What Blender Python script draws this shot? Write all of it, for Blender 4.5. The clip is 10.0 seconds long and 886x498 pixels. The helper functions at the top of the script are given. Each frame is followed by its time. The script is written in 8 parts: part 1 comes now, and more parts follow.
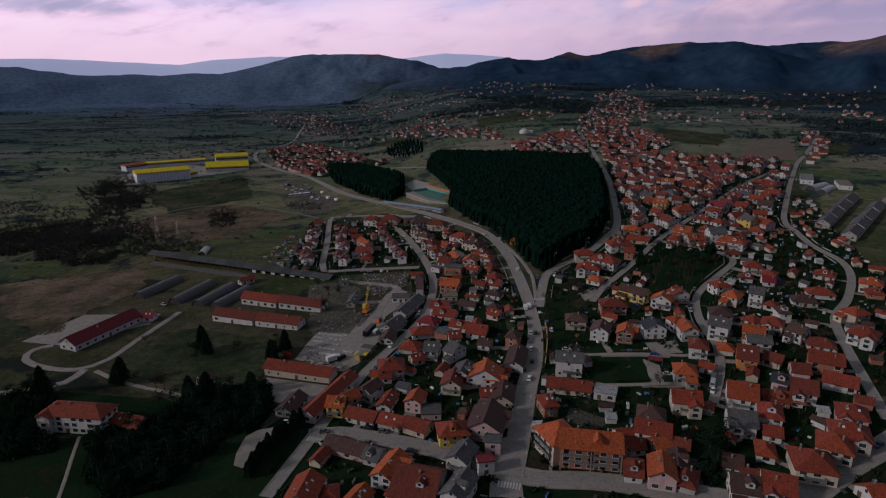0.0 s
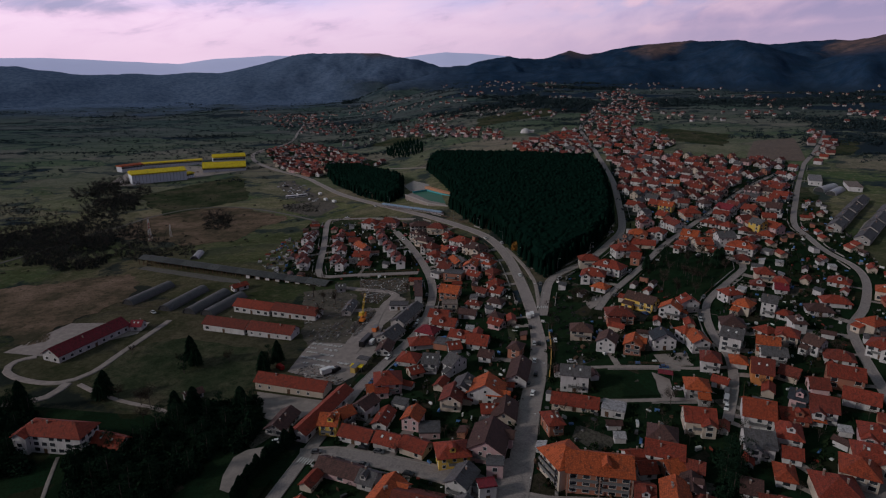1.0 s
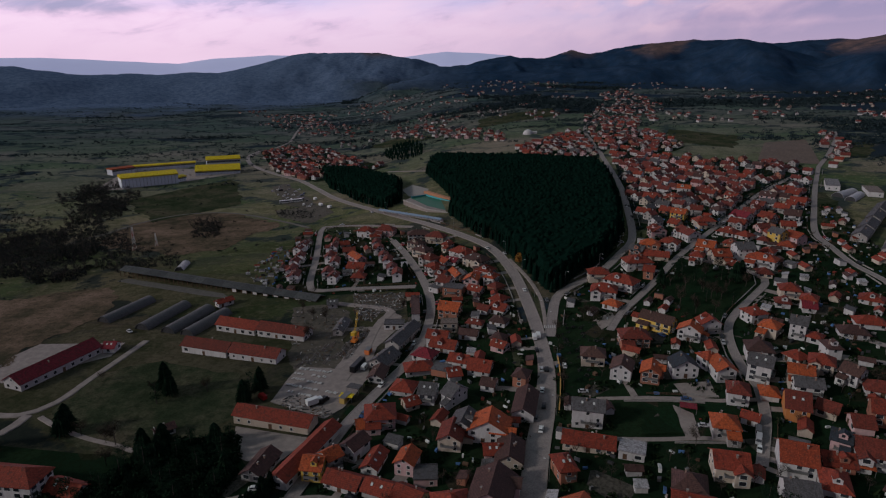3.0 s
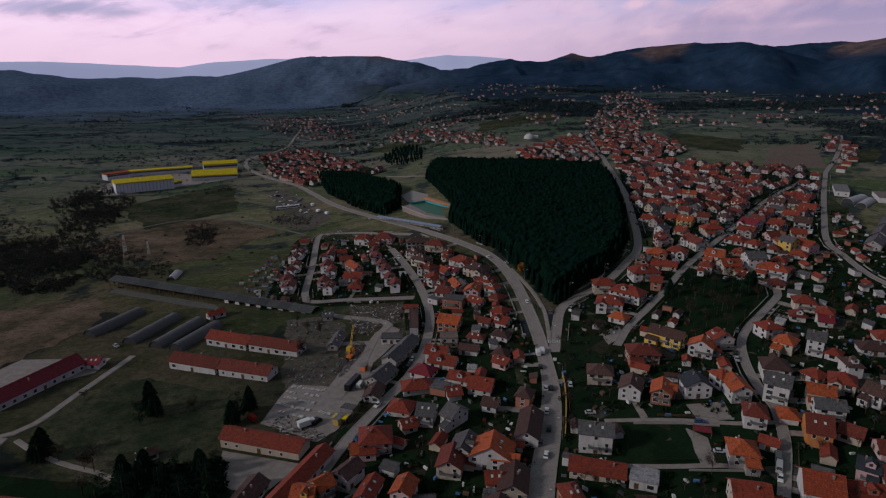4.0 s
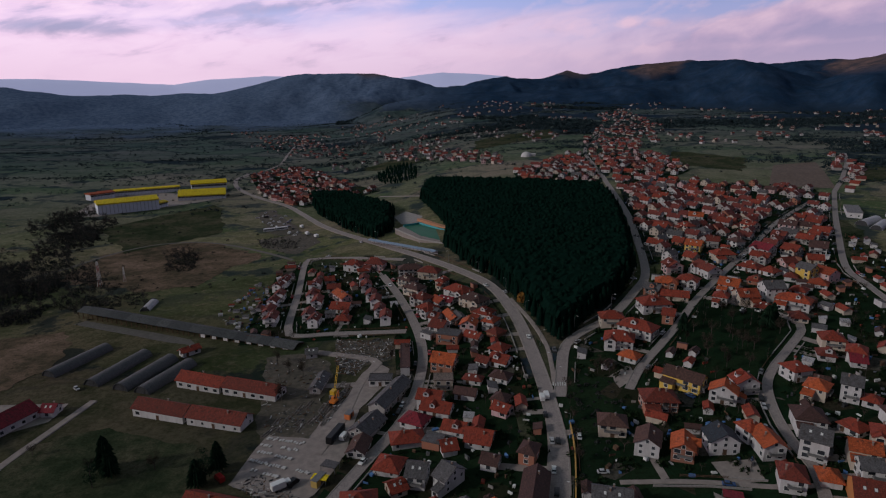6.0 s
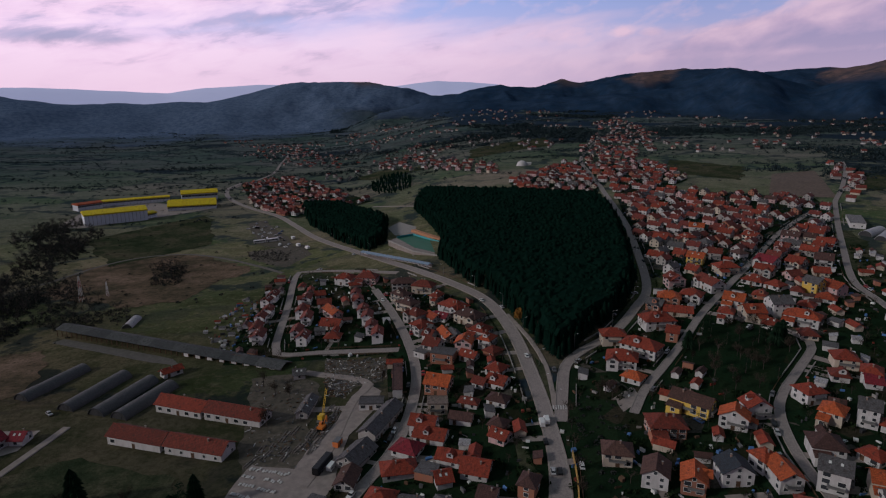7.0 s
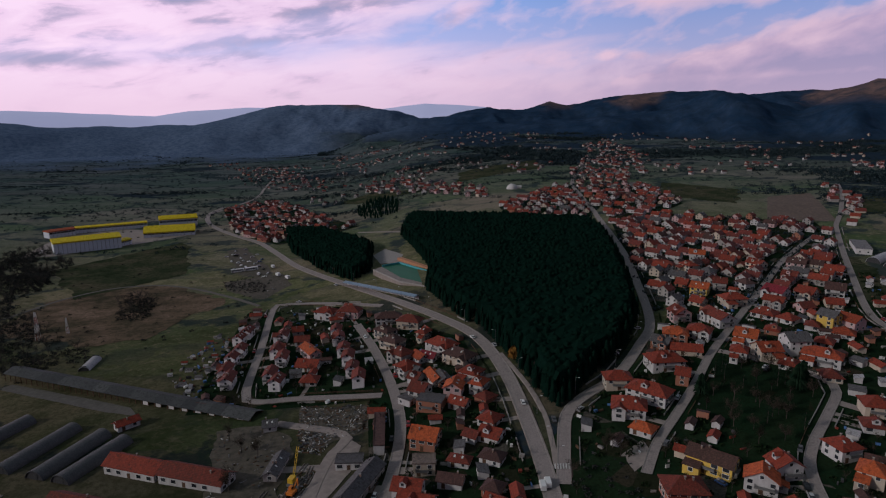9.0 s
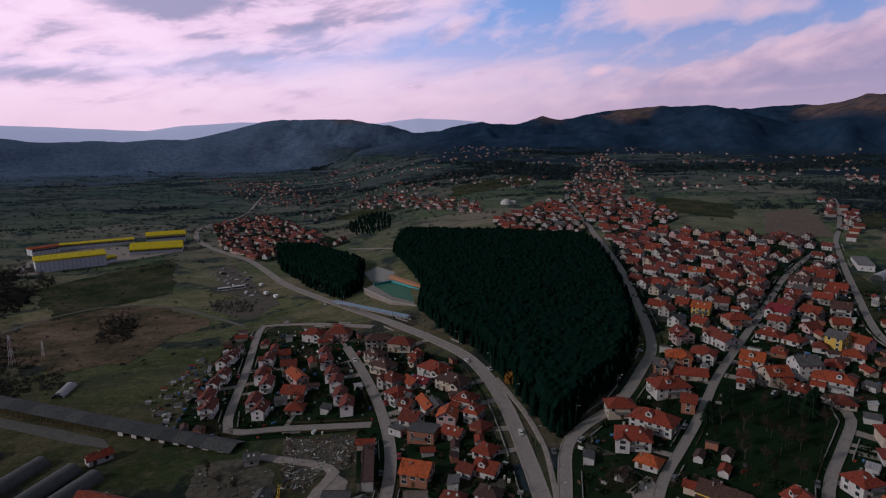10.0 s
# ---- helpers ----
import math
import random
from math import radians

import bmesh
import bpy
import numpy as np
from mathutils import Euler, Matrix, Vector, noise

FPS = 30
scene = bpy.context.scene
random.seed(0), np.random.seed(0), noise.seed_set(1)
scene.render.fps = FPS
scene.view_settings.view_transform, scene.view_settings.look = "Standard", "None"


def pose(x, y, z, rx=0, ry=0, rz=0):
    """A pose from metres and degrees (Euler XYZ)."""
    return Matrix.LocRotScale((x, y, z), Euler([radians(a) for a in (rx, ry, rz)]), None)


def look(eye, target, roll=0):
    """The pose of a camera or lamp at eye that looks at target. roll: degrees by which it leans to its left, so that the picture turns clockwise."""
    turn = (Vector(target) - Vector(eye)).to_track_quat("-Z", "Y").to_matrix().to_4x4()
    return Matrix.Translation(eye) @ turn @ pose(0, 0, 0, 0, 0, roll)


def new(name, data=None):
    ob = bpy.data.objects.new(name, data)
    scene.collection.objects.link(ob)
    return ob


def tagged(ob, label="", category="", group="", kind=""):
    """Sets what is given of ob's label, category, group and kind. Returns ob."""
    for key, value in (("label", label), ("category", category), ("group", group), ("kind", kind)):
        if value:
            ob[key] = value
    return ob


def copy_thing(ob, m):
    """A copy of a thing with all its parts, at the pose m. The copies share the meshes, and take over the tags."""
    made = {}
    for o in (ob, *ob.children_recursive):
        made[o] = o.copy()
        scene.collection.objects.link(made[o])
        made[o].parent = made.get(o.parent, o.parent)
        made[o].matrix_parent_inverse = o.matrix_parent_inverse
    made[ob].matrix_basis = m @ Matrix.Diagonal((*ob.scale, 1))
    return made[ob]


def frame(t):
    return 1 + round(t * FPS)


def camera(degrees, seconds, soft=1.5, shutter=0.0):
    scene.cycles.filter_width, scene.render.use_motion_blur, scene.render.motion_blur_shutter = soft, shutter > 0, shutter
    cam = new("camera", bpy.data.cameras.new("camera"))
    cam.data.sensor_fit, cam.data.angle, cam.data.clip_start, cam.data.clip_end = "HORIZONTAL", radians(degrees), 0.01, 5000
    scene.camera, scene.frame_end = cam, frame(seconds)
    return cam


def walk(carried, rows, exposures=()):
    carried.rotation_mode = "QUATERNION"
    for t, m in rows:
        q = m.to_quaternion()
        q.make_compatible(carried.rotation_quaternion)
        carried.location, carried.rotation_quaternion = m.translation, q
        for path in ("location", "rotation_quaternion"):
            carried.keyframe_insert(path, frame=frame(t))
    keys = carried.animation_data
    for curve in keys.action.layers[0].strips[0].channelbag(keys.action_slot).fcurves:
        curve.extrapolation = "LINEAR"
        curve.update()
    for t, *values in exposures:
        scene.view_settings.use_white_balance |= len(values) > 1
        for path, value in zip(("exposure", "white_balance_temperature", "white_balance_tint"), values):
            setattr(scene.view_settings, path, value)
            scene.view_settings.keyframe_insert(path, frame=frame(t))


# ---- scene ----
cam = camera(72.4, 10.0, soft=1.2)
METRES, EYE, TILT, LEAN, TURN = 137.3, 130.0, 1.3, -3.9, 0.0
ROWS = [
    (0.0, 0.0, 0.0, 0.0, -1.21, -17.77, 3.78),
    (0.5, 0.0031, 0.0486, -0.0012, -1.19, -17.82, 3.8),
    (1.0, 0.0065, 0.0974, -0.0019, -1.16, -17.86, 3.83),
    (1.5, 0.0095, 0.146, -0.0033, -1.15, -17.88, 3.85),
    (2.0, 0.0123, 0.195, -0.0043, -1.13, -17.9, 3.86),
    (2.5, 0.0154, 0.2439, -0.0054, -1.1, -17.91, 3.86),
    (4.0, 0.024, 0.3914, -0.0079, -1.05, -17.6, 3.94),
    (4.5, 0.027, 0.4411, -0.0096, -1.06, -17.25, 3.95),
    (5.0, 0.0297, 0.4903, -0.0109, -1.09, -16.86, 3.94),
    (5.5, 0.0322, 0.5405, -0.0132, -1.24, -16.47, 3.94),
    (7.0, 0.0423, 0.6924, -0.017, -1.92, -15.4, 3.98),
    (7.5, 0.0455, 0.7429, -0.0187, -2.16, -15.0, 3.99),
    (8.0, 0.0491, 0.7943, -0.0211, -2.43, -14.58, 4.01),
    (8.5, 0.0536, 0.8447, -0.0226, -2.7, -14.07, 4.04),
    (9.0, 0.0574, 0.8958, -0.0253, -2.99, -13.45, 4.05),
    (9.5, 0.0619, 0.9462, -0.0248, -3.29, -12.83, 4.07),
    (10.0, 0.066, 0.9973, -0.0275, -3.61, -12.16, 4.06),
]
walk(cam, [(t, pose(0, 0, EYE, TILT, LEAN, TURN) @ pose(METRES * x, METRES * y, METRES * z, 90 + pitch, roll, yaw)) for t, x, y, z, yaw, pitch, roll in ROWS], [(0.0, 0.0, 6100, 9), (10.0, 0.0, 6100, 9)])

# ---- sky, sun, exposure ----
world = bpy.data.worlds.new("dusk_sky")
scene.world = world
world.use_nodes = True
wt = world.node_tree
wt.nodes.clear()


def wn(kind, **kw):
    n = wt.nodes.new(kind)
    for k, v in kw.items():
        if k == "op":
            n.operation = v
        else:
            n.inputs[k].default_value = v
    return n


def wl(a, b):
    wt.links.new(a, b)


def wmath(op, a, b=None, clamp=False):
    n = wt.nodes.new("ShaderNodeMath")
    n.operation, n.use_clamp = op, clamp
    for i, v in enumerate((a, b)):
        if v is None:
            continue
        if isinstance(v, (int, float)):
            n.inputs[i].default_value = v
        else:
            wl(v, n.inputs[i])
    return n.outputs[0]


def wmix(fac, a, b):
    n = wt.nodes.new("ShaderNodeMix")
    n.data_type = "RGBA"
    for sock, v in ((n.inputs[0], fac), (n.inputs[6], a), (n.inputs[7], b)):
        if isinstance(v, tuple):
            sock.default_value = (*v, 1)
        elif isinstance(v, (int, float)):
            sock.default_value = v
        else:
            wl(v, sock)
    return n.outputs[2]


def wramp(fac, stops):
    n = wt.nodes.new("ShaderNodeValToRGB")
    n.color_ramp.elements[0].position, n.color_ramp.elements[1].position = stops[0][0], stops[-1][0]
    while len(n.color_ramp.elements) < len(stops):
        n.color_ramp.elements.new(0.5)
    for e, (p, c) in zip(n.color_ramp.elements, stops):
        e.position, e.color = p, (*c, 1)
    wl(fac, n.inputs[0])
    return n.outputs[0]


SUN_HEIGHT, SUN_WAY = radians(24), radians(-108)
sky = wt.nodes.new("ShaderNodeTexSky")
sky.sky_type, sky.sun_disc = "NISHITA", False
sky.sun_elevation, sky.sun_rotation = SUN_HEIGHT, SUN_WAY
sky.air_density, sky.dust_density, sky.ozone_density = 1.0, 0.6, 2.0
coord = wt.nodes.new("ShaderNodeTexCoord")
sep = wt.nodes.new("ShaderNodeSeparateXYZ")
wl(coord.outputs["Generated"], sep.inputs[0])
up = wmath("MAXIMUM", sep.outputs[2], 0.0)
bearing = wmath("ARCTAN2", sep.outputs[0], sep.outputs[1])
az_deg = wmath("MULTIPLY", bearing, 57.3)
el_deg = wmath("MULTIPLY", wmath("ARCSINE", sep.outputs[2]), 57.3)


def streaks(along, across, slope, scale, detail, rough, seed, distort=0.3):
    """Noise drawn out along lines that rise by slope; along and across in degrees."""
    v = wt.nodes.new("ShaderNodeCombineXYZ")
    wl(wmath("MULTIPLY", az_deg, 1 / along), v.inputs[0])
    wl(wmath("MULTIPLY", wmath("SUBTRACT", el_deg, wmath("MULTIPLY", az_deg, slope)), 1 / across), v.inputs[1])
    v.inputs[2].default_value = seed
    n = wn("ShaderNodeTexNoise", Scale=scale, Detail=detail, Roughness=rough, Distortion=distort)
    wl(v.outputs[0], n.inputs["Vector"])
    return n.outputs[0]


def blob(a0, e0, ra, re, slope=0.0):
    """A soft cloud mass round a bearing and an elevation, in degrees."""
    da = wmath("SUBTRACT", az_deg, a0)
    du = wmath("MULTIPLY", da, 1 / ra)
    dv = wmath("MULTIPLY", wmath("SUBTRACT", wmath("SUBTRACT", el_deg, e0), wmath("MULTIPLY", da, slope)), 1 / re)
    return wmath("EXPONENT", wmath("MULTIPLY", wmath("ADD", wmath("MULTIPLY", du, du), wmath("MULTIPLY", dv, dv)), -1.0))


def total(*terms):
    acc = terms[0]
    for t in terms[1:]:
        acc = wmath("ADD", acc, t)
    return acc


def times(a, k):
    return wmath("MULTIPLY", a, k)


wisp = streaks(9.0, 1.9, 0.13, 1.0, 5.0, 0.46, 3.1, 0.15)
curl = streaks(5.0, 1.6, 0.15, 1.0, 9.0, 0.56, 8.4, 0.35)
billow = streaks(3.4, 1.7, 0.2, 1.0, 8.0, 0.52, 5.7, 0.2)
clear = wramp(up, [(0.0, (0.74, 0.53, 0.66)), (0.05, (0.70, 0.52, 0.68)), (0.1, (0.5, 0.48, 0.74)), (0.19, (0.24, 0.38, 0.74)), (0.4, (0.15, 0.25, 0.37)), (1.0, (0.08, 0.14, 0.18))])
air = wt.nodes.new("ShaderNodeMix")
air.data_type, air.blend_type = "RGBA", "ADD"
air.inputs[0].default_value = 1.0
wl(clear, air.inputs[6])
scaled = wt.nodes.new("ShaderNodeMix")
scaled.data_type, scaled.blend_type = "RGBA", "MULTIPLY"
scaled.inputs[0].default_value = 1.0
wl(sky.outputs[0], scaled.inputs[6])
scaled.inputs[7].default_value = (0.006, 0.006, 0.006, 1)
wl(scaled.outputs[2], air.inputs[7])
eastward = wramp(times(wmath("ADD", az_deg, 20.0), 0.02), [(0.3, (0, 0, 0)), (0.75, (1, 1, 1))])
# a swept sheet to the west, a towering bank to the east, a blue gap between them, a pink veil along the horizon
sheet_edge = wmath("SUBTRACT", el_deg, wmath("ADD", times(az_deg, 0.135), 9.1))
sheet = wmath("SUBTRACT", total(times(sheet_edge, 0.22), times(wmath("SUBTRACT", curl, 0.5), 1.2), 0.62), times(wmath("MAXIMUM", wmath("SUBTRACT", az_deg, -3.0), 0.0), 0.07))
sheet = wmath("MINIMUM", sheet, 1.0)
bank_edge = wmath("SUBTRACT", wmath("ADD", times(az_deg, 0.215), 0.7), el_deg)
bank = total(times(bank_edge, 0.8), times(wmath("SUBTRACT", billow, 0.5), 2.4), 0.2)
bank = wmath("MINIMUM", wmath("SUBTRACT", bank, times(wmath("MAXIMUM", wmath("SUBTRACT", 23.0, az_deg), 0.0), 0.16)), 1.0)
puffs = total(times(blob(23.0, 10.7, 6.0, 1.5, 0.02), 1.1), times(blob(17.6, 5.5, 0.8, 0.5), 0.9), times(blob(20.0, 5.4, 1.2, 0.45), 0.9), times(blob(12.5, 5.3, 5.5, 1.1, 0.03), 0.62), times(blob(4.5, 10.0, 2.6, 1.5, 0.1), 0.6), times(blob(31.0, 9.7, 3.0, 0.7, 0.1), 0.5), times(wmath("SUBTRACT", billow, 0.5), 1.7))
veil = wmath("SUBTRACT", total(times(wmath("SUBTRACT", 4.8, el_deg), 0.2), times(wmath("SUBTRACT", wisp, 0.5), 1.3), times(wmath("SUBTRACT", 1.0, eastward), 0.42), 0.4), times(blob(-12.0, 5.6, 14.0, 1.1, 0.13), 0.2))
high = total(times(wmath("SUBTRACT", el_deg, 13.0), 0.12), times(wmath("SUBTRACT", wisp, 0.5), 2.0))
thick = wmath("MAXIMUM", wmath("MAXIMUM", wmath("MAXIMUM", sheet, bank), puffs), wmath("MAXIMUM", veil, high))
cover = wramp(thick, [(0.05, (0, 0, 0)), (0.45, (0.65, 0.65, 0.65)), (0.9, (1, 1, 1))])
pale = wramp(total(times(wmath("SUBTRACT", wisp, 0.5), 0.5), times(wmath("SUBTRACT", curl, 0.5), 1.95), times(blob(-28.0, 4.75, 5.5, 0.6, 0.02), -0.5), times(blob(-20.5, 10.8, 5.5, 1.8, -0.06), -0.7), times(blob(-9.0, 9.3, 9.0, 0.55, 0.14), -0.34), times(blob(-10.0, 7.2, 11.0, 0.4, 0.14), -0.3), 0.62),
             [(0.05, (0.36, 0.33, 0.48)), (0.28, (0.53, 0.42, 0.57)), (0.5, (0.83, 0.60, 0.76)), (0.78, (0.91, 0.68, 0.82))])
east_pale = wramp(total(times(wmath("SUBTRACT", billow, 0.5), 1.5), times(bank_edge, -0.16), times(blob(33.0, 3.6, 9.0, 0.35, 0.02), 0.35), 0.85),
                  [(0.2, (0.53, 0.43, 0.62)), (0.55, (0.72, 0.52, 0.69)), (0.95, (1.0, 0.69, 0.8))])
lit = wmix(wramp(times(el_deg, 0.2), [(0.25, (0.85, 0.85, 0.85)), (0.95, (0, 0, 0))]), wmix(eastward, pale, east_pale), wmix(eastward, (0.80, 0.57, 0.70), (0.72, 0.52, 0.67)))
shade = wramp(up, [(0.0, (0.95, 0.95, 0.95)), (0.2, (0.95, 0.95, 0.98)), (0.5, (0.25, 0.4, 0.38)), (1.0, (0.13, 0.26, 0.23))])
cloud = wt.nodes.new("ShaderNodeMix")
cloud.data_type, cloud.blend_type = "RGBA", "MULTIPLY"
cloud.inputs[0].default_value = 1.0
wl(lit, cloud.inputs[6])
wl(shade, cloud.inputs[7])
skycolour = wmix(cover, air.outputs[2], cloud.outputs[2])
# brighter towards the low sun; unseen sky behind dimmed to darken walls facing the camera
# added dimming of the sky out of view, no cloud known there
deck = wramp(wmath("ADD", wmath("MULTIPLY", sep.outputs[1], 0.5), 0.5), [(0.25, (0.36, 0.38, 0.38)), (0.66, (1, 1, 1))])
west = wramp(wmath("ADD", wmath("MULTIPLY", sep.outputs[0], 0.5), 0.5), [(0.3, (1.16, 1.13, 1.12)), (0.52, (0.98, 0.97, 0.98)), (0.7, (0.74, 0.75, 0.78))])
dimmed = wt.nodes.new("ShaderNodeMix")
dimmed.data_type, dimmed.blend_type = "RGBA", "MULTIPLY"
dimmed.inputs[0].default_value = 1.0
wl(skycolour, dimmed.inputs[6])
wl(deck, dimmed.inputs[7])
leaned = wt.nodes.new("ShaderNodeMix")
leaned.data_type, leaned.blend_type = "RGBA", "MULTIPLY"
leaned.inputs[0].default_value = 1.0
wl(dimmed.outputs[2], leaned.inputs[6])
wl(west, leaned.inputs[7])
skycolour = leaned.outputs[2]
bg = wt.nodes.new("ShaderNodeBackground")
bg.inputs["Strength"].default_value = 1.0
wl(skycolour, bg.inputs["Color"])
out = wt.nodes.new("ShaderNodeOutputWorld")
wl(bg.outputs[0], out.inputs[0])

sun = new("sun", bpy.data.lights.new("sun", "SUN"))
sun.data.energy, sun.data.angle, sun.data.color = 1.35, radians(6), (1.0, 0.92, 0.82)
sun.matrix_world = look((0, 0, 0), (-math.sin(SUN_WAY) * math.cos(SUN_HEIGHT), -math.cos(SUN_WAY) * math.cos(SUN_HEIGHT), -math.sin(SUN_HEIGHT)))
scene.view_settings.exposure = 0.0


# ---- materials ----
def matte(name, build, rough=0.9, metal=0.0, spec=0.25):
    """A node material; build(tree, add, link) returns the base colour socket and, if it likes, a bump height socket and strength."""
    m = bpy.data.materials.new(name)
    m.use_nodes = True
    t = m.node_tree
    bsdf = t.nodes["Principled BSDF"]
    bsdf.inputs["Roughness"].default_value = rough
    bsdf.inputs["Metallic"].default_value = metal
    bsdf.inputs["Specular IOR Level"].default_value = spec if rough < 0.99 else 0.0
    found = build(Tree(t))
    t.links.new(found[0], bsdf.inputs["Base Color"])
    if len(found) > 1:
        b = t.nodes.new("ShaderNodeBump")
        b.inputs["Strength"].default_value = found[2]
        b.inputs["Distance"].default_value = found[3] if len(found) > 3 else 0.1
        t.links.new(found[1], b.inputs["Height"])
        t.links.new(b.outputs[0], bsdf.inputs["Normal"])
    return m


class Tree:
    def __init__(self, t):
        self.t = t
        self.c = t.nodes.new("ShaderNodeTexCoord")
        self.where = self.c.outputs["Object"]

    def place(self):
        return self.t.nodes.new("ShaderNodeNewGeometry").outputs["Position"]

    def put(self, sock, v):
        if isinstance(v, tuple) and len(v) == 3 and sock.type == "RGBA":
            sock.default_value = (*v, 1)
        elif isinstance(v, (int, float, tuple)):
            sock.default_value = v
        else:
            self.t.links.new(v, sock)

    def noise(self, scale, detail=4.0, rough=0.6, at=None, stretch=None, distort=0.0):
        n = self.t.nodes.new("ShaderNodeTexNoise")
        n.inputs["Scale"].default_value, n.inputs["Detail"].default_value = scale, detail
        n.inputs["Roughness"].default_value, n.inputs["Distortion"].default_value = rough, distort
        self.put(n.inputs["Vector"], self.map(at or self.where, stretch) if stretch else (at or self.where))
        return n.outputs[0]

    def map(self, at, scale, turn=0.0):
        m = self.t.nodes.new("ShaderNodeMapping")
        m.inputs["Scale"].default_value = scale
        m.inputs["Rotation"].default_value = (0, 0, turn)
        self.put(m.inputs[0], at)
        return m.outputs[0]

    def cells(self, scale, at=None, edge=False, rnd=1.0):
        n = self.t.nodes.new("ShaderNodeTexVoronoi")
        n.inputs["Scale"].default_value, n.inputs["Randomness"].default_value = scale, rnd
        if edge:
            n.feature = "DISTANCE_TO_EDGE"
        self.put(n.inputs["Vector"], at or self.where)
        return n.outputs[0] if edge else n.outputs["Color"]

    def ramp(self, fac, stops, hard=False):
        n = self.t.nodes.new("ShaderNodeValToRGB")
        if hard:
            n.color_ramp.interpolation = "CONSTANT"
        while len(n.color_ramp.elements) < len(stops):
            n.color_ramp.elements.new(0.5)
        for e, (p, c) in zip(n.color_ramp.elements, stops):
            e.position, e.color = p, (*(c if isinstance(c, tuple) else (c, c, c)), 1)
        self.put(n.inputs[0], fac)
        return n.outputs[0]

    def mix(self, fac, a, b, how="MIX"):
        n = self.t.nodes.new("ShaderNodeMix")
        n.data_type, n.blend_type = "RGBA", how
        for s, v in ((n.inputs[0], fac), (n.inputs[6], a), (n.inputs[7], b)):
            self.put(s, v)
        return n.outputs[2]

    def maths(self, op, a, b=0.0, clamp=False):
        n = self.t.nodes.new("ShaderNodeMath")
        n.operation, n.use_clamp = op, clamp
        self.put(n.inputs[0], a), self.put(n.inputs[1], b)
        return n.outputs[0]

    def rand(self):
        return self.t.nodes.new("ShaderNodeObjectInfo").outputs["Random"]

    def island(self):
        return self.t.nodes.new("ShaderNodeNewGeometry").outputs["Random Per Island"]


def tint(c, f):
    return tuple(min(1, v * f) for v in c)


def roof_tiles(name, c, vary=0.35):
    c = tint(c, 0.9)
    def build(t):
        age = t.noise(0.5, 5, 0.65)
        streak = t.noise(1.6, 5, 0.7, stretch=(1.0, 0.3, 0.3))
        patch_n = t.noise(2.4, 6, 0.75)
        col = t.mix(age, tint(c, 1 - vary), tint(c, 1 + vary))
        col = t.mix(t.ramp(t.rand(), [(0, 0), (1, 1)]), col, t.mix(0.75, col, tint(c, 0.5)))
        col = t.mix(t.ramp(streak, [(0.46, 0), (0.64, 0.8)]), col, tint(c, 0.36))
        col = t.mix(t.ramp(patch_n, [(0.5, 0), (0.62, 0.6)]), col, tint(c, 1.7))
        col = t.mix(t.ramp(t.noise(0.8, 6, 0.7), [(0.52, 0), (0.66, 0.75)]), col, (0.04, 0.026, 0.022))
        rows = t.t.nodes.new("ShaderNodeTexWave")
        rows.inputs["Scale"].default_value = 1.0
        rows.inputs["Distortion"].default_value = 0.6
        rows.bands_direction = "Z"
        t.put(rows.inputs["Vector"], t.where)
        col = t.mix(t.ramp(rows.outputs[1], [(0.0, 0.22), (0.4, 0.0)]), col, tint(c, 0.4))
        return col, rows.outputs[1], 0.6, 0.08
    return matte(name, build, 0.8)


def plaster(name, c, dirt=0.35):
    def build(t):
        stain = t.noise(0.5, 5, 0.65, stretch=(1, 1, 0.35))
        grain = t.noise(9, 3)
        col = t.mix(t.rand(), tint(c, 0.82), tint(c, 1.05))
        col = t.mix(t.ramp(stain, [(0.42, 0), (0.72, dirt)]), col, (0.16, 0.14, 0.13))
        return col, grain, 0.25, 0.03
    return matte(name, build, 0.92)


def speckled(name, a, b, scale, rough=0.95, bump=0.4, grain=0.7):
    def build(t):
        n1, n2 = t.noise(scale, 5, 0.65, at=t.place()), t.noise(scale * 7, 4, at=t.place())
        return t.mix(t.ramp(n2, [(0.35, 0), (0.65, grain)]), t.mix(n1, a, b), tint(a, 0.6)), n2, bump, 0.1
    return matte(name, build, rough)


ROOF = {
    "r": roof_tiles("red_tiles", (0.29, 0.05, 0.028)),
    "o": roof_tiles("orange_tiles", (0.5, 0.105, 0.035)),
    "e": roof_tiles("bright_red_tiles", (0.38, 0.07, 0.03)),
    "m": roof_tiles("maroon_tiles", (0.2, 0.042, 0.028)),
    "n": roof_tiles("brown_tiles", (0.115, 0.06, 0.05)),
    "d": roof_tiles("weathered_tiles", (0.10, 0.05, 0.045)),
    "s": roof_tiles("slate_blue_sheet", (0.04, 0.05, 0.065)),
    "k": roof_tiles("crimson_sheet", (0.25, 0.025, 0.04), 0.15),
    "v": roof_tiles("far_red_tiles", (0.2, 0.045, 0.036)),
    "G": roof_tiles("grey_fibre_cement", (0.125, 0.118, 0.125)),
    "W": roof_tiles("patched_white_sheet", (0.42, 0.4, 0.42), 0.3),
    "c": roof_tiles("tan_concrete", (0.26, 0.2, 0.17)),
    "L": roof_tiles("pale_grey_sheet", (0.24, 0.225, 0.23), 0.2),
    "y": roof_tiles("yellow_sheet", (0.98, 0.68, 0.012), 0.08),
}
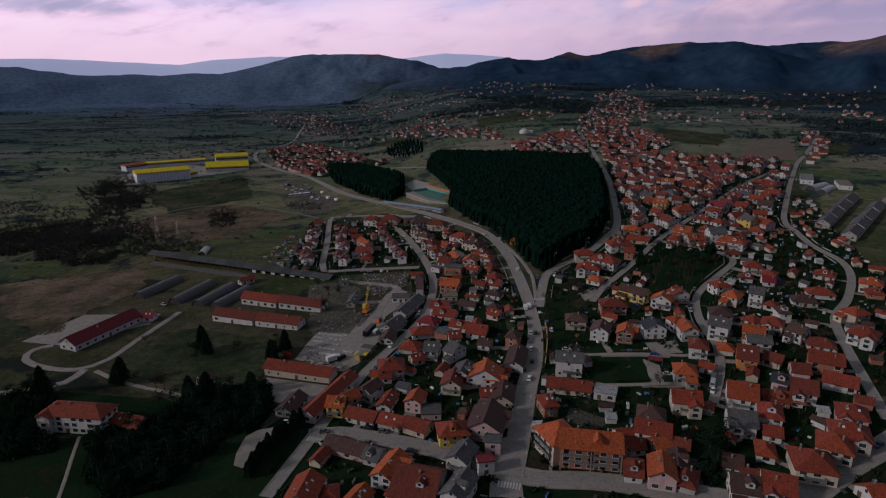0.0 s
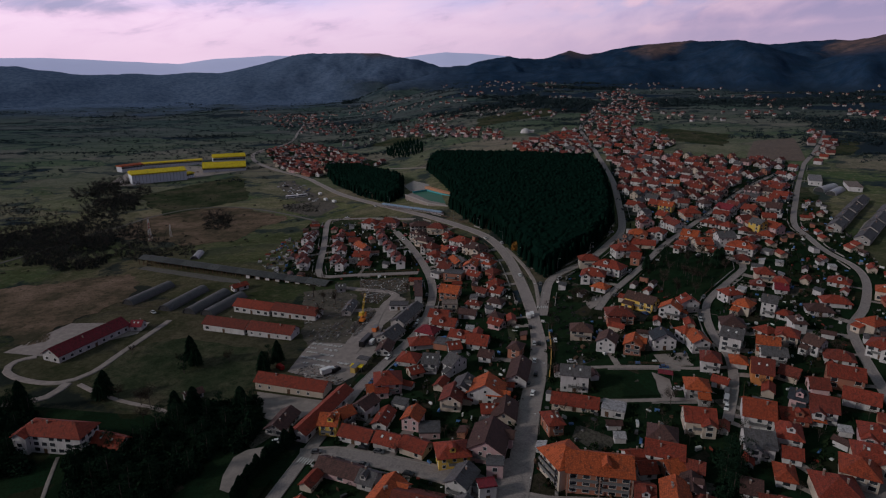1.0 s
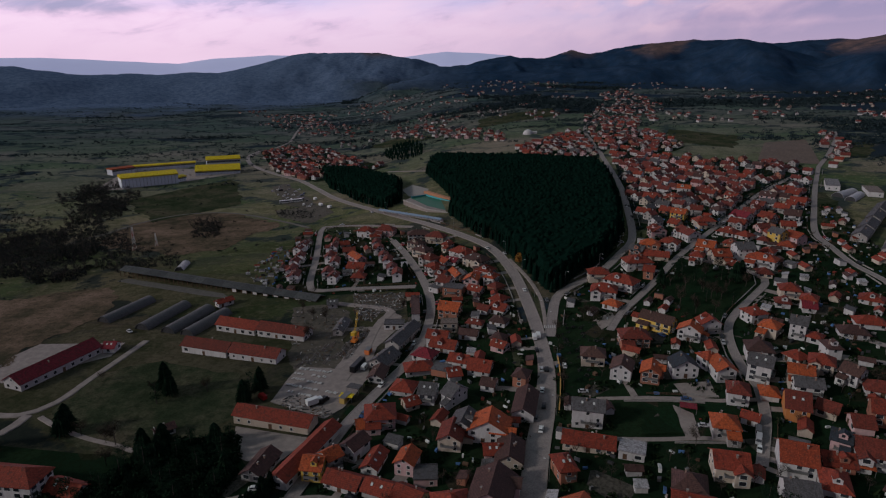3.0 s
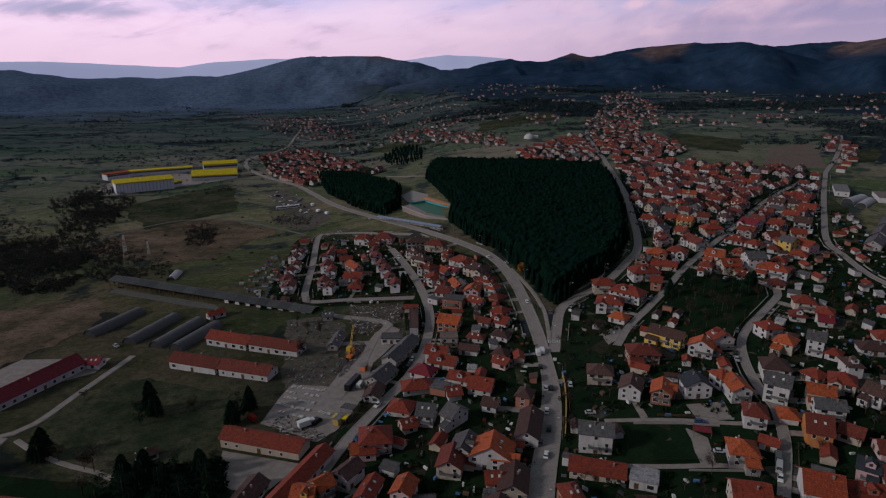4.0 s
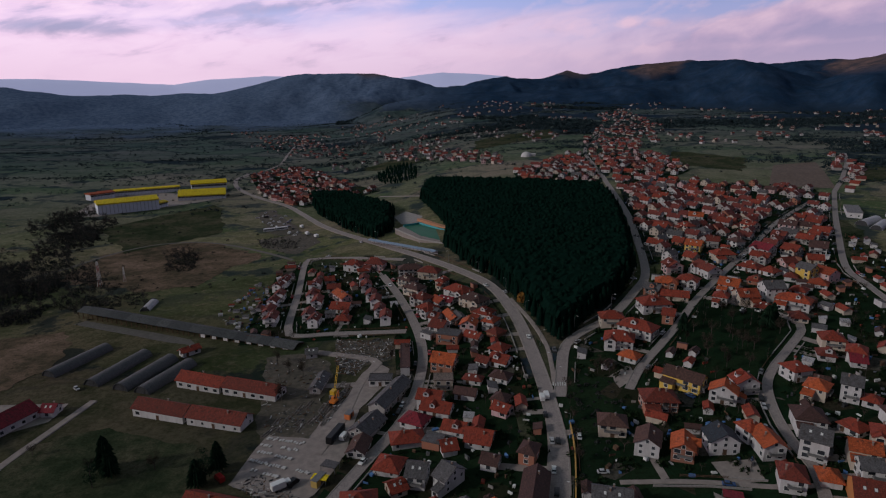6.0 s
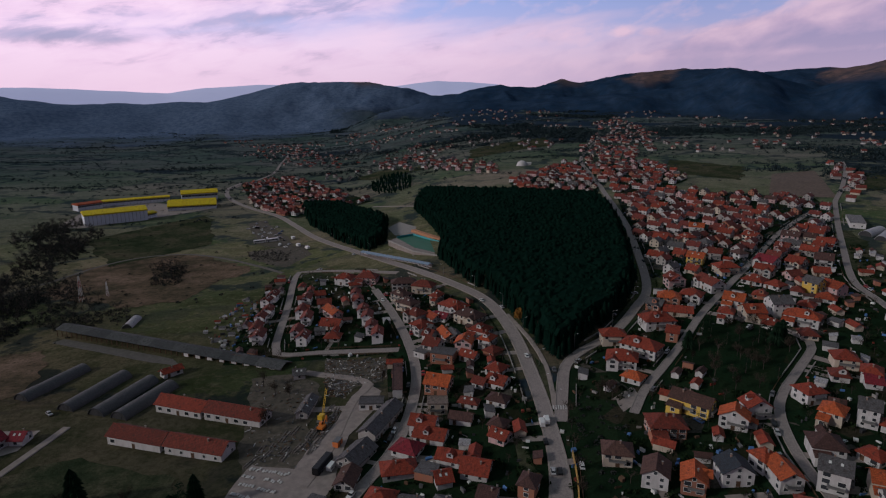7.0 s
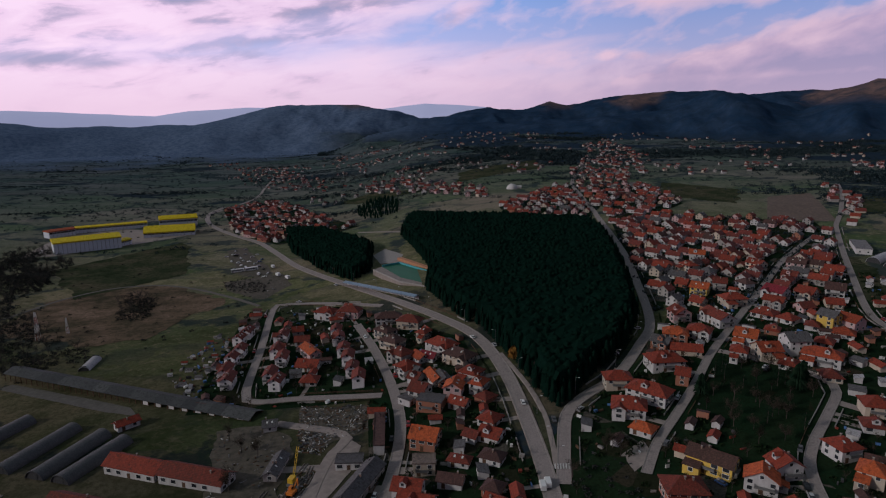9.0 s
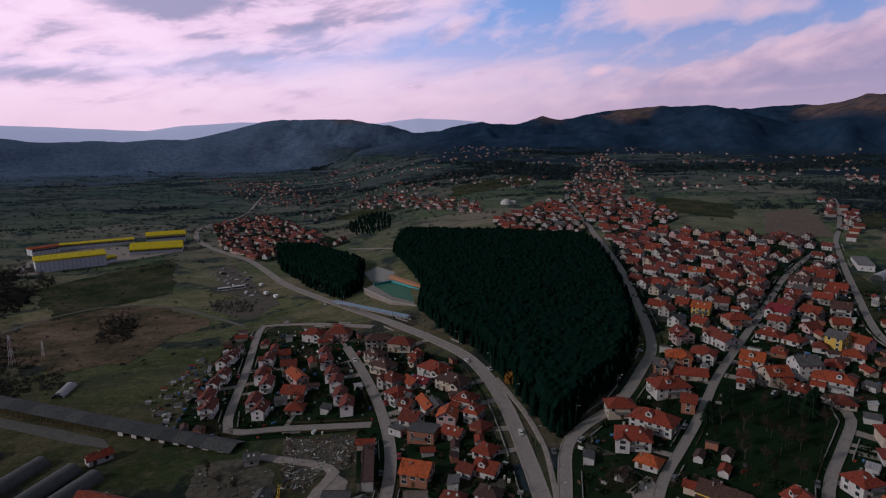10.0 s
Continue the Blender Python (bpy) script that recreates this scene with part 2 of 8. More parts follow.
WALL = {
    "w": plaster("white_render", (0.55, 0.53, 0.54), 0.4),
    "c": plaster("cream_render", (0.5, 0.42, 0.35)),
    "y": plaster("yellow_render", (0.66, 0.44, 0.09)),
    "p": plaster("pink_render", (0.56, 0.37, 0.38)),
    "b": plaster("bare_brick", (0.34, 0.14, 0.09)),
    "e": plaster("bright_white_render", (0.8, 0.76, 0.775), 0.2),
    "O": plaster("orange_render", (0.52, 0.2, 0.06)),
    "g": plaster("weathered_render", (0.36, 0.335, 0.33), 0.5),
    "f": plaster("factory_panel", (0.66, 0.69, 0.76), 0.12),
}
GLASS = matte("window_glass", lambda t: (t.mix(t.rand(), (0.012, 0.014, 0.018), (0.05, 0.055, 0.065)),), 0.12)
FRAME = matte("white_frame", lambda t: (t.mix(t.noise(4), (0.5, 0.5, 0.5), (0.66, 0.66, 0.65)),), 0.6)
WOOD = speckled("dark_wood", (0.09, 0.05, 0.03), (0.15, 0.09, 0.06), 1.2)
STONE = speckled("chimney_brick", (0.24, 0.13, 0.1), (0.34, 0.28, 0.24), 1.5)
CONCRETE = speckled("concrete", (0.26, 0.24, 0.23), (0.36, 0.33, 0.32), 0.3)
STEEL = speckled("dull_steel", (0.12, 0.12, 0.125), (0.2, 0.2, 0.2), 0.8, 0.5)
DARKSHEET = speckled("dark_sheet", (0.035, 0.035, 0.04), (0.065, 0.065, 0.07), 0.3, 0.7)


def asphalt_look(t):
    p = t.place()
    big_patch, small = t.noise(0.06, 5, 0.65, at=p), t.noise(1.6, 4, at=p)
    col = t.mix(big_patch, (0.225, 0.19, 0.182), (0.325, 0.275, 0.264))
    col = t.mix(t.ramp(small, [(0.4, 0), (0.7, 0.6)]), col, (0.11, 0.097, 0.094))
    col = t.mix(t.ramp(t.noise(0.35, 6, 0.7, at=p), [(0.54, 0), (0.68, 0.5)]), col, (0.09, 0.08, 0.078))
    return col, small, 0.2, 0.03


ASPHALT = matte("worn_asphalt", asphalt_look, 0.85)
GRAVEL = speckled("pale_gravel", (0.225, 0.19, 0.176), (0.34, 0.285, 0.265), 0.05, bump=0.15, grain=0.5)
TRACK = speckled("dirt_track", (0.085, 0.078, 0.072), (0.15, 0.135, 0.122), 0.08, bump=0.15, grain=0.5)
PAINT = matte("road_paint", lambda t: (t.mix(t.noise(2.5), (0.35, 0.34, 0.33), (0.6, 0.58, 0.56)),), 0.7)


def ground_look(t):
    p = t.place()
    way = t.t.nodes.new("ShaderNodeSeparateXYZ")
    t.put(way.inputs[0], p)
    east, north, height = way.outputs
    span = t.t.nodes.new("ShaderNodeVectorMath")
    span.operation = "LENGTH"
    t.put(span.inputs[0], p)
    reach = span.outputs["Value"]
    bearing_n = t.maths("ARCTAN2", east, north)
    soft_n, mid_n, fine_n = t.noise(0.006, 5, 0.6, at=p), t.noise(0.035, 7, 0.72, at=p), t.noise(0.5, 6, 0.75, at=p)
    bent = t.t.nodes.new("ShaderNodeVectorMath")
    bent.operation = "ADD"
    t.put(bent.inputs[0], p)
    drift = t.t.nodes.new("ShaderNodeCombineXYZ")
    t.put(drift.inputs[0], t.maths("MULTIPLY", t.maths("SUBTRACT", t.noise(0.012, 5, 0.6, at=p), 0.5), 90.0))
    t.put(drift.inputs[1], t.maths("MULTIPLY", t.maths("SUBTRACT", t.noise(0.017, 5, 0.6, at=p), 0.5), 60.0))
    t.put(bent.inputs[1], drift.outputs[0])
    strips = t.map(bent.outputs[0], (0.0048, 0.0075, 0), 0.18)
    narrow = t.map(bent.outputs[0], (0.0075, 0.017, 0), 0.1)
    shades = [(0.0, (0.032, 0.052, 0.026)), (0.12, (0.07, 0.078, 0.04)), (0.3, (0.105, 0.092, 0.066)), (0.48, (0.145, 0.112, 0.088)), (0.66, (0.055, 0.072, 0.036)), (0.76, (0.135, 0.098, 0.078)), (0.93, (0.036, 0.044, 0.03))]
    kinds = []
    for grid in (strips, narrow):
        sep_c = t.t.nodes.new("ShaderNodeSeparateColor")
        t.put(sep_c.inputs[0], t.cells(1.0, grid))
        kinds.append(t.ramp(sep_c.outputs[0], shades, True))
    col = t.mix(0.4, kinds[0], kinds[1])
    col = t.mix(0.3, col, t.ramp(soft_n, [(0.38, (0.024, 0.046, 0.016)), (0.5, (0.078, 0.08, 0.036)), (0.6, (0.15, 0.108, 0.066))]))
    near_n = t.ramp(t.maths("MULTIPLY", reach, 0.0005), [(0.3, 1), (0.62, 0.25)])
    col = t.mix(t.maths("MULTIPLY", near_n, t.ramp(mid_n, [(0.47, 0), (0.62, 0.7)])), col, (0.03, 0.038, 0.017))
    col = t.mix(t.ramp(fine_n, [(0.44, 0), (0.66, 0.65)]), col, (0.024, 0.028, 0.013))
    col = t.mix(t.ramp(t.noise(0.16, 6, 0.75, at=p), [(0.52, 0), (0.66, 0.6)]), col, (0.135, 0.112, 0.075))
    # blue haze over the far plain, mixed into the field colours
    far_haze = t.ramp(t.maths("MULTIPLY", t.maths("ADD", reach, t.maths("MULTIPLY", soft_n, 700.0)), 0.0003), [(0.32, 0), (0.62, 1)])
    hazed_fields = t.ramp(t.noise(0.011, 7, 0.7, at=t.map(p, (0.3, 1.3, 1), -0.1)), [(0.37, (0.022, 0.038, 0.052)), (0.45, (0.052, 0.07, 0.083)), (0.54, (0.095, 0.1, 0.103)), (0.64, (0.056, 0.082, 0.08))])
    col = t.mix(t.maths("MULTIPLY", far_haze, 0.42), col, hazed_fields)
    for grid, width, dark in ((strips, 0.05, 0.8), (narrow, 0.06, 0.4)):
        gap_n = t.maths("ADD", t.cells(1.0, grid, edge=True), t.maths("MULTIPLY", t.maths("SUBTRACT", mid_n, 0.45), 0.5))
        col = t.mix(t.ramp(gap_n, [(width * 0.5, dark), (width * 1.3, 0.0)]), col, (0.014, 0.021, 0.022))
    # tone scaled by distance; the far blue stands in for haze
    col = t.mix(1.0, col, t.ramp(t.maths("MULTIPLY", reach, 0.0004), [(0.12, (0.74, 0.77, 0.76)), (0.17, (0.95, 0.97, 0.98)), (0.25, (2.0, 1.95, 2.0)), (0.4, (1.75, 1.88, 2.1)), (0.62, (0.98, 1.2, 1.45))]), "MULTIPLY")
    # woods on the slopes, with blue haze and hill shade put into their colours
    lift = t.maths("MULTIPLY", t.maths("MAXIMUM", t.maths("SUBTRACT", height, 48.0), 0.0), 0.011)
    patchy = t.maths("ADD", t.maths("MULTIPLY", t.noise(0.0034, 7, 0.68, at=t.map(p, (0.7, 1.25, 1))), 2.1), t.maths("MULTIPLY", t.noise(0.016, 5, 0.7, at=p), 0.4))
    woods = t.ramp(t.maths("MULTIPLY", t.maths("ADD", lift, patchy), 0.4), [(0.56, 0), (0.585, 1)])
    # far western ground wholly covered by the haze tint
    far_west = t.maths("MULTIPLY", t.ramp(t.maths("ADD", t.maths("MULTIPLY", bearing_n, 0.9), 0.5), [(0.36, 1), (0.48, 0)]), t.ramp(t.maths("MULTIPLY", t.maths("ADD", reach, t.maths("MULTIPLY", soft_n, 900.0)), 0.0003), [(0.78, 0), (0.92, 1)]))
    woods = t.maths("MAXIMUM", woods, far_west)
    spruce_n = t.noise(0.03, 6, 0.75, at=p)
    hazed_navy = t.mix(t.ramp(t.noise(0.013, 7, 0.72, at=p), [(0.4, 0), (0.62, 1)]), (0.015, 0.036, 0.076), (0.03, 0.054, 0.1))
    hazed_navy = t.mix(t.ramp(spruce_n, [(0.4, 0), (0.65, 0.7)]), hazed_navy, (0.013, 0.025, 0.046))
    hazed_blue = t.mix(t.ramp(t.noise(0.05, 6, 0.78, at=p), [(0.4, 0), (0.6, 1)]), (0.118, 0.158, 0.245), (0.066, 0.1, 0.172))
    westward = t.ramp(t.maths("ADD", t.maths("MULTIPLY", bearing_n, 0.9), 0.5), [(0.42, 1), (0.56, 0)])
    wood_col = t.mix(t.maths("MULTIPLY", westward, t.ramp(t.maths("MULTIPLY", reach, 0.0003), [(0.42, 0), (0.6, 1)])), hazed_navy, hazed_blue)
    # sunlight on the upper slopes, painted as russet patches at fixed bearings
    sun_spots = None
    wander = t.maths("MULTIPLY", t.maths("SUBTRACT", t.noise(0.0045, 5, 0.62, at=p), 0.5), 6.0)
    for a0, wide in ((-4.5, 2.6), (12.5, 1.6), (19.5, 2.2), (33.5, 1.7), (37.5, 2.2)):
        q = t.maths("MULTIPLY", t.maths("SUBTRACT", t.maths("ADD", t.maths("MULTIPLY", bearing_n, 57.3), wander), a0), 1 / wide)
        g = t.maths("EXPONENT", t.maths("MULTIPLY", t.maths("MULTIPLY", q, q), -1.0))
        sun_spots = g if sun_spots is None else t.maths("ADD", sun_spots, g)
    high_n = t.ramp(t.maths("MULTIPLY", height, 0.003), [(0.43, 0), (0.66, 1)])
    sunlit = t.ramp(t.maths("ADD", t.maths("MULTIPLY", sun_spots, high_n), t.maths("MULTIPLY", t.maths("SUBTRACT", t.noise(0.005, 6, 0.65, at=p), 0.5), 0.8)), [(0.3, 0), (0.75, 1)])
    sunlit = t.maths("MULTIPLY", sunlit, high_n)
    sun_russet = t.mix(t.ramp(t.noise(0.02, 5, 0.7, at=p), [(0.38, 0), (0.62, 1)]), (0.19, 0.118, 0.105), (0.075, 0.062, 0.07))
    wood_col = t.mix(t.maths("MULTIPLY", sunlit, 0.85), wood_col, sun_russet)
    # low woods tinted blue for haze as well
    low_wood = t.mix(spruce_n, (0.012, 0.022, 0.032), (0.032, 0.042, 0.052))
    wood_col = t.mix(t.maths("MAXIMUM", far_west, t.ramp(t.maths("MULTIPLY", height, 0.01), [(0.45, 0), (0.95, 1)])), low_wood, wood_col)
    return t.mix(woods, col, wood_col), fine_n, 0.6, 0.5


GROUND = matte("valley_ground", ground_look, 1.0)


def garden_look(t):
    p = t.place()
    beds = t.t.nodes.new("ShaderNodeSeparateColor")
    t.put(beds.inputs[0], t.cells(0.085, t.map(p, (1, 1, 0), 0.4)))
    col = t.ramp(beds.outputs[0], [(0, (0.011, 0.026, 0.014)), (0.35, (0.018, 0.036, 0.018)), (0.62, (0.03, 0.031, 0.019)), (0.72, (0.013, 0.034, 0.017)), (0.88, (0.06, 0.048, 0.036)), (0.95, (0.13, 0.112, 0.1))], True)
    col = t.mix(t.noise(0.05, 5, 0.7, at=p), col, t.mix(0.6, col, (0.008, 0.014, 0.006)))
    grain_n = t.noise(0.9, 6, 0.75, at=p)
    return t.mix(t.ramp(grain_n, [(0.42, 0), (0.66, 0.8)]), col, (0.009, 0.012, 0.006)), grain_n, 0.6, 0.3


TURF = matte("garden_turf", garden_look, 1.0)


def grass_look(t):
    p = t.place()
    col = t.ramp(t.noise(0.035, 7, 0.68, at=p), [(0.34, (0.026, 0.038, 0.021)), (0.46, (0.05, 0.058, 0.034)), (0.55, (0.08, 0.078, 0.05)), (0.66, (0.11, 0.09, 0.064))])
    col = t.mix(t.ramp(t.noise(0.25, 6, 0.72, at=p), [(0.45, 0), (0.65, 0.75)]), col, (0.02, 0.028, 0.016))
    grain_n = t.noise(1.1, 5, 0.75, at=p)
    return t.mix(t.ramp(grain_n, [(0.42, 0), (0.68, 0.6)]), col, (0.011, 0.016, 0.007)), grain_n, 0.6, 0.3


GRASS = matte("rough_grass", grass_look, 1.0)


def soil_look(t):
    p = t.place()
    col = t.ramp(t.noise(0.04, 6, 0.66, at=p), [(0.36, (0.062, 0.056, 0.038)), (0.5, (0.14, 0.1, 0.072)), (0.64, (0.225, 0.155, 0.118))])
    col = t.mix(t.ramp(t.noise(0.3, 6, 0.72, at=p), [(0.5, 0), (0.66, 0.7)]), col, (0.03, 0.034, 0.019))
    grain_n = t.noise(1.1, 5, 0.75, at=p)
    return t.mix(t.ramp(grain_n, [(0.42, 0), (0.68, 0.5)]), col, (0.034, 0.027, 0.02)), grain_n, 0.5, 0.3


SOIL = matte("bare_soil", soil_look, 1.0)
PLOUGH = speckled("ploughed_soil", (0.11, 0.08, 0.062), (0.19, 0.135, 0.11), 0.05)
BARK = speckled("bark", (0.06, 0.045, 0.04), (0.1, 0.08, 0.07), 0.8)
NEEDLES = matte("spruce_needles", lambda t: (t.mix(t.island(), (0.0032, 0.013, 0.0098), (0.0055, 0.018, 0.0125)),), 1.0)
TWIGS = matte("bare_twigs", lambda t: (t.mix(t.island(), (0.022, 0.02, 0.016), (0.06, 0.047, 0.036)),), 1.0)
# bluish green: distance haze is put into this foliage colour
HAZED_LEAF = matte("hazed_tree_foliage", lambda t: (t.mix(t.island(), (0.015, 0.028, 0.034), (0.034, 0.047, 0.052)),), 1.0)
PARKLEAF = matte("dark_evergreen_leaves", lambda t: (t.mix(t.island(), (0.006, 0.017, 0.011), (0.016, 0.032, 0.018)),), 1.0)
HEDGE = matte("thuja_hedge", lambda t: (t.mix(t.island(), (0.008, 0.018, 0.009), (0.02, 0.032, 0.014)),), 1.0)


# ---- ground ----
def sg(u):
    return 1 / (1 + np.exp(-np.clip(u, -50, 50)))


def land(x, y):
    """Height of the ground: a valley floor to the west, a terrace to the east, rising to the hills."""
    x, y = np.asarray(x, float), np.asarray(y, float)
    z = -7.0 + 27.3 * sg((x - 48 - 0.43 * np.clip(390 - y, -130, 260)) / 62) * (1 + 0.135 * (np.clip(y, 130, 780) - 390) / 100) - (np.clip(y, 0, 650) - 390) / 100
    d, az = np.hypot(x, y), np.degrees(np.arctan2(x, np.maximum(y, 1)))
    return z + 0.034 * np.clip(d - 780, 0, 1800) * sg((az + 5) / 3)


# crests of the hills: distance, depth, and heights over the bearing in degrees
CRESTS = [
    (3500, 560, [-38, -32.9, -28.2, -23.7, -18.3, -15.1, -11.4, -8.6, -4.7, -1.2, 1.3, 4.3, 7.4], [150, 139, 107, 92, 116, 149, 193, 210, 219, 186, 140, 85, 38]),
    (3400, 600, [-5.7, -2.7, -0.7, 1.8, 4.3, 6.8, 9.3, 12.3, 14.7, 18.0, 20.3, 23.4, 25.6, 28.1, 30.1, 31.7, 33.5, 35.3, 36.6, 37.6, 45], [74, 132, 150, 143, 183, 194, 184, 221, 208, 240, 257, 254, 260, 248, 251, 256, 253, 275, 303, 301, 310]),
    (2600, 430, [-7.6, -3.6, 0.3, 4.3, 9.3, 14.1, 17.0, 20.2, 23.2, 25.3, 27.4, 29.0, 31.4, 33.2, 35.0, 37.3, 45], [0, 83, 109, 115, 118, 136, 150, 160, 199, 234, 222, 195, 160, 191, 206, 200, 190]),
]


def relief(x, y, size):
    return np.array([noise.fractal(Vector((a / size, b / size, 3.7)), 0.9, 2.1, 5) for a, b in zip(x.ravel(), y.ravel())]).reshape(x.shape)


def terrain(x, y):
    z = land(x, y)
    d, az = np.hypot(x, y), np.degrees(np.arctan2(x, y))
    far = d > 1300
    rough_n = np.zeros_like(z)
    rough_n[far] = relief(x[far], y[far], 520)
    near_crest = np.zeros_like(z)
    for crest, depth, bearings, heights in CRESTS:
        h = np.where(y > 0, np.interp(az, bearings, heights, 0, heights[-1]), 120.0)
        swell = np.exp(-((d - crest - 200 * rough_n) / depth) ** 2)
        near_crest = np.maximum(near_crest, np.clip((swell - 0.75) / 0.2, 0, 1) * (h > 60))
        z = np.maximum(z, (h + 14 * rough_n * np.clip(h / 150, 0, 1)) * swell - 60 * (1 - swell))
    # spurs and ravines that run down from the crests
    spur = np.zeros_like(z)
    steep = z > 70
    spur[steep] = 0.6 - 2 * np.abs(relief(az[steep] * 60, d[steep] * 0.6, 330))
    spur[steep] += 0.5 * relief(x[steep], y[steep], 210)
    z = z + spur * (10 + 30 * (1 - near_crest)) * np.clip((z - 70) / 70, 0, 1) * (0.35 + 0.65 * sg(az / 3))
    return z + 9 * rough_n * np.clip((d - 1300) / 900, 0, 1)


def spread(lo, hi, n, scale):
    u = np.linspace(np.arcsinh(lo / scale), np.arcsinh(hi / scale), n)
    return scale * np.sinh(u)


def grid_mesh(name, X, Y, Z, mat):
    r, c = X.shape
    me = bpy.data.meshes.new(name)
    i = np.arange(r * c).reshape(r, c)
    quads = np.stack([i[:-1, :-1], i[:-1, 1:], i[1:, 1:], i[1:, :-1]], -1).reshape(-1, 4)
    me.from_pydata(np.stack([X, Y, Z], -1).reshape(-1, 3).tolist(), [], quads.tolist())
    me.materials.append(mat)
    me.polygons.foreach_set("use_smooth", [True] * len(me.polygons))
    return new(name, me)


gx, gy = np.meshgrid(spread(-4700, 4700, 370, 420), 350 + spread(-3200, 4500, 410, 420))
ground = tagged(grid_mesh("ground", gx, gy, terrain(gx, gy), GROUND), "dull green and brown valley fields rising to wooded hills in painted blue haze", "ground", kind="structure")

# far range along the valley's end, its haze painted in
ra, rd = np.meshgrid(np.radians(np.linspace(-52, 12, 200)), np.linspace(4150, 4700, 12))
crest_far = np.interp(np.degrees(ra), [-52, -37.3, -34.4, -31.1, -27.6, -23.8, -21.4, -18.4, -13.9, -11.5, -7.7, -3.8, -0.7, 1.3, 4.3, 6.9, 12], [200, 197, 192, 200, 188, 175, 168, 204, 224, 224, 205, 204, 235, 250, 238, 221, 159])
rz = (crest_far + 5 * relief(np.degrees(ra) * 90, rd, 420)) * np.sin(np.clip((rd - 4150) / 420, 0, 1) * math.pi / 2) - 30 * (rd < 4160)
# pale base colour plus emission imitate the haze; hills themselves don't glow
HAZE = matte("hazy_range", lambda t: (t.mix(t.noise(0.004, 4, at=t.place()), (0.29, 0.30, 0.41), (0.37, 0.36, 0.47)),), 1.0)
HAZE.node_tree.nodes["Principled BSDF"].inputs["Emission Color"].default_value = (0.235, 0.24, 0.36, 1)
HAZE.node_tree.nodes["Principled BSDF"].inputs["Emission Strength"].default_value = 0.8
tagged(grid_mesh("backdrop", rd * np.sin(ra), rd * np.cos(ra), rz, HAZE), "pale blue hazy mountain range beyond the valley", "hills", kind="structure")

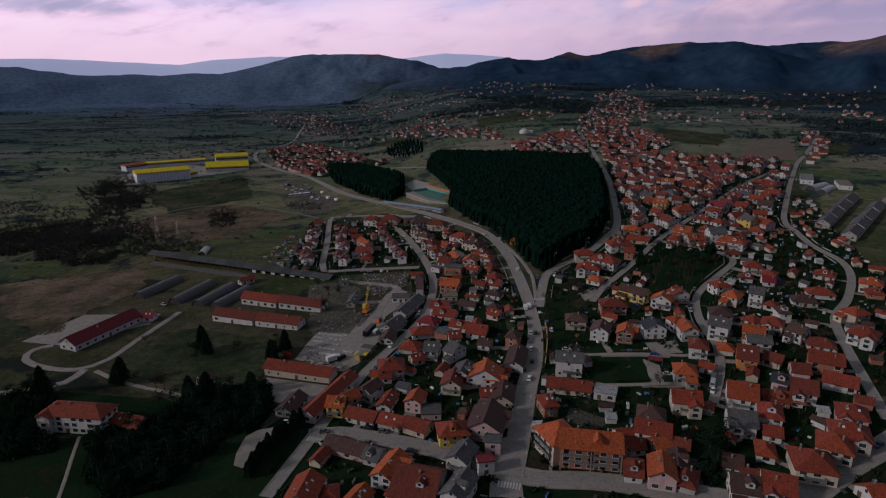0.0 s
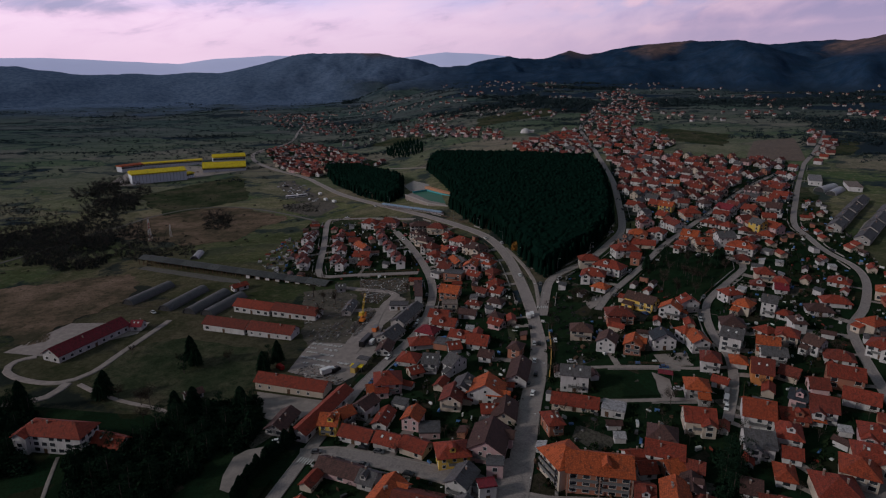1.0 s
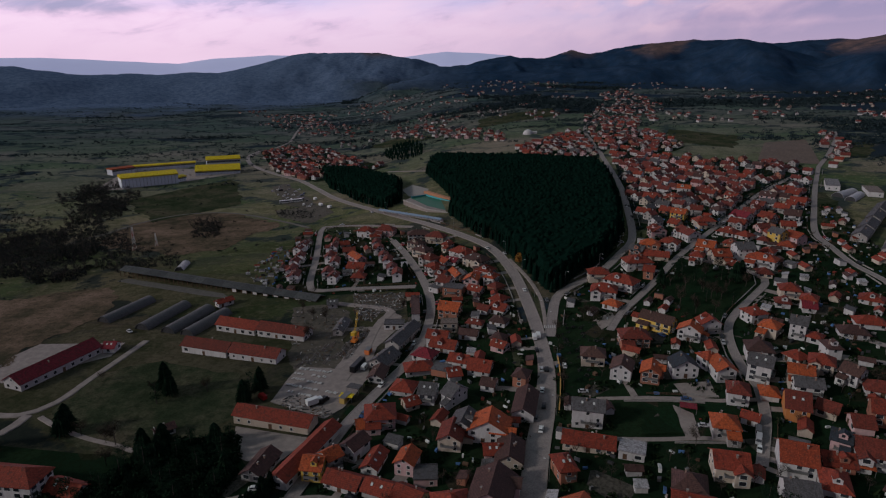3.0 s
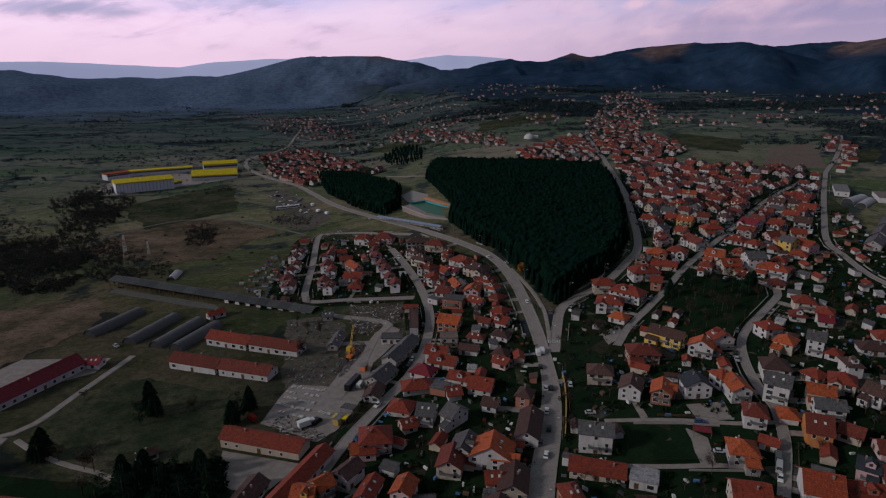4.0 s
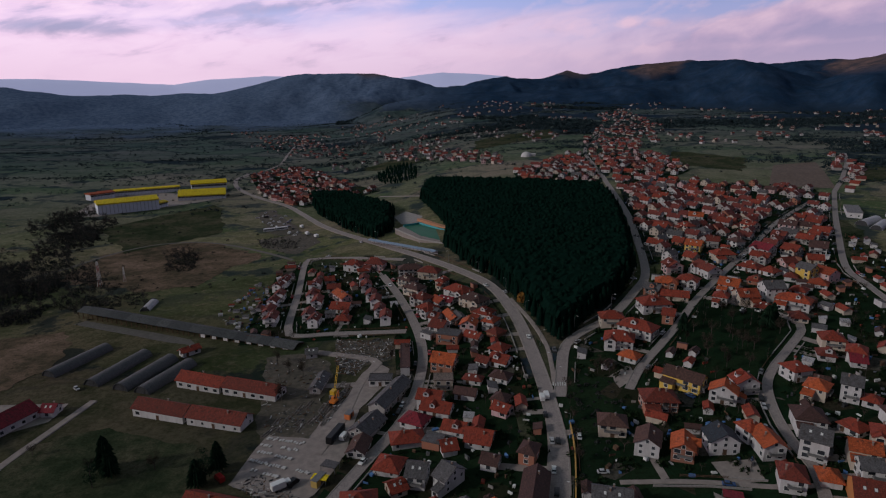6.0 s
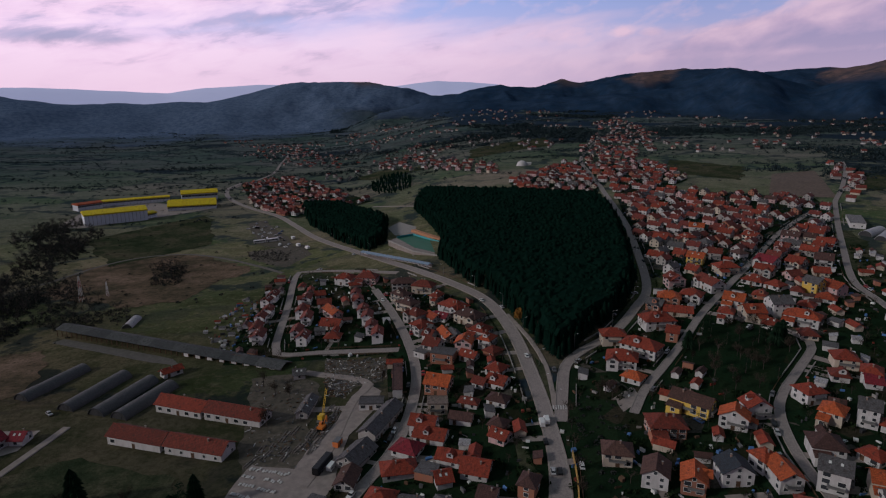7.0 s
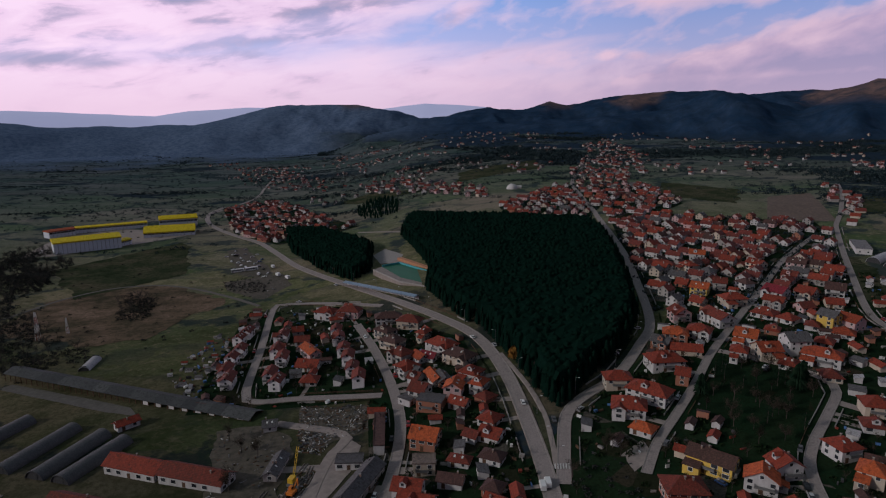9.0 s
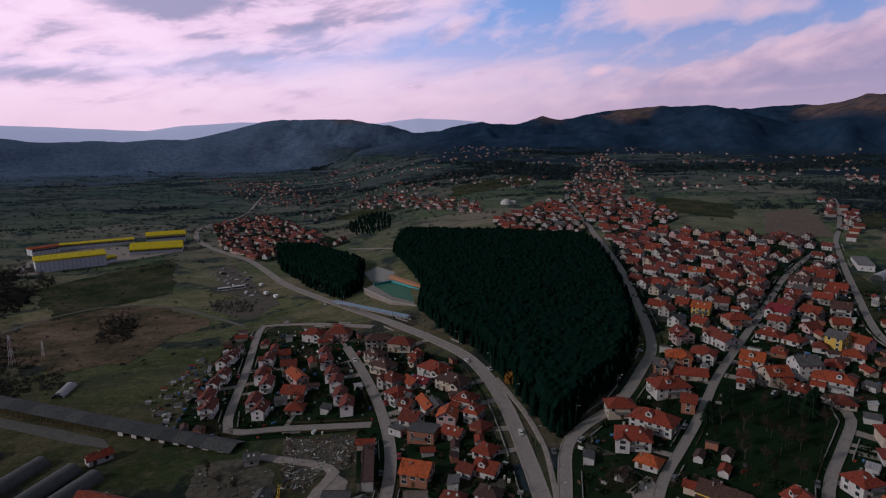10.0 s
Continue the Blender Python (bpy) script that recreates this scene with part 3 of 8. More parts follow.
# ---- plan: streets with houses (x, y, turn, length, depth, style), roads (width, line), areas, single spots ----
STREETS = {
    "market street": [
        (-60.1, 251.8, -17, 33.5, 10, "1grw"),
        (-43.0, 228.3, 68, 36.0, 8, "1grw"),
        (-57.9, 222.6, 75, 14.3, 9, "1gdw"),
        (-38.5, 219.0, -9, 7.6, 10, "2goy"),
        (-33.7, 223.5, 42, 5.4, 8, "2gow"),
        (-27.4, 212.8, -23, 13.1, 9, "1grw"),
        (-15.4, 208.4, -24, 10.1, 9, "1grw"),
        (-5.3, 203.8, -30, 10.3, 9, "1grw"),
        (7.7, 197.2, 8, 11.9, 11, "2hry"),
        (21.1, 202.5, 74, 16.7, 14, "2grp"),
        (21.8, 188.9, -5, 5.2, 6, "2fGp"),
        (29.3, 223.8, 79, 13.6, 11, "1gdw"),
        (23.4, 225.7, 1, 7.1, 8, "1grw"),
        (9.0, 234.1, 78, 11.7, 10, "2grc"),
        (14.1, 240.7, 71, 11.3, 11, "2gGw"),
    ],
    "old quarter": [
        (-18.5, 249.5, 6, 12.1, 13, "2hrw"),
        (-22.2, 245.7, 13, 11.0, 8, "1grw"),
        (-26.0, 230.2, 56, 9.6, 8, "2gdw"),
        (-18.4, 223.0, 74, 11.8, 7, "1grw"),
        (-6.7, 220.3, 73, 8.9, 8, "2gow"),
        (-0.4, 214.3, 1, 8.7, 9, "1fGw"),
        (-30.8, 192.0, -24, 16.9, 9, "1gdw"),
        (-20.5, 186.7, -25, 5.5, 9, "1gGw"),
        (-14.3, 176.5, 66, 14.2, 9, "2gow"),
        (-4.4, 170.5, -17, 15.3, 19, "1grw"),
        (10.4, 182.5, 62, 10.8, 9, "2gGw"),
        (8.6, 165.1, 63, 13.2, 9, "2gGw"),
        (18.1, 178.2, 10, 3.0, 5, "2fkw"),
        (-41.1, 165.5, 81, 13.3, 11, "2grw"),
        (-33.4, 166.6, 8, 6.2, 9, "1hrw"),
        (-23.7, 164.2, 63, 8.4, 8, "1grw"),
    ],
    "garden lane": [
        (60.9, 242.0, -14, 12.2, 10, "3gGw"),
        (73.9, 285.6, -13, 10.9, 10, "2hnc"),
        (83.2, 273.0, 66, 10.7, 10, "2gnw"),
        (93.9, 268.1, 67, 10.4, 9, "2gow"),
        (108.0, 269.8, 85, 9.3, 12, "2gsw"),
        (120.4, 273.8, 16, 7.7, 8, "2hrw"),
        (122.4, 265.6, 87, 11.7, 9, "2gow"),
        (96.2, 298.6, -6, 13.8, 12, "2hrb"),
        (112.0, 311.3, -44, 16.3, 10, "2gny"),
        (122.4, 298.6, 59, 7.5, 12, "2gow"),
        (133.3, 304.0, -89, 8.0, 11, "2grw"),
        (120.8, 248.2, -22, 8.4, 11, "2hrw"),
        (136.4, 261.9, -35, 9.5, 11, "3gGw"),
        (143.9, 277.8, -18, 11.0, 12, "2hrw"),
        (150.0, 257.1, -25, 9.6, 9, "2gow"),
        (147.7, 248.2, -16, 10.4, 9, "2gGw"),
    ],
    "hillside lane": [
        (133.2, 248.4, -20, 7.0, 9, "1hrw"),
        (137.0, 237.0, -24, 8.5, 14, "2grO"),
        (162.4, 263.4, -33, 9.7, 10, "2hrc"),
        (157.2, 272.0, 22, 8.0, 9, "1hrw"),
        (169.7, 292.9, -36, 7.4, 10, "3gGw"),
        (158.7, 296.4, -45, 8.6, 10, "2hrc"),
        (158.6, 310.9, 11, 9.7, 10, "2hrw"),
        (180.4, 325.1, -24, 7.5, 9, "1hrw"),
        (189.5, 335.7, -20, 10.3, 11, "2hrc"),
        (189.6, 318.1, -23, 6.7, 9, "1gkw"),
        (192.0, 322.3, -37, 8.0, 10, "2hrw"),
        (173.3, 274.7, -9, 6.1, 10, "2hrw"),
        (174.4, 287.2, -45, 5.2, 7, "1hrw"),
        (107.0, 229.0, -16, 9.5, 11, "2how"),
        (119.0, 234.0, -37, 4.4, 6, "1grw"),
        (99.9, 243.5, -19, 7.0, 5, "0fkw"),
    ],
    "lower gardens": [
        (58.0, 227.8, -17, 18.6, 10, "1grw"),
        (71.6, 221.4, -22, 9.5, 9, "1fWw"),
        (46.0, 213.2, 10, 6.6, 11, "2hrw"),
        (99.1, 208.5, -13, 11.1, 12, "2grw"),
        (82.8, 200.3, -21, 10.4, 11, "2hrw"),
        (80.1, 190.8, -21, 12.8, 11, "2grw"),
        (67.3, 173.1, -13, 4.3, 12, "1grw"),
        (69.7, 190.8, 5, 3.6, 10, "1grw"),
        (71.9, 185.5, 5, 3.6, 8, "1grw"),
        (80.2, 184.6, 17, 5.0, 10, "1gow"),
        (75.5, 169.1, 73, 12.0, 10, "2gow"),
        (82.9, 174.6, 71, 10.5, 9, "1grw"),
        (82.8, 166.7, -29, 7.4, 12, "1hrw"),
        (87.7, 184.1, -24, 4.8, 8, "1grw"),
    ],
    "south row": [
        (97.7, 159.6, -17, 8.6, 12, "2gdw"),
        (107.7, 158.5, -23, 9.7, 13, "2grw"),
        (100.9, 173.2, -23, 4.4, 10, "1gdw"),
        (114.5, 178.1, -23, 5.2, 11, "1hrw"),
        (103.1, 166.1, -19, 5.0, 8, "1grw"),
        (112.9, 192.7, -16, 9.7, 13, "2gGw"),
        (121.3, 209.2, -22, 11.1, 14, "2grw"),
        (125.5, 196.0, -25, 8.3, 13, "2hrw"),
        (121.6, 187.0, -22, 5.8, 8, "1grw"),
        (133.7, 207.9, -14, 9.9, 10, "1grw"),
        (124.2, 167.8, -18, 12.8, 14, "2hrc"),
        (136.4, 175.5, -32, 11.1, 13, "2hrw"),
        (144.9, 181.0, -27, 12.7, 12, "2hrw"),
        (152.6, 191.4, -29, 10.3, 12, "2hrp"),
        (163.7, 214.7, -35, 12.3, 11, "1grw"),
        (165.3, 227.6, -27, 13.0, 12, "2grw"),
    ],
    "east rise": [
        (145.2, 209.1, -25, 9.4, 13, "2grw"),
        (141.4, 204.2, -28, 4.9, 7, "0fow"),
        (153.4, 225.3, -17, 7.2, 10, "1grw"),
        (139.9, 215.4, -36, 6.0, 9, "2gsw"),
        (148.0, 235.0, -43, 7.6, 9, "1grw"),
        (163.5, 200.6, -26, 5.4, 6, "1grw"),
        (135.1, 153.9, 8, 6.7, 10, "1grw"),
        (225.2, 324.0, -39, 11.2, 11, "1hrw"),
        (206.9, 298.8, -18, 13.4, 10, "1hrw"),
        (193.2, 290.2, -19, 12.2, 10, "1hrw"),
        (236.8, 303.1, -36, 11.0, 11, "2hrc"),
        (205.0, 268.7, -73, 9.8, 11, "2hrc"),
        (194.9, 247.2, -48, 11.7, 12, "2hrw"),
        (169.3, 253.9, -58, 7.7, 10, "2gnw"),
        (174.4, 245.0, -26, 11.7, 10, "1hrw"),
        (234.0, 295.9, -23, 8.5, 10, "1hrw"),
    ],
    "river street north": [
        (-8.4, 486.8, 5, 17.1, 10, "2hrw"),
        (5.0, 475.9, -21, 14.8, 11, "2hrw"),
        (-9.4, 465.2, -44, 12.1, 10, "2hrw"),
        (-4.7, 449.7, -40, 12.7, 11, "2hrw"),
        (0.4, 431.3, -48, 11.6, 11, "2hrw"),
        (3.7, 414.4, -46, 10.6, 11, "2hrw"),
        (7.3, 411.6, -36, 7.4, 10, "1gGw"),
        (8.2, 405.0, -33, 6.3, 9, "1grw"),
        (10.0, 387.4, -29, 8.8, 11, "2grw"),
        (14.8, 376.3, -19, 12.5, 10, "2fGb"),
        (4.7, 384.3, -38, 7.7, 9, "1fGw"),
        (13.0, 455.6, -34, 6.6, 9, "2hrc"),
        (22.6, 435.9, -45, 16.6, 12, "2hrw"),
        (31.1, 419.7, -42, 16.3, 12, "2hrw"),
        (35.4, 399.3, -37, 10.2, 11, "2hrw"),
        (37.8, 387.0, -33, 7.4, 10, "2hrw"),
    ],
    "river street south": [
        (39.7, 377.6, -47, 7.7, 9, "1hrw"),
        (39.4, 358.5, -38, 8.7, 10, "1hrw"),
        (38.6, 346.9, -33, 9.5, 10, "1grw"),
        (25.9, 386.7, 75, 9.0, 10, "2gow"),
        (27.6, 374.9, -33, 9.1, 8, "1grw"),
        (15.6, 427.3, -34, 9.0, 8, "1gkw"),
        (10.5, 428.1, -60, 10.1, 8, "1grw"),
        (17.2, 402.4, -73, 14.5, 7, "1grw"),
        (21.2, 400.1, -75, 11.2, 8, "1gGw"),
        (11.7, 347.6, -20, 11.6, 12, "2gob"),
        (30.6, 347.4, -35, 6.6, 7, "1grw"),
        (10.7, 329.6, -1, 9.2, 8, "2fcc"),
        (4.9, 315.1, -16, 10.8, 10, "2grw"),
        (7.7, 309.3, -19, 13.0, 10, "1grw"),
        (-1.4, 301.4, -27, 10.8, 10, "1hkw"),
        (-4.3, 289.0, 9, 13.2, 10, "1hrw"),
    ],
    "main road west side": [
        (14.6, 293.9, -21, 9.6, 9, "1grw"),
        (23.7, 286.1, -19, 10.5, 12, "1grw"),
        (20.3, 319.7, -18, 9.9, 7, "1gdw"),
        (24.3, 331.6, -21, 9.0, 6, "1hrw"),
        (36.9, 331.3, -29, 9.3, 8, "1hrw"),
        (34.8, 312.6, -30, 7.4, 8, "1hrw"),
        (34.5, 304.5, -37, 7.7, 8, "1grw"),
        (-10.1, 273.1, -17, 10.3, 11, "1hrw"),
        (0.3, 264.9, -12, 7.4, 11, "2gGw"),
        (11.0, 262.4, -45, 5.6, 12, "2gGw"),
        (-7.1, 260.2, 27, 5.0, 8, "1grw"),
        (26.3, 271.1, -23, 6.7, 8, "1grw"),
        (11.2, 281.9, 14, 5.8, 9, "1grw"),
        (5.9, 286.3, -23, 7.9, 8, "1fGw"),
        (40.3, 273.1, -26, 6.6, 9, "2hrw"),
        (39.0, 253.3, 75, 19.3, 10, "1gdw"),
        (23.3, 237.2, 77, 11.0, 16, "2gow"),
    ],
    "forest corner": [
        (96.8, 352.6, -20, 14.2, 12, "2hrw"),
        (97.5, 337.9, -42, 9.3, 8, "1hrw"),
        (99.6, 375.7, -5, 12.5, 10, "2hrw"),
        (109.1, 362.1, -42, 18.2, 12, "2hrw"),
        (126.6, 388.9, 3, 16.7, 13, "2hrw"),
        (128.6, 372.9, -29, 6.4, 9, "2grw"),
        (142.8, 401.6, -19, 15.2, 9, "1grw"),
        (144.1, 417.3, -22, 12.7, 11, "2hob"),
        (133.1, 408.3, -42, 9.3, 9, "2gGw"),
        (157.7, 418.8, -36, 12.2, 10, "2hrw"),
        (158.2, 444.8, -84, 11.2, 11, "2grp"),
        (176.2, 436.4, -80, 17.7, 11, "2grw"),
        (176.9, 407.9, -38, 11.0, 12, "2gow"),
        (164.1, 390.9, -33, 8.0, 10, "2hrw"),
        (177.6, 390.9, -1, 11.0, 12, "2grc"),
        (193.5, 394.4, 0, 11.4, 12, "3gGw"),
        (198.5, 380.9, -41, 16.9, 11, "2hrw"),
    ],
    "upper street": [
        (181.5, 379.0, -41, 8.1, 10, "1hrw"),
        (191.7, 365.1, -17, 8.3, 10, "1hrw"),
        (212.6, 399.8, -44, 8.6, 10, "1hrw"),
        (206.7, 442.4, -50, 12.8, 12, "1hrw"),
        (214.0, 432.8, -61, 10.2, 10, "1hrw"),
        (221.0, 421.8, -39, 7.4, 9, "1hrw"),
        (230.5, 422.6, -65, 9.7, 10, "3gGy"),
        (241.1, 420.5, -70, 11.3, 11, "2grp"),
        (230.1, 410.1, -38, 10.4, 10, "1hrw"),
        (197.2, 418.8, -38, 7.5, 9, "1hrw"),
        (231.1, 472.4, -61, 13.3, 12, "2gkw"),
        (220.6, 456.6, -47, 11.5, 9, "2grw"),
        (248.6, 469.2, -56, 10.6, 12, "2grc"),
        (270.0, 474.2, -35, 11.2, 13, "2gdw"),
        (255.5, 454.5, -20, 9.7, 10, "1grw"),
        (234.2, 449.4, 9, 9.1, 10, "1grw"),
    ],
    "upper blocks": [
        (189.5, 485.9, -38, 11.2, 11, "2gry"),
        (206.3, 493.9, -26, 8.7, 10, "2grw"),
        (222.2, 492.1, -74, 9.8, 9, "2hrw"),
        (199.3, 464.3, 2, 14.4, 11, "2hrc"),
        (190.4, 520.5, -45, 11.1, 10, "1gGw"),
        (189.7, 549.9, -31, 19.9, 9, "1hrw"),
        (205.8, 538.1, -78, 12.0, 9, "2hrc"),
        (211.2, 520.9, -54, 9.6, 10, "2hGw"),
        (255.0, 536.4, -71, 12.6, 10, "2grw"),
        (226.1, 568.3, -28, 11.5, 10, "2grw"),
        (284.6, 535.8, -43, 12.8, 11, "2grw"),
        (294.9, 531.0, -45, 11.7, 10, "2grw"),
        (298.6, 516.1, -41, 11.8, 11, "2grw"),
        (260.8, 505.6, -47, 9.7, 10, "2grw"),
    ],
    "white estate": [
        (-88.5, 419.8, -88, 12.1, 7, "2gmw"),
        (-93.2, 431.4, -88, 12.3, 7, "2gmw"),
        (-94.9, 448.3, 84, 8.2, 7, "2gmw"),
        (-93.3, 460.1, 89, 8.9, 7, "2gmw"),
        (-99.0, 478.9, 79, 7.7, 7, "2gmw"),
        (-96.9, 489.6, 85, 10.2, 7, "2gmw"),
        (-62.3, 413.1, 83, 9.8, 7, "2gmw"),
        (-67.5, 422.1, -89, 11.5, 7, "2gmw"),
        (-65.8, 443.5, -89, 12.0, 7, "2gmw"),
        (-71.2, 455.2, 90, 12.1, 7, "2gmw"),
        (-72.3, 478.4, -89, 11.7, 7, "2gmw"),
        (-20.6, 408.8, -88, 10.7, 7, "2gmw"),
        (-24.9, 420.2, -90, 10.0, 7, "2gmw"),
        (-28.5, 436.0, 89, 10.9, 7, "2gmw"),
        (-32.4, 447.5, 89, 10.0, 7, "2gmw"),
        (-36.9, 465.2, -79, 9.8, 7, "2gmw"),
        (-39.9, 477.3, -89, 9.6, 7, "2gmw"),
    ],
    "estate gardens": [
        (-46.0, 414.9, -5, 9.2, 9, "1hrw"),
        (-49.5, 433.5, -13, 12.2, 11, "1grw"),
        (-50.9, 448.4, -59, 16.1, 8, "2gow"),
        (-59.6, 470.9, 8, 9.1, 9, "1grw"),
        (-65.3, 487.8, 15, 7.3, 8, "1grw"),
        (-50.6, 511.1, -20, 14.1, 11, "2hrw"),
        (-34.5, 507.2, -14, 14.9, 11, "2hrw"),
    ],
    "camp": [
        (-176.0, 301.8, 68, 42.0, 13, "1gkw"),
        (-159.7, 321.5, -1, 5.8, 8, "1gkw"),
        (-101.8, 344.0, -20, 24.9, 11, "1grw"),
        (-75.7, 334.9, -19, 28.5, 11, "1gmw"),
        (-109.6, 318.6, -18, 26.5, 11, "1gmw"),
        (-83.3, 310.3, -17, 26.5, 11, "1gmw"),
        (-122.8, 381.7, 45, 10.4, 6, "1grw"),
        (-138.5, 212.4, -8, 26.5, 12, "3hrw"),
        (-119.0, 211.7, -19, 14.0, 9, "1grw"),
        (-101.4, 245.8, 42, 7.8, 5, "1gdw"),
        (-12.8, 322.1, 67, 26.6, 9, "1gGg"),
        (-20.7, 299.5, 63, 14.9, 11, "1gGg"),
        (-22.4, 285.3, 79, 10.9, 8, "1gnw"),
        (-46.6, 338.7, 83, 15.9, 6, "1gGg"),
        (-7.5, 357.0, -88, 28.7, 5, "1fdw"),
        (-56.4, 371.8, 10, 5.9, 7, "1gGw"),
        (-18.2, 338.3, -1, 11.1, 8, "1fGw"),
        (-34.1, 267.1, -13, 6.7, 4, "0fyy"),
        (-31.6, 274.0, -22, 6.8, 5, "0fGw"),
    ],
    "east sheds": [
        (292.0, 429.7, 47, 25.4, 11, "1gGg"),
        (311.0, 450.4, 48, 27.9, 11, "1gGg"),
        (331.9, 473.3, 48, 30.9, 11, "1gGg"),
        (354.1, 497.3, 48, 34.0, 11, "1gGg"),
        (292.3, 400.6, 46, 25.2, 11, "1gGg"),
        (311.8, 421.2, 47, 29.1, 11, "1gGg"),
        (332.9, 443.5, 47, 32.3, 11, "1gGg"),
        (356.9, 469.0, 47, 34.4, 11, "1gGg"),
        (374.0, 591.3, 60, 42.1, 13, "1fLw"),
        (391.9, 562.0, 64, 33.7, 13, "1fcw"),
    ],
}
ROADS = {
    "main_road": (7.4, [(23.3, 164.5), (31.1, 191.8), (39.3, 226.0), (47.0, 254.4), (52.7, 282.7), (54.8, 313.4), (55.1, 350.6), (52.5, 402.2), (42.9, 449.0), (22.8, 485.8), (-0.6, 520.1), (-33.2, 570.8), (-72.5, 631.9), (-104.1, 684.8), (-136.2, 751.3), (-170.1, 815.8), (-223.4, 885.2), (-272.9, 964.6), (-302.8, 1053.6), (-303.4, 1130.9)]),
    "forest_road": (5.6, [(59.8, 312.6), (65.2, 335.0), (71.8, 357.1), (82.5, 369.6), (102.5, 385.0), (124.7, 415.1), (141.4, 444.7), (160.0, 516.6), (182.1, 615.0), (206.4, 769.3), (221.1, 874.6), (247.6, 1022.7), (331.0, 1246.5), (478.6, 1654.1)]),
    "link_path": (2.6, [(53.2, 423.7), (60.4, 388.2), (62.9, 360.9), (61.6, 340.0), (59.6, 322.4)]),
    "estate_loop": (5, [(-14.0, 519.2), (-53.5, 542.1), (-86.1, 552.2), (-92.6, 543.6), (-83.7, 469.8), (-77.3, 410.8), (-69.8, 398.9), (-48.3, 398.4), (-8.3, 393.6)]),
    "river_street": (5.4, [(-28.5, 490.9), (-15.4, 449.8), (-4.6, 406.2), (0.9, 369.3), (-0.3, 337.3), (-6.8, 304.9), (-20.3, 275.6), (-31.0, 251.2), (-38.9, 225.8), (-44.7, 205.3), (-50.6, 183.0), (-54.5, 168.0)]),
    "market_street": (6.5, [(-47.5, 202.9), (-35.8, 203.8), (-26.8, 201.5), (-11.5, 196.3), (5.1, 189.2), (16.8, 181.4), (27.1, 176.7)]),
    "south_street": (7, [(27.1, 176.7), (37.0, 172.6), (53.6, 170.5), (70.8, 165.7), (87.1, 160.8), (98.8, 155.5)]),
    "oblique_street": (4.3, [(89.3, 312.9), (100.2, 330.2), (116.4, 349.3), (133.8, 371.0), (154.6, 398.9), (191.2, 441.9), (236.8, 495.8), (295.2, 566.0), (373.0, 646.3)]),
    "loop_street": (4.2, [(159.1, 400.5), (172.4, 389.8), (183.8, 376.4), (189.4, 364.6), (186.6, 353.4), (169.5, 335.0), (153.5, 318.7), (143.7, 305.0), (136.6, 285.1), (133.3, 266.8), (132.7, 255.6), (125.8, 236.2), (116.7, 219.6), (111.1, 210.2)]),
    "far_east_street": (4.2, [(417.4, 682.3), (359.0, 591.5), (313.3, 517.9), (269.3, 444.1), (259.9, 411.4), (252.6, 379.3), (251.7, 350.1), (241.2, 324.8), (218.9, 293.9), (199.5, 273.8), (188.9, 252.2), (176.6, 219.3), (166.8, 191.4)]),
    "east_street": (7.5, [(166.4, 183.1), (154.0, 176.7), (137.0, 168.5), (121.3, 159.5), (114.4, 155.3)]),
    "garden_lane": (2.6, [(68.3, 256.8), (88.2, 254.5), (102.8, 251.4), (114.5, 248.2), (128.1, 246.9)]),
    "lower_lane": (2.6, [(67.7, 230.4), (82.8, 228.3), (99.0, 226.8), (111.8, 223.5)]),
    "camp_drive": (4, [(-147.4, 332.3), (-150.5, 314.1), (-154.3, 292.1), (-158.0, 270.7), (-167.6, 261.0), (-185.4, 264.3), (-198.9, 273.0), (-201.1, 283.1), (-194.3, 288.3)]),
    "camp_road": (5, [(-163.5, 260.8), (-165.6, 248.4), (-178.3, 242.5), (-192.3, 237.9)]),
    "yard_road": (5.5, [(-38.5, 284.4), (-33.7, 301.6), (-30.8, 317.8), (-29.0, 332.9), (-25.9, 347.8), (-21.0, 358.1), (-28.3, 365.1), (-41.1, 370.6), (-54.3, 376.1)]),
    "valley_track": (3.4, [(-324.6, 428.9), (-314.4, 458.0), (-305.4, 490.4), (-297.2, 529.2), (-284.9, 557.5), (-271.4, 601.4), (-247.2, 631.8), (-211.8, 638.6), (-173.4, 619.8), (-136.5, 588.2), (-105.5, 556.1)]),
    "factory_road": (5, [(-302.8, 1053.6), (-288.3, 1145.7), (-279.9, 1253.4), (-303.8, 1424.6), (-343.7, 1731.8)]),
    "hill_road": (4.5, [(417.4, 682.3), (470.7, 750.4), (543.1, 851.7), (591.4, 927.7)]),
    "church_lane": (4, [(-55.4, 813.4), (-31.9, 796.6), (-2.1, 772.3)]),
    "park_path": (1.4, [(-135.1, 204.9), (-130.2, 191.0), (-126.0, 180.0), (-122.5, 170.0), (-119.2, 162.2)]),
    "park_lane": (2.6, [(-157.5, 259.5), (-142.5, 249.7), (-126.8, 242.4), (-116.9, 239.0), (-108.1, 234.7)]),
}
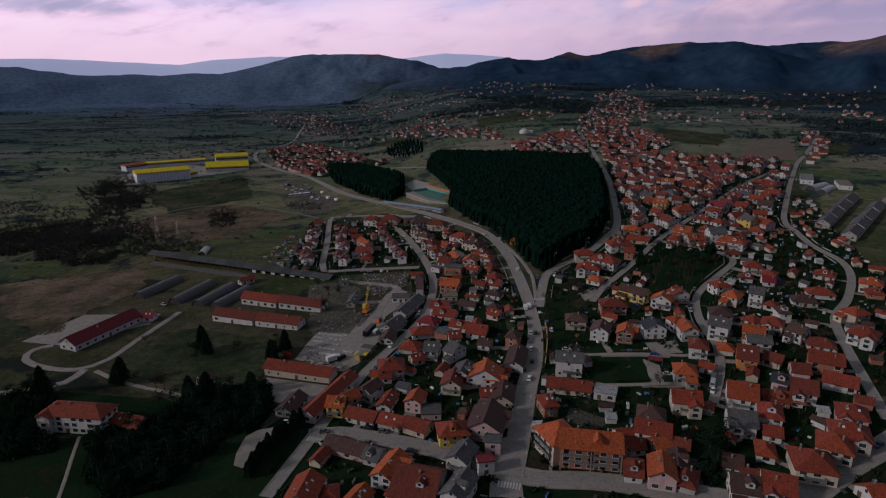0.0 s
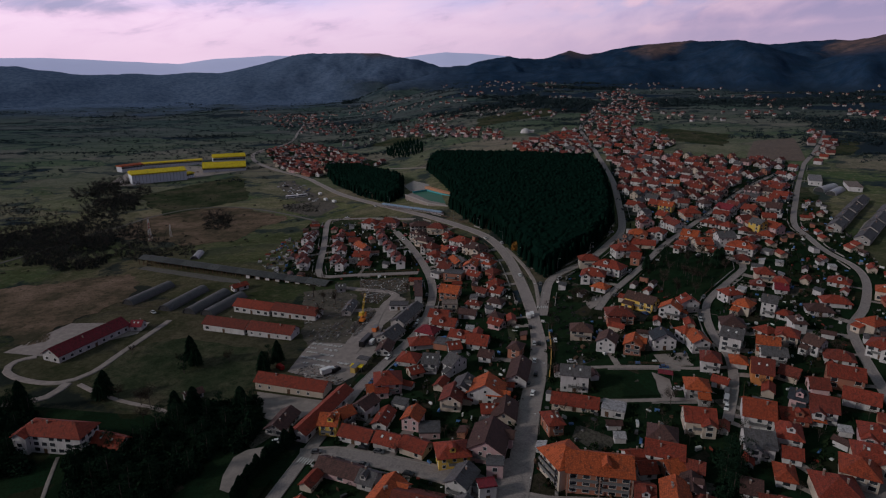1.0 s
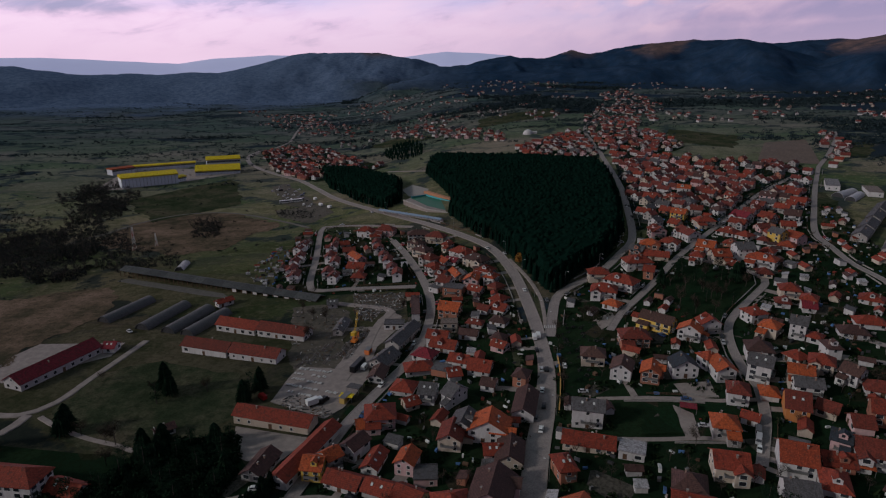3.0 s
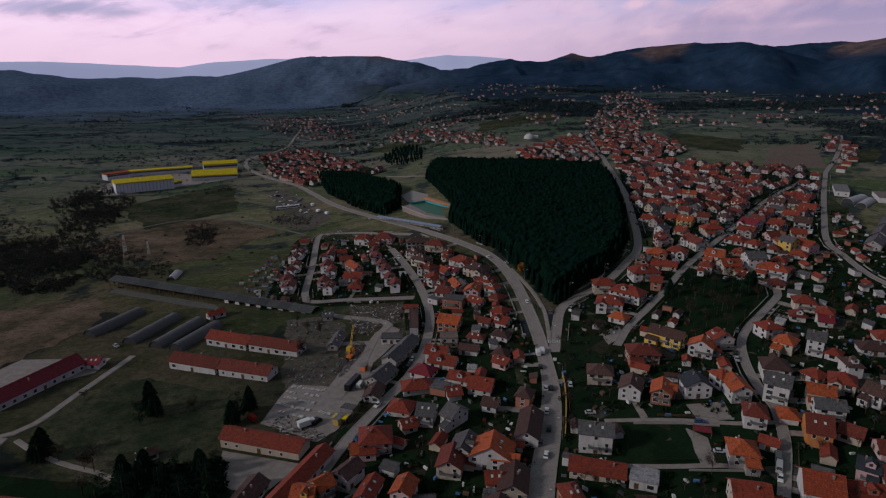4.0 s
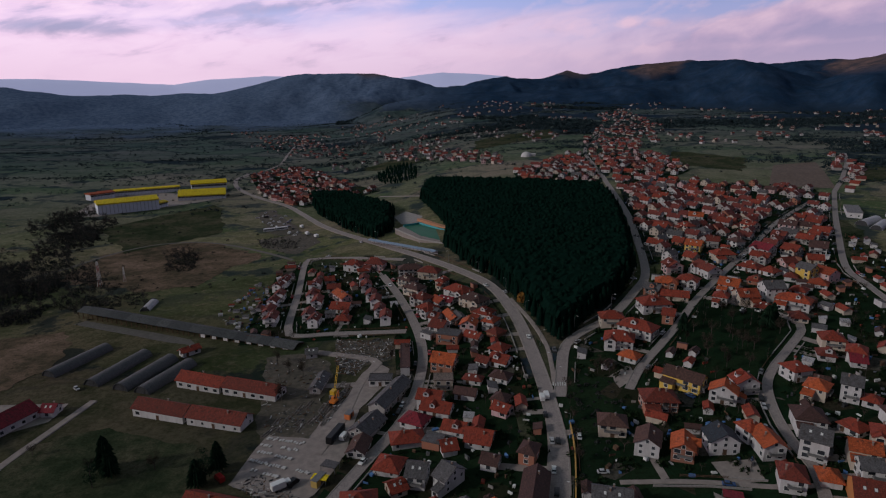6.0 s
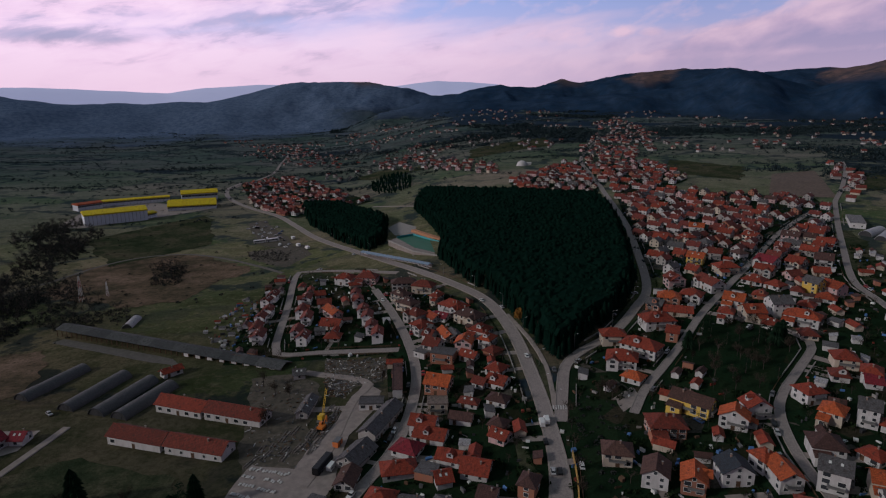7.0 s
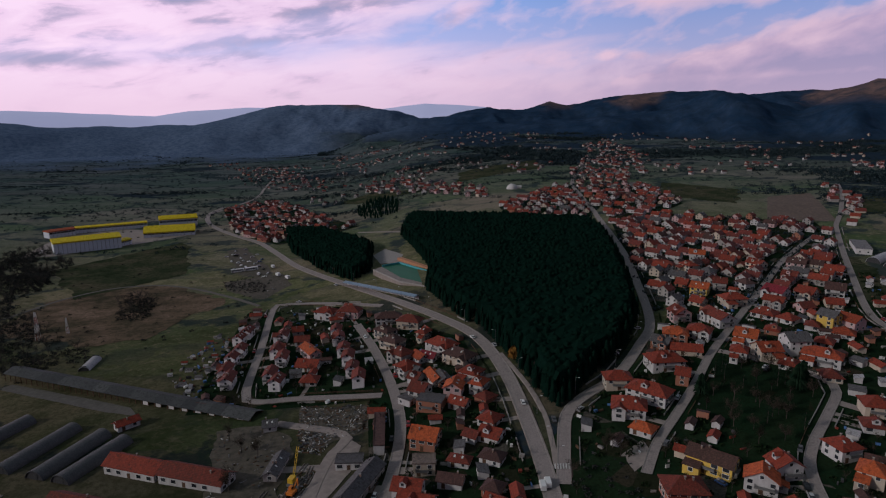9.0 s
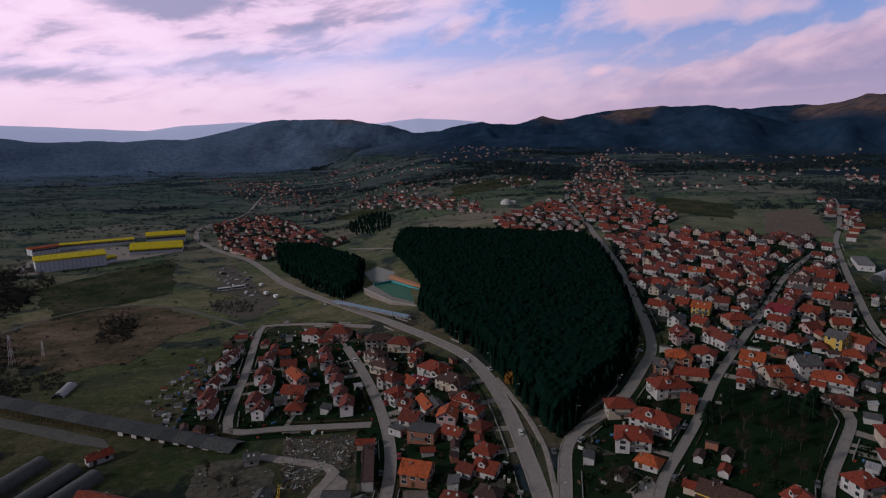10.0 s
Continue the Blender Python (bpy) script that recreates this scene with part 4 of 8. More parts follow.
AREAS = {
    "apron": [(-213.7, 293.0), (-201.1, 329.8), (-157.4, 330.2), (-156.9, 314.5), (-191.4, 288.2)],
    "hall_yard": [(-75.4, 250.1), (-44.5, 240.7), (-52.9, 225.9), (-64.9, 227.5), (-72.4, 232.8)],
    "yard": [(-24.5, 362.5), (-28.6, 340.7), (-33.6, 321.3), (-40.0, 310.7), (-41.9, 302.3), (-43.5, 295.0), (-60.7, 299.7), (-65.3, 282.6), (-66.9, 267.4), (-50.1, 258.8), (-41.2, 253.8), (-35.3, 260.8), (-26.3, 285.2), (-27.3, 302.9), (-26.2, 316.2), (-17.3, 334.0), (-14.0, 352.0), (-19.3, 358.2)],
    "plaza": [(76.3, 319.4), (81.9, 311.9), (95.6, 322.2), (95.7, 333.4)],
    "crossing": [(22.2, 195.7), (31.6, 198.0), (29.4, 164.2), (18.4, 164.7)],
    "car_lot": [(-121.1, 652.7), (-108.1, 656.2), (-92.6, 610.1), (-107.4, 574.7), (-145.7, 605.7), (-157.8, 638.7)],
    "vehicle_lot": [(-196.4, 776.2), (-178.2, 790.0), (-126.3, 682.3), (-112.3, 640.2), (-150.1, 664.0)],
    "gravel_plot": [(101.6, 262.6), (116.5, 262.1), (114.4, 250.9), (102.1, 250.7)],
    "parking": [(95.1, 249.4), (101.2, 241.6), (98.3, 228.0), (93.1, 227.8)],
    "pool": [(-18.4, 615.5), (-4.3, 626.0), (19.8, 594.0), (16.1, 561.3), (-2.4, 579.5)],
    "pool_deck": [(-25.3, 604.2), (-4.6, 645.1), (23.2, 601.2), (18.3, 549.0), (-3.0, 565.1)],
    "pitch": [(-30.3, 681.6), (-19.8, 701.1), (-1.8, 666.6), (-4.5, 637.2), (-21.5, 644.2)],
    "woodA": [(2.8, 836.2), (72.3, 770.5), (150.0, 718.0), (182.0, 702.7), (181.3, 646.3), (154.5, 517.8), (137.2, 451.6), (116.2, 415.0), (91.5, 387.4), (77.0, 369.2), (70.0, 364.5), (65.0, 375.5), (58.8, 411.0), (50.1, 453.0), (31.4, 490.1), (16.5, 543.4), (21.2, 604.1), (-5.6, 759.2)],
    "woodB": [(-151.9, 866.4), (-96.0, 836.4), (-32.2, 714.0), (-28.4, 624.2), (-41.4, 596.4), (-76.2, 655.1), (-117.4, 743.7)],
    "woodC": [(-70.6, 1000.0), (-58.0, 1045.0), (-30.5, 1054.7), (-12.0, 990.0), (-12.5, 905.3), (-34.0, 884.0), (-54.4, 900.2), (-68.0, 945.0)],
    "field": [(369.8, 718.2), (439.3, 836.7), (505.8, 856.7), (428.9, 696.7)],
    "green_orchard": [(126.8, 360.3), (158.5, 388.4), (178.0, 371.6), (179.8, 355.4), (146.1, 316.1), (131.2, 323.2)],
    "town_far": [(-303.3, 1122.7), (-222.5, 1190.5), (-57.9, 852.0), (-143.6, 794.3), (-216.6, 884.0)],
    "town_ridge": [(-83.5, 1250.1), (-26.5, 1282.3), (116.5, 991.3), (106.4, 902.0), (-65.7, 1137.9)],
    "town_up": [(110.5, 835.1), (217.2, 990.7), (244.1, 951.2), (222.0, 801.1), (194.2, 748.8), (113.1, 770.8)],
    "town_hill": [(226.0, 989.1), (411.4, 1515.0), (532.9, 1588.6), (439.4, 1234.1), (286.6, 945.3), (236.4, 919.9)],
    "town_right": [(203.5, 693.9), (255.0, 763.3), (406.8, 698.7), (390.9, 652.7), (297.8, 497.4), (252.8, 489.2), (197.4, 457.2), (157.2, 470.7), (171.0, 549.3)],
    "town_gap": [(254.0, 960.4), (338.4, 977.8), (321.4, 807.2), (252.9, 734.5), (191.5, 576.2), (157.8, 464.2), (146.8, 456.4), (172.0, 562.4), (219.7, 767.7)],
    "town_edge": [(417.4, 682.3), (556.3, 880.1), (545.0, 823.0), (451.2, 679.2)],
    "lawn": [(-149.5, 281.8), (-87.0, 292.7), (-78.7, 260.7), (-90.6, 239.9), (-125.7, 241.2)],
    "factory_yard": [(-405.9, 765.4), (-426.7, 863.7), (-423.1, 954.5), (-337.7, 923.1), (-264.9, 889.4), (-314.0, 829.5), (-372.9, 770.3)],
    "thicket_a": [(-210.9, 563.3), (-224.6, 601.0), (-218.1, 606.7), (-189.8, 583.3), (-178.8, 553.1), (-187.2, 538.8), (-202.7, 551.4)],
    "thicket_b": [(-432.9, 786.2), (-389.1, 801.7), (-331.6, 718.6), (-314.4, 656.6), (-337.4, 647.8), (-388.3, 708.9)],
    "thicket_c": [(-379.9, 688.1), (-350.2, 721.1), (-300.6, 626.0), (-342.3, 627.2)],
    "thicket_d": [(-408.6, 536.8), (-369.6, 536.2), (-350.3, 552.3), (-315.1, 548.6), (-271.8, 514.1), (-242.1, 447.9), (-249.1, 425.2), (-282.4, 433.2), (-317.4, 454.7), (-343.9, 445.6)],
    "thicket_e": [(-162.7, 625.1), (-151.2, 645.2), (-116.4, 619.5), (-117.0, 592.0), (-149.1, 600.8)],
    "park_a": [(-129.3, 204.8), (-110.7, 213.7), (-105.9, 226.1), (-104.4, 237.4), (-92.3, 236.9), (-81.0, 238.9), (-74.4, 241.1), (-68.9, 231.3), (-69.0, 208.6), (-78.7, 208.9), (-85.3, 186.6), (-90.0, 174.7), (-105.8, 169.6), (-115.7, 178.3)],
    "park_b": [(-179.4, 225.8), (-180.0, 237.2), (-169.1, 236.8), (-161.8, 234.3), (-159.7, 223.2), (-150.9, 205.3), (-141.3, 197.9), (-156.2, 191.6)],
    "dark_conifers": [(100.2, 190.7), (106.7, 191.4), (103.8, 183.2), (98.5, 177.2), (94.5, 166.5), (89.5, 164.7)],
    "belt": [(-182.4, 1645.6), (-0.1, 1267.5), (152.2, 1408.9), (137.1, 1274.3), (-3.9, 1196.3), (-149.8, 1382.1)],
    "village_a": [(-491.5, 1884.8), (-367.5, 1875.4), (-155.7, 1429.6), (-152.2, 1257.4), (-305.8, 1398.5)],
    "village_b": [(-12.2, 1183.7), (108.0, 1013.8), (97.4, 919.3), (1.1, 1063.7)],
    "village_c": [(180.5, 2393.8), (469.6, 2345.7), (356.6, 1800.2), (139.6, 1855.6)],
    "village_d": [(441.6, 1690.4), (589.8, 1957.5), (505.6, 1394.3), (450.6, 1229.7), (335.7, 1209.9)],
    "village_e": [(292.8, 1198.3), (374.6, 1144.3), (300.5, 927.3), (231.7, 806.7), (228.5, 941.7)],
    "village_g": [(1419.7, 2077.1), (2110.2, 2731.0), (1426.3, 1883.4), (1132.5, 1643.1)],
    "village_h": [(810.6, 1205.8), (833.8, 1152.5), (778.1, 1082.5), (754.9, 1125.6)],
    "village_i": [(566.3, 924.6), (587.1, 920.1), (475.1, 725.1), (441.4, 688.2), (453.3, 728.3)],
    "green_a": [(90.2, 1206.0), (261.3, 1364.4), (232.8, 1192.8), (81.3, 1089.7)],
    "green_b": [(74.3, 1041.0), (-63.9, 1141.8), (-114.2, 1093.8), (-79.2, 1046.4), (-6.1, 1048.5)],
    "green_c": [(540.6, 858.9), (567.7, 807.3), (498.7, 721.6), (473.4, 725.4)],
    "green_d": [(-338.9, 703.6), (-260.9, 839.6), (-203.7, 678.8), (-262.3, 597.1)],
    "meadow": [(369.1, 988.6), (437.7, 902.5), (379.9, 796.8), (319.4, 861.1)],
    "brown_a": [(-249.2, 329.3), (-286.4, 384.3), (-234.5, 413.3), (-205.0, 418.7), (-190.1, 365.4), (-205.3, 304.3)],
    "park_lawn": [(-154.5, 295.6), (-128.5, 309.4), (-87.0, 292.7), (-78.6, 255.1), (-89.0, 235.0), (-110.7, 228.8), (-138.2, 241.4), (-154.3, 263.4)],
    "stacks": [(-64.9, 267.2), (-57.2, 273.4), (-47.2, 266.4), (-38.1, 256.4), (-46.5, 254.2), (-55.0, 260.0)],
    "timber_low": [(-62.0, 300.5), (-58.0, 318.0), (-48.0, 322.0), (-47.0, 304.0)],
    "junk": [(-46.3, 390.3), (-14.4, 385.7), (-12.6, 362.9), (-27.6, 358.8), (-32.6, 351.2), (-42.2, 359.1)],
    "timber": [(-45.6, 306.8), (-36.3, 339.2), (-30.4, 336.6), (-37.8, 306.9)],
    "car_park_park": [(-70.3, 185.4), (-71.6, 192.6), (-71.2, 203.1), (-67.6, 207.5), (-59.7, 209.8), (-57.4, 207.1), (-60.6, 200.8), (-63.7, 193.1), (-64.2, 185.9), (-66.9, 183.7)],
    "slabs": [(-320.2, 703.5), (-304.8, 722.5), (-288.9, 736.7), (-285.8, 730.3), (-296.4, 710.3), (-313.7, 697.5)],
    "lot": [(73.3, 253.5), (97.2, 249.4), (92.6, 229.2), (69.2, 232.7)],
    "slope": [(66.0, 329.1), (86.0, 324.2), (86.1, 307.6), (65.5, 266.8), (54.0, 249.8)],
    "park_ground": [(-224.2, 238.5), (-175.8, 242.4), (-124.8, 233.8), (-68.8, 231.8), (-48.0, 199.9), (-60.0, 155.7), (-159.3, 158.0)],
    "rail_yard": [(-80.2, 372.6), (-62.4, 374.3), (-43.9, 361.2), (-39.4, 294.3), (-61.2, 292.5)],
    "shed_road": [(283.0, 399.3), (320.5, 442.3), (401.6, 518.0), (382.9, 492.3), (315.4, 424.2), (285.9, 394.7)],
    "verge_grass": [(39.3, 305.2), (42.8, 303.4), (45.1, 282.1), (43.6, 272.6), (41.2, 272.9), (39.2, 288.3)],
    "estate_green": [(-92.7, 557.5), (-67.2, 552.0), (-58.7, 520.1), (-79.9, 513.8)],
    "island": [(58.9, 370.4), (62.7, 359.6), (63.0, 348.5), (58.5, 324.3), (58.2, 339.2)],
    "east_green": [(337.2, 565.0), (349.9, 564.8), (329.7, 510.5), (327.8, 496.6), (287.1, 432.8), (273.4, 438.5), (283.3, 466.2)],
    "shed_pad": [(-211.1, 428.8), (-206.3, 435.0), (-163.8, 416.8), (-129.8, 400.9), (-122.6, 391.5), (-139.8, 397.0)],
    "scrap_ring": [(-41.2, 362.8), (-33.5, 364.4), (-28.4, 354.6), (-31.3, 347.0), (-40.7, 351.3)],
    "brown_d": [(-271.9, 522.0), (-277.9, 591.4), (-253.3, 632.3), (-202.3, 635.2), (-150.4, 597.6), (-136.8, 575.0), (-153.8, 534.1), (-163.3, 505.9), (-200.1, 487.2), (-220.2, 502.0), (-254.5, 510.5)],
    "thicket_f": [(-502.5, 669.5), (-430.9, 668.6), (-384.3, 648.8), (-344.4, 571.3), (-369.7, 557.0), (-423.6, 558.0)],
    "thicket_h": [(-345.2, 600.4), (-342.8, 623.8), (-289.6, 565.4), (-225.0, 505.3), (-195.8, 479.9), (-206.9, 447.5), (-247.8, 452.9)],
    "thicket_i": [(-434.9, 744.1), (-417.0, 780.2), (-346.6, 722.7), (-295.3, 633.2), (-309.0, 598.1), (-326.6, 577.8)],
    "thicket_g": [(-223.5, 488.7), (-199.0, 487.1), (-183.0, 461.7), (-204.8, 455.3)],
}
SPOTS = {
    "quonset": [(-183.0, 357.8), (-171.3, 391.1), (-156.6, 346.9), (-146.1, 381.8), (-140.3, 341.6), (-129.7, 374.9), (-128.6, 337.9), (-117.7, 368.7)],
    "silver_tank": [(-177.4, 449.9), (-179.2, 467.6)],
    "dark_shed": [(-212.1, 445.0), (-65.5, 384.1)],
    "arcade": [(-46.0, 588.3), (10.2, 521.3)],
    "factoryA": [(-376.3, 776.3), (-322.4, 813.2)],
    "factoryA2": [(-325.7, 820.1), (-320.3, 832.7)],
    "factoryB": [(-422.6, 906.3), (-350.5, 947.5)],
    "factoryO": [(-436.5, 873.4), (-418.0, 897.8)],
    "factoryC": [(-321.6, 868.6), (-266.2, 886.4)],
    "factoryD": [(-330.9, 939.9), (-287.5, 958.5)],
    "mast": [(-234.2, 505.0), (-221.9, 516.3)],
    "crane": [(-38.5, 329.4)],
    "excavator": [(-37.5, 322.0)],
    "dome": [(148.0, 972.1)],
    "truckwhite": [(-396.2, 787.1), (-123.7, 680.8), (-111.8, 647.2), (-100.5, 632.5)],
    "coach": [(-154.5, 674.6), (-142.6, 678.2)],
    "cars_road": [(52.1, 312.3), (54.2, 313.6), (51.2, 299.7), (50.4, 282.0), (52.7, 281.6), (47.8, 265.2), (46.5, 253.8), (42.0, 245.7), (42.7, 238.3)],
    "cars_parked": [(-20.3, 277.5), (-32.9, 293.9), (-29.4, 294.1), (-6.4, 377.5), (120.4, 231.3), (118.3, 226.7), (116.2, 222.4), (114.3, 218.0), (153.7, 177.9), (101.8, 233.3), (102.0, 250.4), (64.3, 262.1), (111.2, 303.1), (61.0, 283.6), (-6.1, 378.0), (-5.7, 369.8), (109.0, 406.7), (130.4, 434.9), (216.4, 468.8), (170.9, 379.8), (170.0, 377.3), (168.9, 386.4), (-70.5, 270.8), (-161.4, 343.6), (-24.5, 205.9), (-18.6, 203.3), (-57.3, 211.7)],
    "cars_curve": [(40.5, 447.2), (51.2, 433.5), (55.6, 370.4), (-54.0, 590.5), (-21.7, 467.7)],
    "lot_cars": [(-185.4, 744.3), (-181.1, 754.2), (-168.3, 734.9), (-167.9, 750.8), (-157.0, 737.0), (-154.8, 747.1), (-143.9, 722.7), (-173.6, 720.8), (-164.6, 713.6), (-154.9, 716.0), (-146.0, 703.8), (-183.7, 771.7)],
    "conifers": [(-140.6, 245.8), (-140.0, 248.4), (-114.3, 278.5), (-111.2, 275.3), (-75.4, 270.5), (-72.8, 276.5), (-77.4, 267.7), (-168.0, 236.8), (-172.7, 236.9), (-173.6, 234.6), (-104.7, 235.0), (-107.0, 226.1), (131.4, 361.2), (147.8, 372.8), (170.3, 363.5), (177.1, 362.6), (171.8, 357.8), (166.1, 362.3), (-16.0, 418.3)],
    "bare": [(-121.1, 240.4), (-116.9, 239.0), (-133.2, 245.7), (-96.3, 277.7), (-147.9, 289.4), (-113.9, 226.4), (-119.9, 278.7), (150.0, 350.8), (150.3, 339.3), (153.5, 340.3), (154.7, 337.0), (82.9, 330.4), (84.0, 324.6), (-14.7, 359.8), (-56.4, 349.5), (-61.3, 326.1), (63.7, 316.0), (62.7, 306.7), (61.1, 294.7), (59.2, 281.0), (57.5, 268.4), (80.1, 329.1), (94.6, 223.3), (175.9, 249.4), (-72.2, 364.6), (-64.0, 353.5)],
    "yellow_tree": [(58.4, 414.6)],
    "tall_hedge": [(-63.2, 179.0), (-62.5, 183.5), (-61.8, 189.8), (-59.5, 196.4), (-56.9, 202.6), (-53.9, 208.0), (-50.9, 214.6)],
    "domes": [(351.6, 548.1), (377.0, 566.0), (353.3, 533.7), (376.9, 555.8)],
}


# ---- building helpers ----
def mesh(name, verts, faces, mats, slots=None):
    me = bpy.data.meshes.new(name)
    me.from_pydata([tuple(map(float, v)) for v in verts], [], faces)
    for m in mats if isinstance(mats, (list, tuple)) else [mats]:
        me.materials.append(m)
    if slots:
        me.polygons.foreach_set("material_index", slots)
    return me


def part(name, me, parent, label="", at=None):
    ob = new(name, me)
    ob.parent = parent
    if at is not None:
        ob.matrix_local = at
    if label:
        tagged(ob, label)
    return ob


class Shape:
    """Collects boxes and prisms into one mesh."""

    def __init__(self):
        self.v, self.f, self.s = [], [], []

    def add(self, verts, faces, slot=0):
        n = len(self.v)
        self.v += verts
        self.f += [tuple(n + i for i in f) for f in faces]
        self.s += [slot] * len(faces)
        return self

    def box(self, x0, y0, z0, x1, y1, z1, slot=0):
        return self.add([(x0, y0, z0), (x1, y0, z0), (x1, y1, z0), (x0, y1, z0), (x0, y0, z1), (x1, y0, z1), (x1, y1, z1), (x0, y1, z1)],
                        [(0, 3, 2, 1), (4, 5, 6, 7), (0, 1, 5, 4), (1, 2, 6, 5), (2, 3, 7, 6), (3, 0, 4, 7)], slot)

    def prism(self, profile, x0, x1, slot=0):
        """A closed outline in y, z drawn out along x."""
        n = len(profile)
        v = [(x0, y, z) for y, z in profile] + [(x1, y, z) for y, z in profile]
        f = [tuple(range(n)), tuple(range(2 * n - 1, n - 1, -1))] + [(i, i + n, (i + 1) % n + n, (i + 1) % n) for i in range(n)]
        return self.add(v, f, slot)

    def done(self, name, mats):
        me = mesh(name, self.v, self.f, mats, self.s)
        bm = bmesh.new()
        bm.from_mesh(me)
        bmesh.ops.recalc_face_normals(bm, faces=bm.faces)
        bm.to_mesh(me)
        bm.free()
        return me


def ground_z(x, y):
    return float(land(x, y))


def window_mesh(w, h):
    """A framed, slightly proud window in one piece: frame ring, reveal and recessed pane."""
    o, d, r = 0.12, 0.09, 0.03
    x0, x1 = w / 2, w / 2 + o
    rect = lambda x, z0, z1, y: [(-x, y, z0), (x, y, z0), (x, y, z1), (-x, y, z1)]
    v = rect(x1, -o, h + o, -0.06) + rect(x1, -o, h + o, d) + rect(x0, 0, h, d) + rect(x0, 0, h, r)
    f, s = [], []
    for a, b in ((0, 4), (4, 8), (8, 12)):
        for k in range(4):
            f.append((a + k, a + (k + 1) % 4, b + (k + 1) % 4, b + k)), s.append(0)
    f.append((12, 13, 14, 15)), s.append(1)
    me = mesh("window", v, f, [FRAME, GLASS], s)
    return me


WINDOWS = [window_mesh(1.5, 1.4), window_mesh(2.1, 1.5), window_mesh(1.1, 1.2)]
DOOR = Shape().box(-0.55, -0.05, 0, 0.55, 0.05, 2.1).box(-0.7, -0.05, 0, -0.55, 0.08, 2.25).box(0.55, -0.05, 0, 0.7, 0.08, 2.25).done("door", [WOOD])
CHIMNEY = Shape().box(-0.25, -0.25, -1.2, 0.25, 0.25, 1.0).done("chimney", [STONE])
CAP = Shape().box(-0.33, -0.33, 1.0, 0.33, 0.33, 1.1).done("cap", [CONCRETE])
RAIL_MESH = {}


def balcony(w, parent, at):
    """A balcony slab with its railing."""
    k = round(w)
    if k not in RAIL_MESH:
        a, d = w / 2, 0.07
        plan = [(-a, 0), (-a, 1.3), (a, 1.3), (a, 0), (a - d, 0), (a - d, 1.3 - d), (-a + d, 1.3 - d), (-a + d, 0)]
        quads = [(0, 1, 6, 7), (1, 2, 5, 6), (2, 3, 4, 5)]
        s = Shape().add([(x, y, z) for z in (0.0, 0.95) for x, y in plan], quads + [tuple(8 + i for i in q) for q in quads] + [(i, (i + 1) % 8, 8 + (i + 1) % 8, 8 + i) for i in range(8)])
        RAIL_MESH[k] = (Shape().box(-w / 2, 0, -0.18, w / 2, 1.3, 0).done("balcony", [CONCRETE]), s.done("railing", [STEEL]))
    slab_me, rail_me = RAIL_MESH[k]
    part("railing", rail_me, part("balcony", slab_me, parent, at=at))


ROOFLIGHT = Shape().box(-0.45, -0.6, -0.05, 0.45, 0.6, 0.05).box(-0.36, -0.5, 0.05, 0.36, 0.5, 0.07, 1).done("roof_light", [STEEL, FRAME])


def floors_of(st):
    return max(1, int(st))


RISE = 0.6
STOREYS = {"0": 2.5, "1": 3.0, "2": 5.3, "3": 7.7}


def gable_roof(L, W, h, mat, over=0.6):
    rise, t = W / 2 * RISE, 0.24
    e, drop = W / 2 + over, over * RISE
    prof = [(-e, h - drop), (0, h + rise), (e, h - drop), (e, h - drop - t), (0, h + rise - t), (-e, h - drop - t)]
    s = Shape().prism(prof, -L / 2 - 0.7, L / 2 + 0.7)
    s.prism([(-0.16, h + rise - 0.05), (0, h + rise + 0.1), (0.16, h + rise - 0.05)], -L / 2 - 0.72, L / 2 + 0.72)
    return s.done("roof", [mat])


def hip_roof(L, W, h, mat, over=0.7):
    a, b = L / 2 + over, W / 2 + over
    if a < b:
        a, b, swap = b, a, True
    else:
        swap = False
    rise, drop = b * RISE, over * RISE
    r = a - b
    lo, hi = h - drop, h - drop + rise
    v = [(-a, -b, lo - 0.2), (a, -b, lo - 0.2), (a, b, lo - 0.2), (-a, b, lo - 0.2), (-a, -b, lo), (a, -b, lo), (a, b, lo), (-a, b, lo), (-r, 0, hi), (r, 0, hi)]
    f = [(0, 3, 2, 1), (0, 1, 5, 4), (1, 2, 6, 5), (2, 3, 7, 6), (3, 0, 4, 7), (4, 5, 9, 8), (6, 7, 8, 9), (5, 6, 9), (7, 4, 8)]
    if swap:
        v = [(-y, x, z) for x, y, z in v]
    return Shape().add(v, f).done("roof", [mat])


LOOKS = {"r": "red tiled", "L": "pale grey sheet", "m": "maroon tiled", "e": "bright red tiled", "o": "orange tiled", "n": "brown tiled", "d": "weathered dark", "s": "slate blue", "k": "crimson", "G": "grey", "W": "patchy white", "c": "tan", "y": "yellow"}
COATS = {"g": "weathered grey rendered", "w": "white rendered", "e": "bright white rendered", "c": "cream rendered", "y": "yellow rendered", "p": "pink rendered", "b": "bare brick", "O": "orange rendered", "f": "pale panelled"}
FORMS = {"g": "gabled", "h": "hipped", "f": "flat"}
house_rng = random.Random(7)


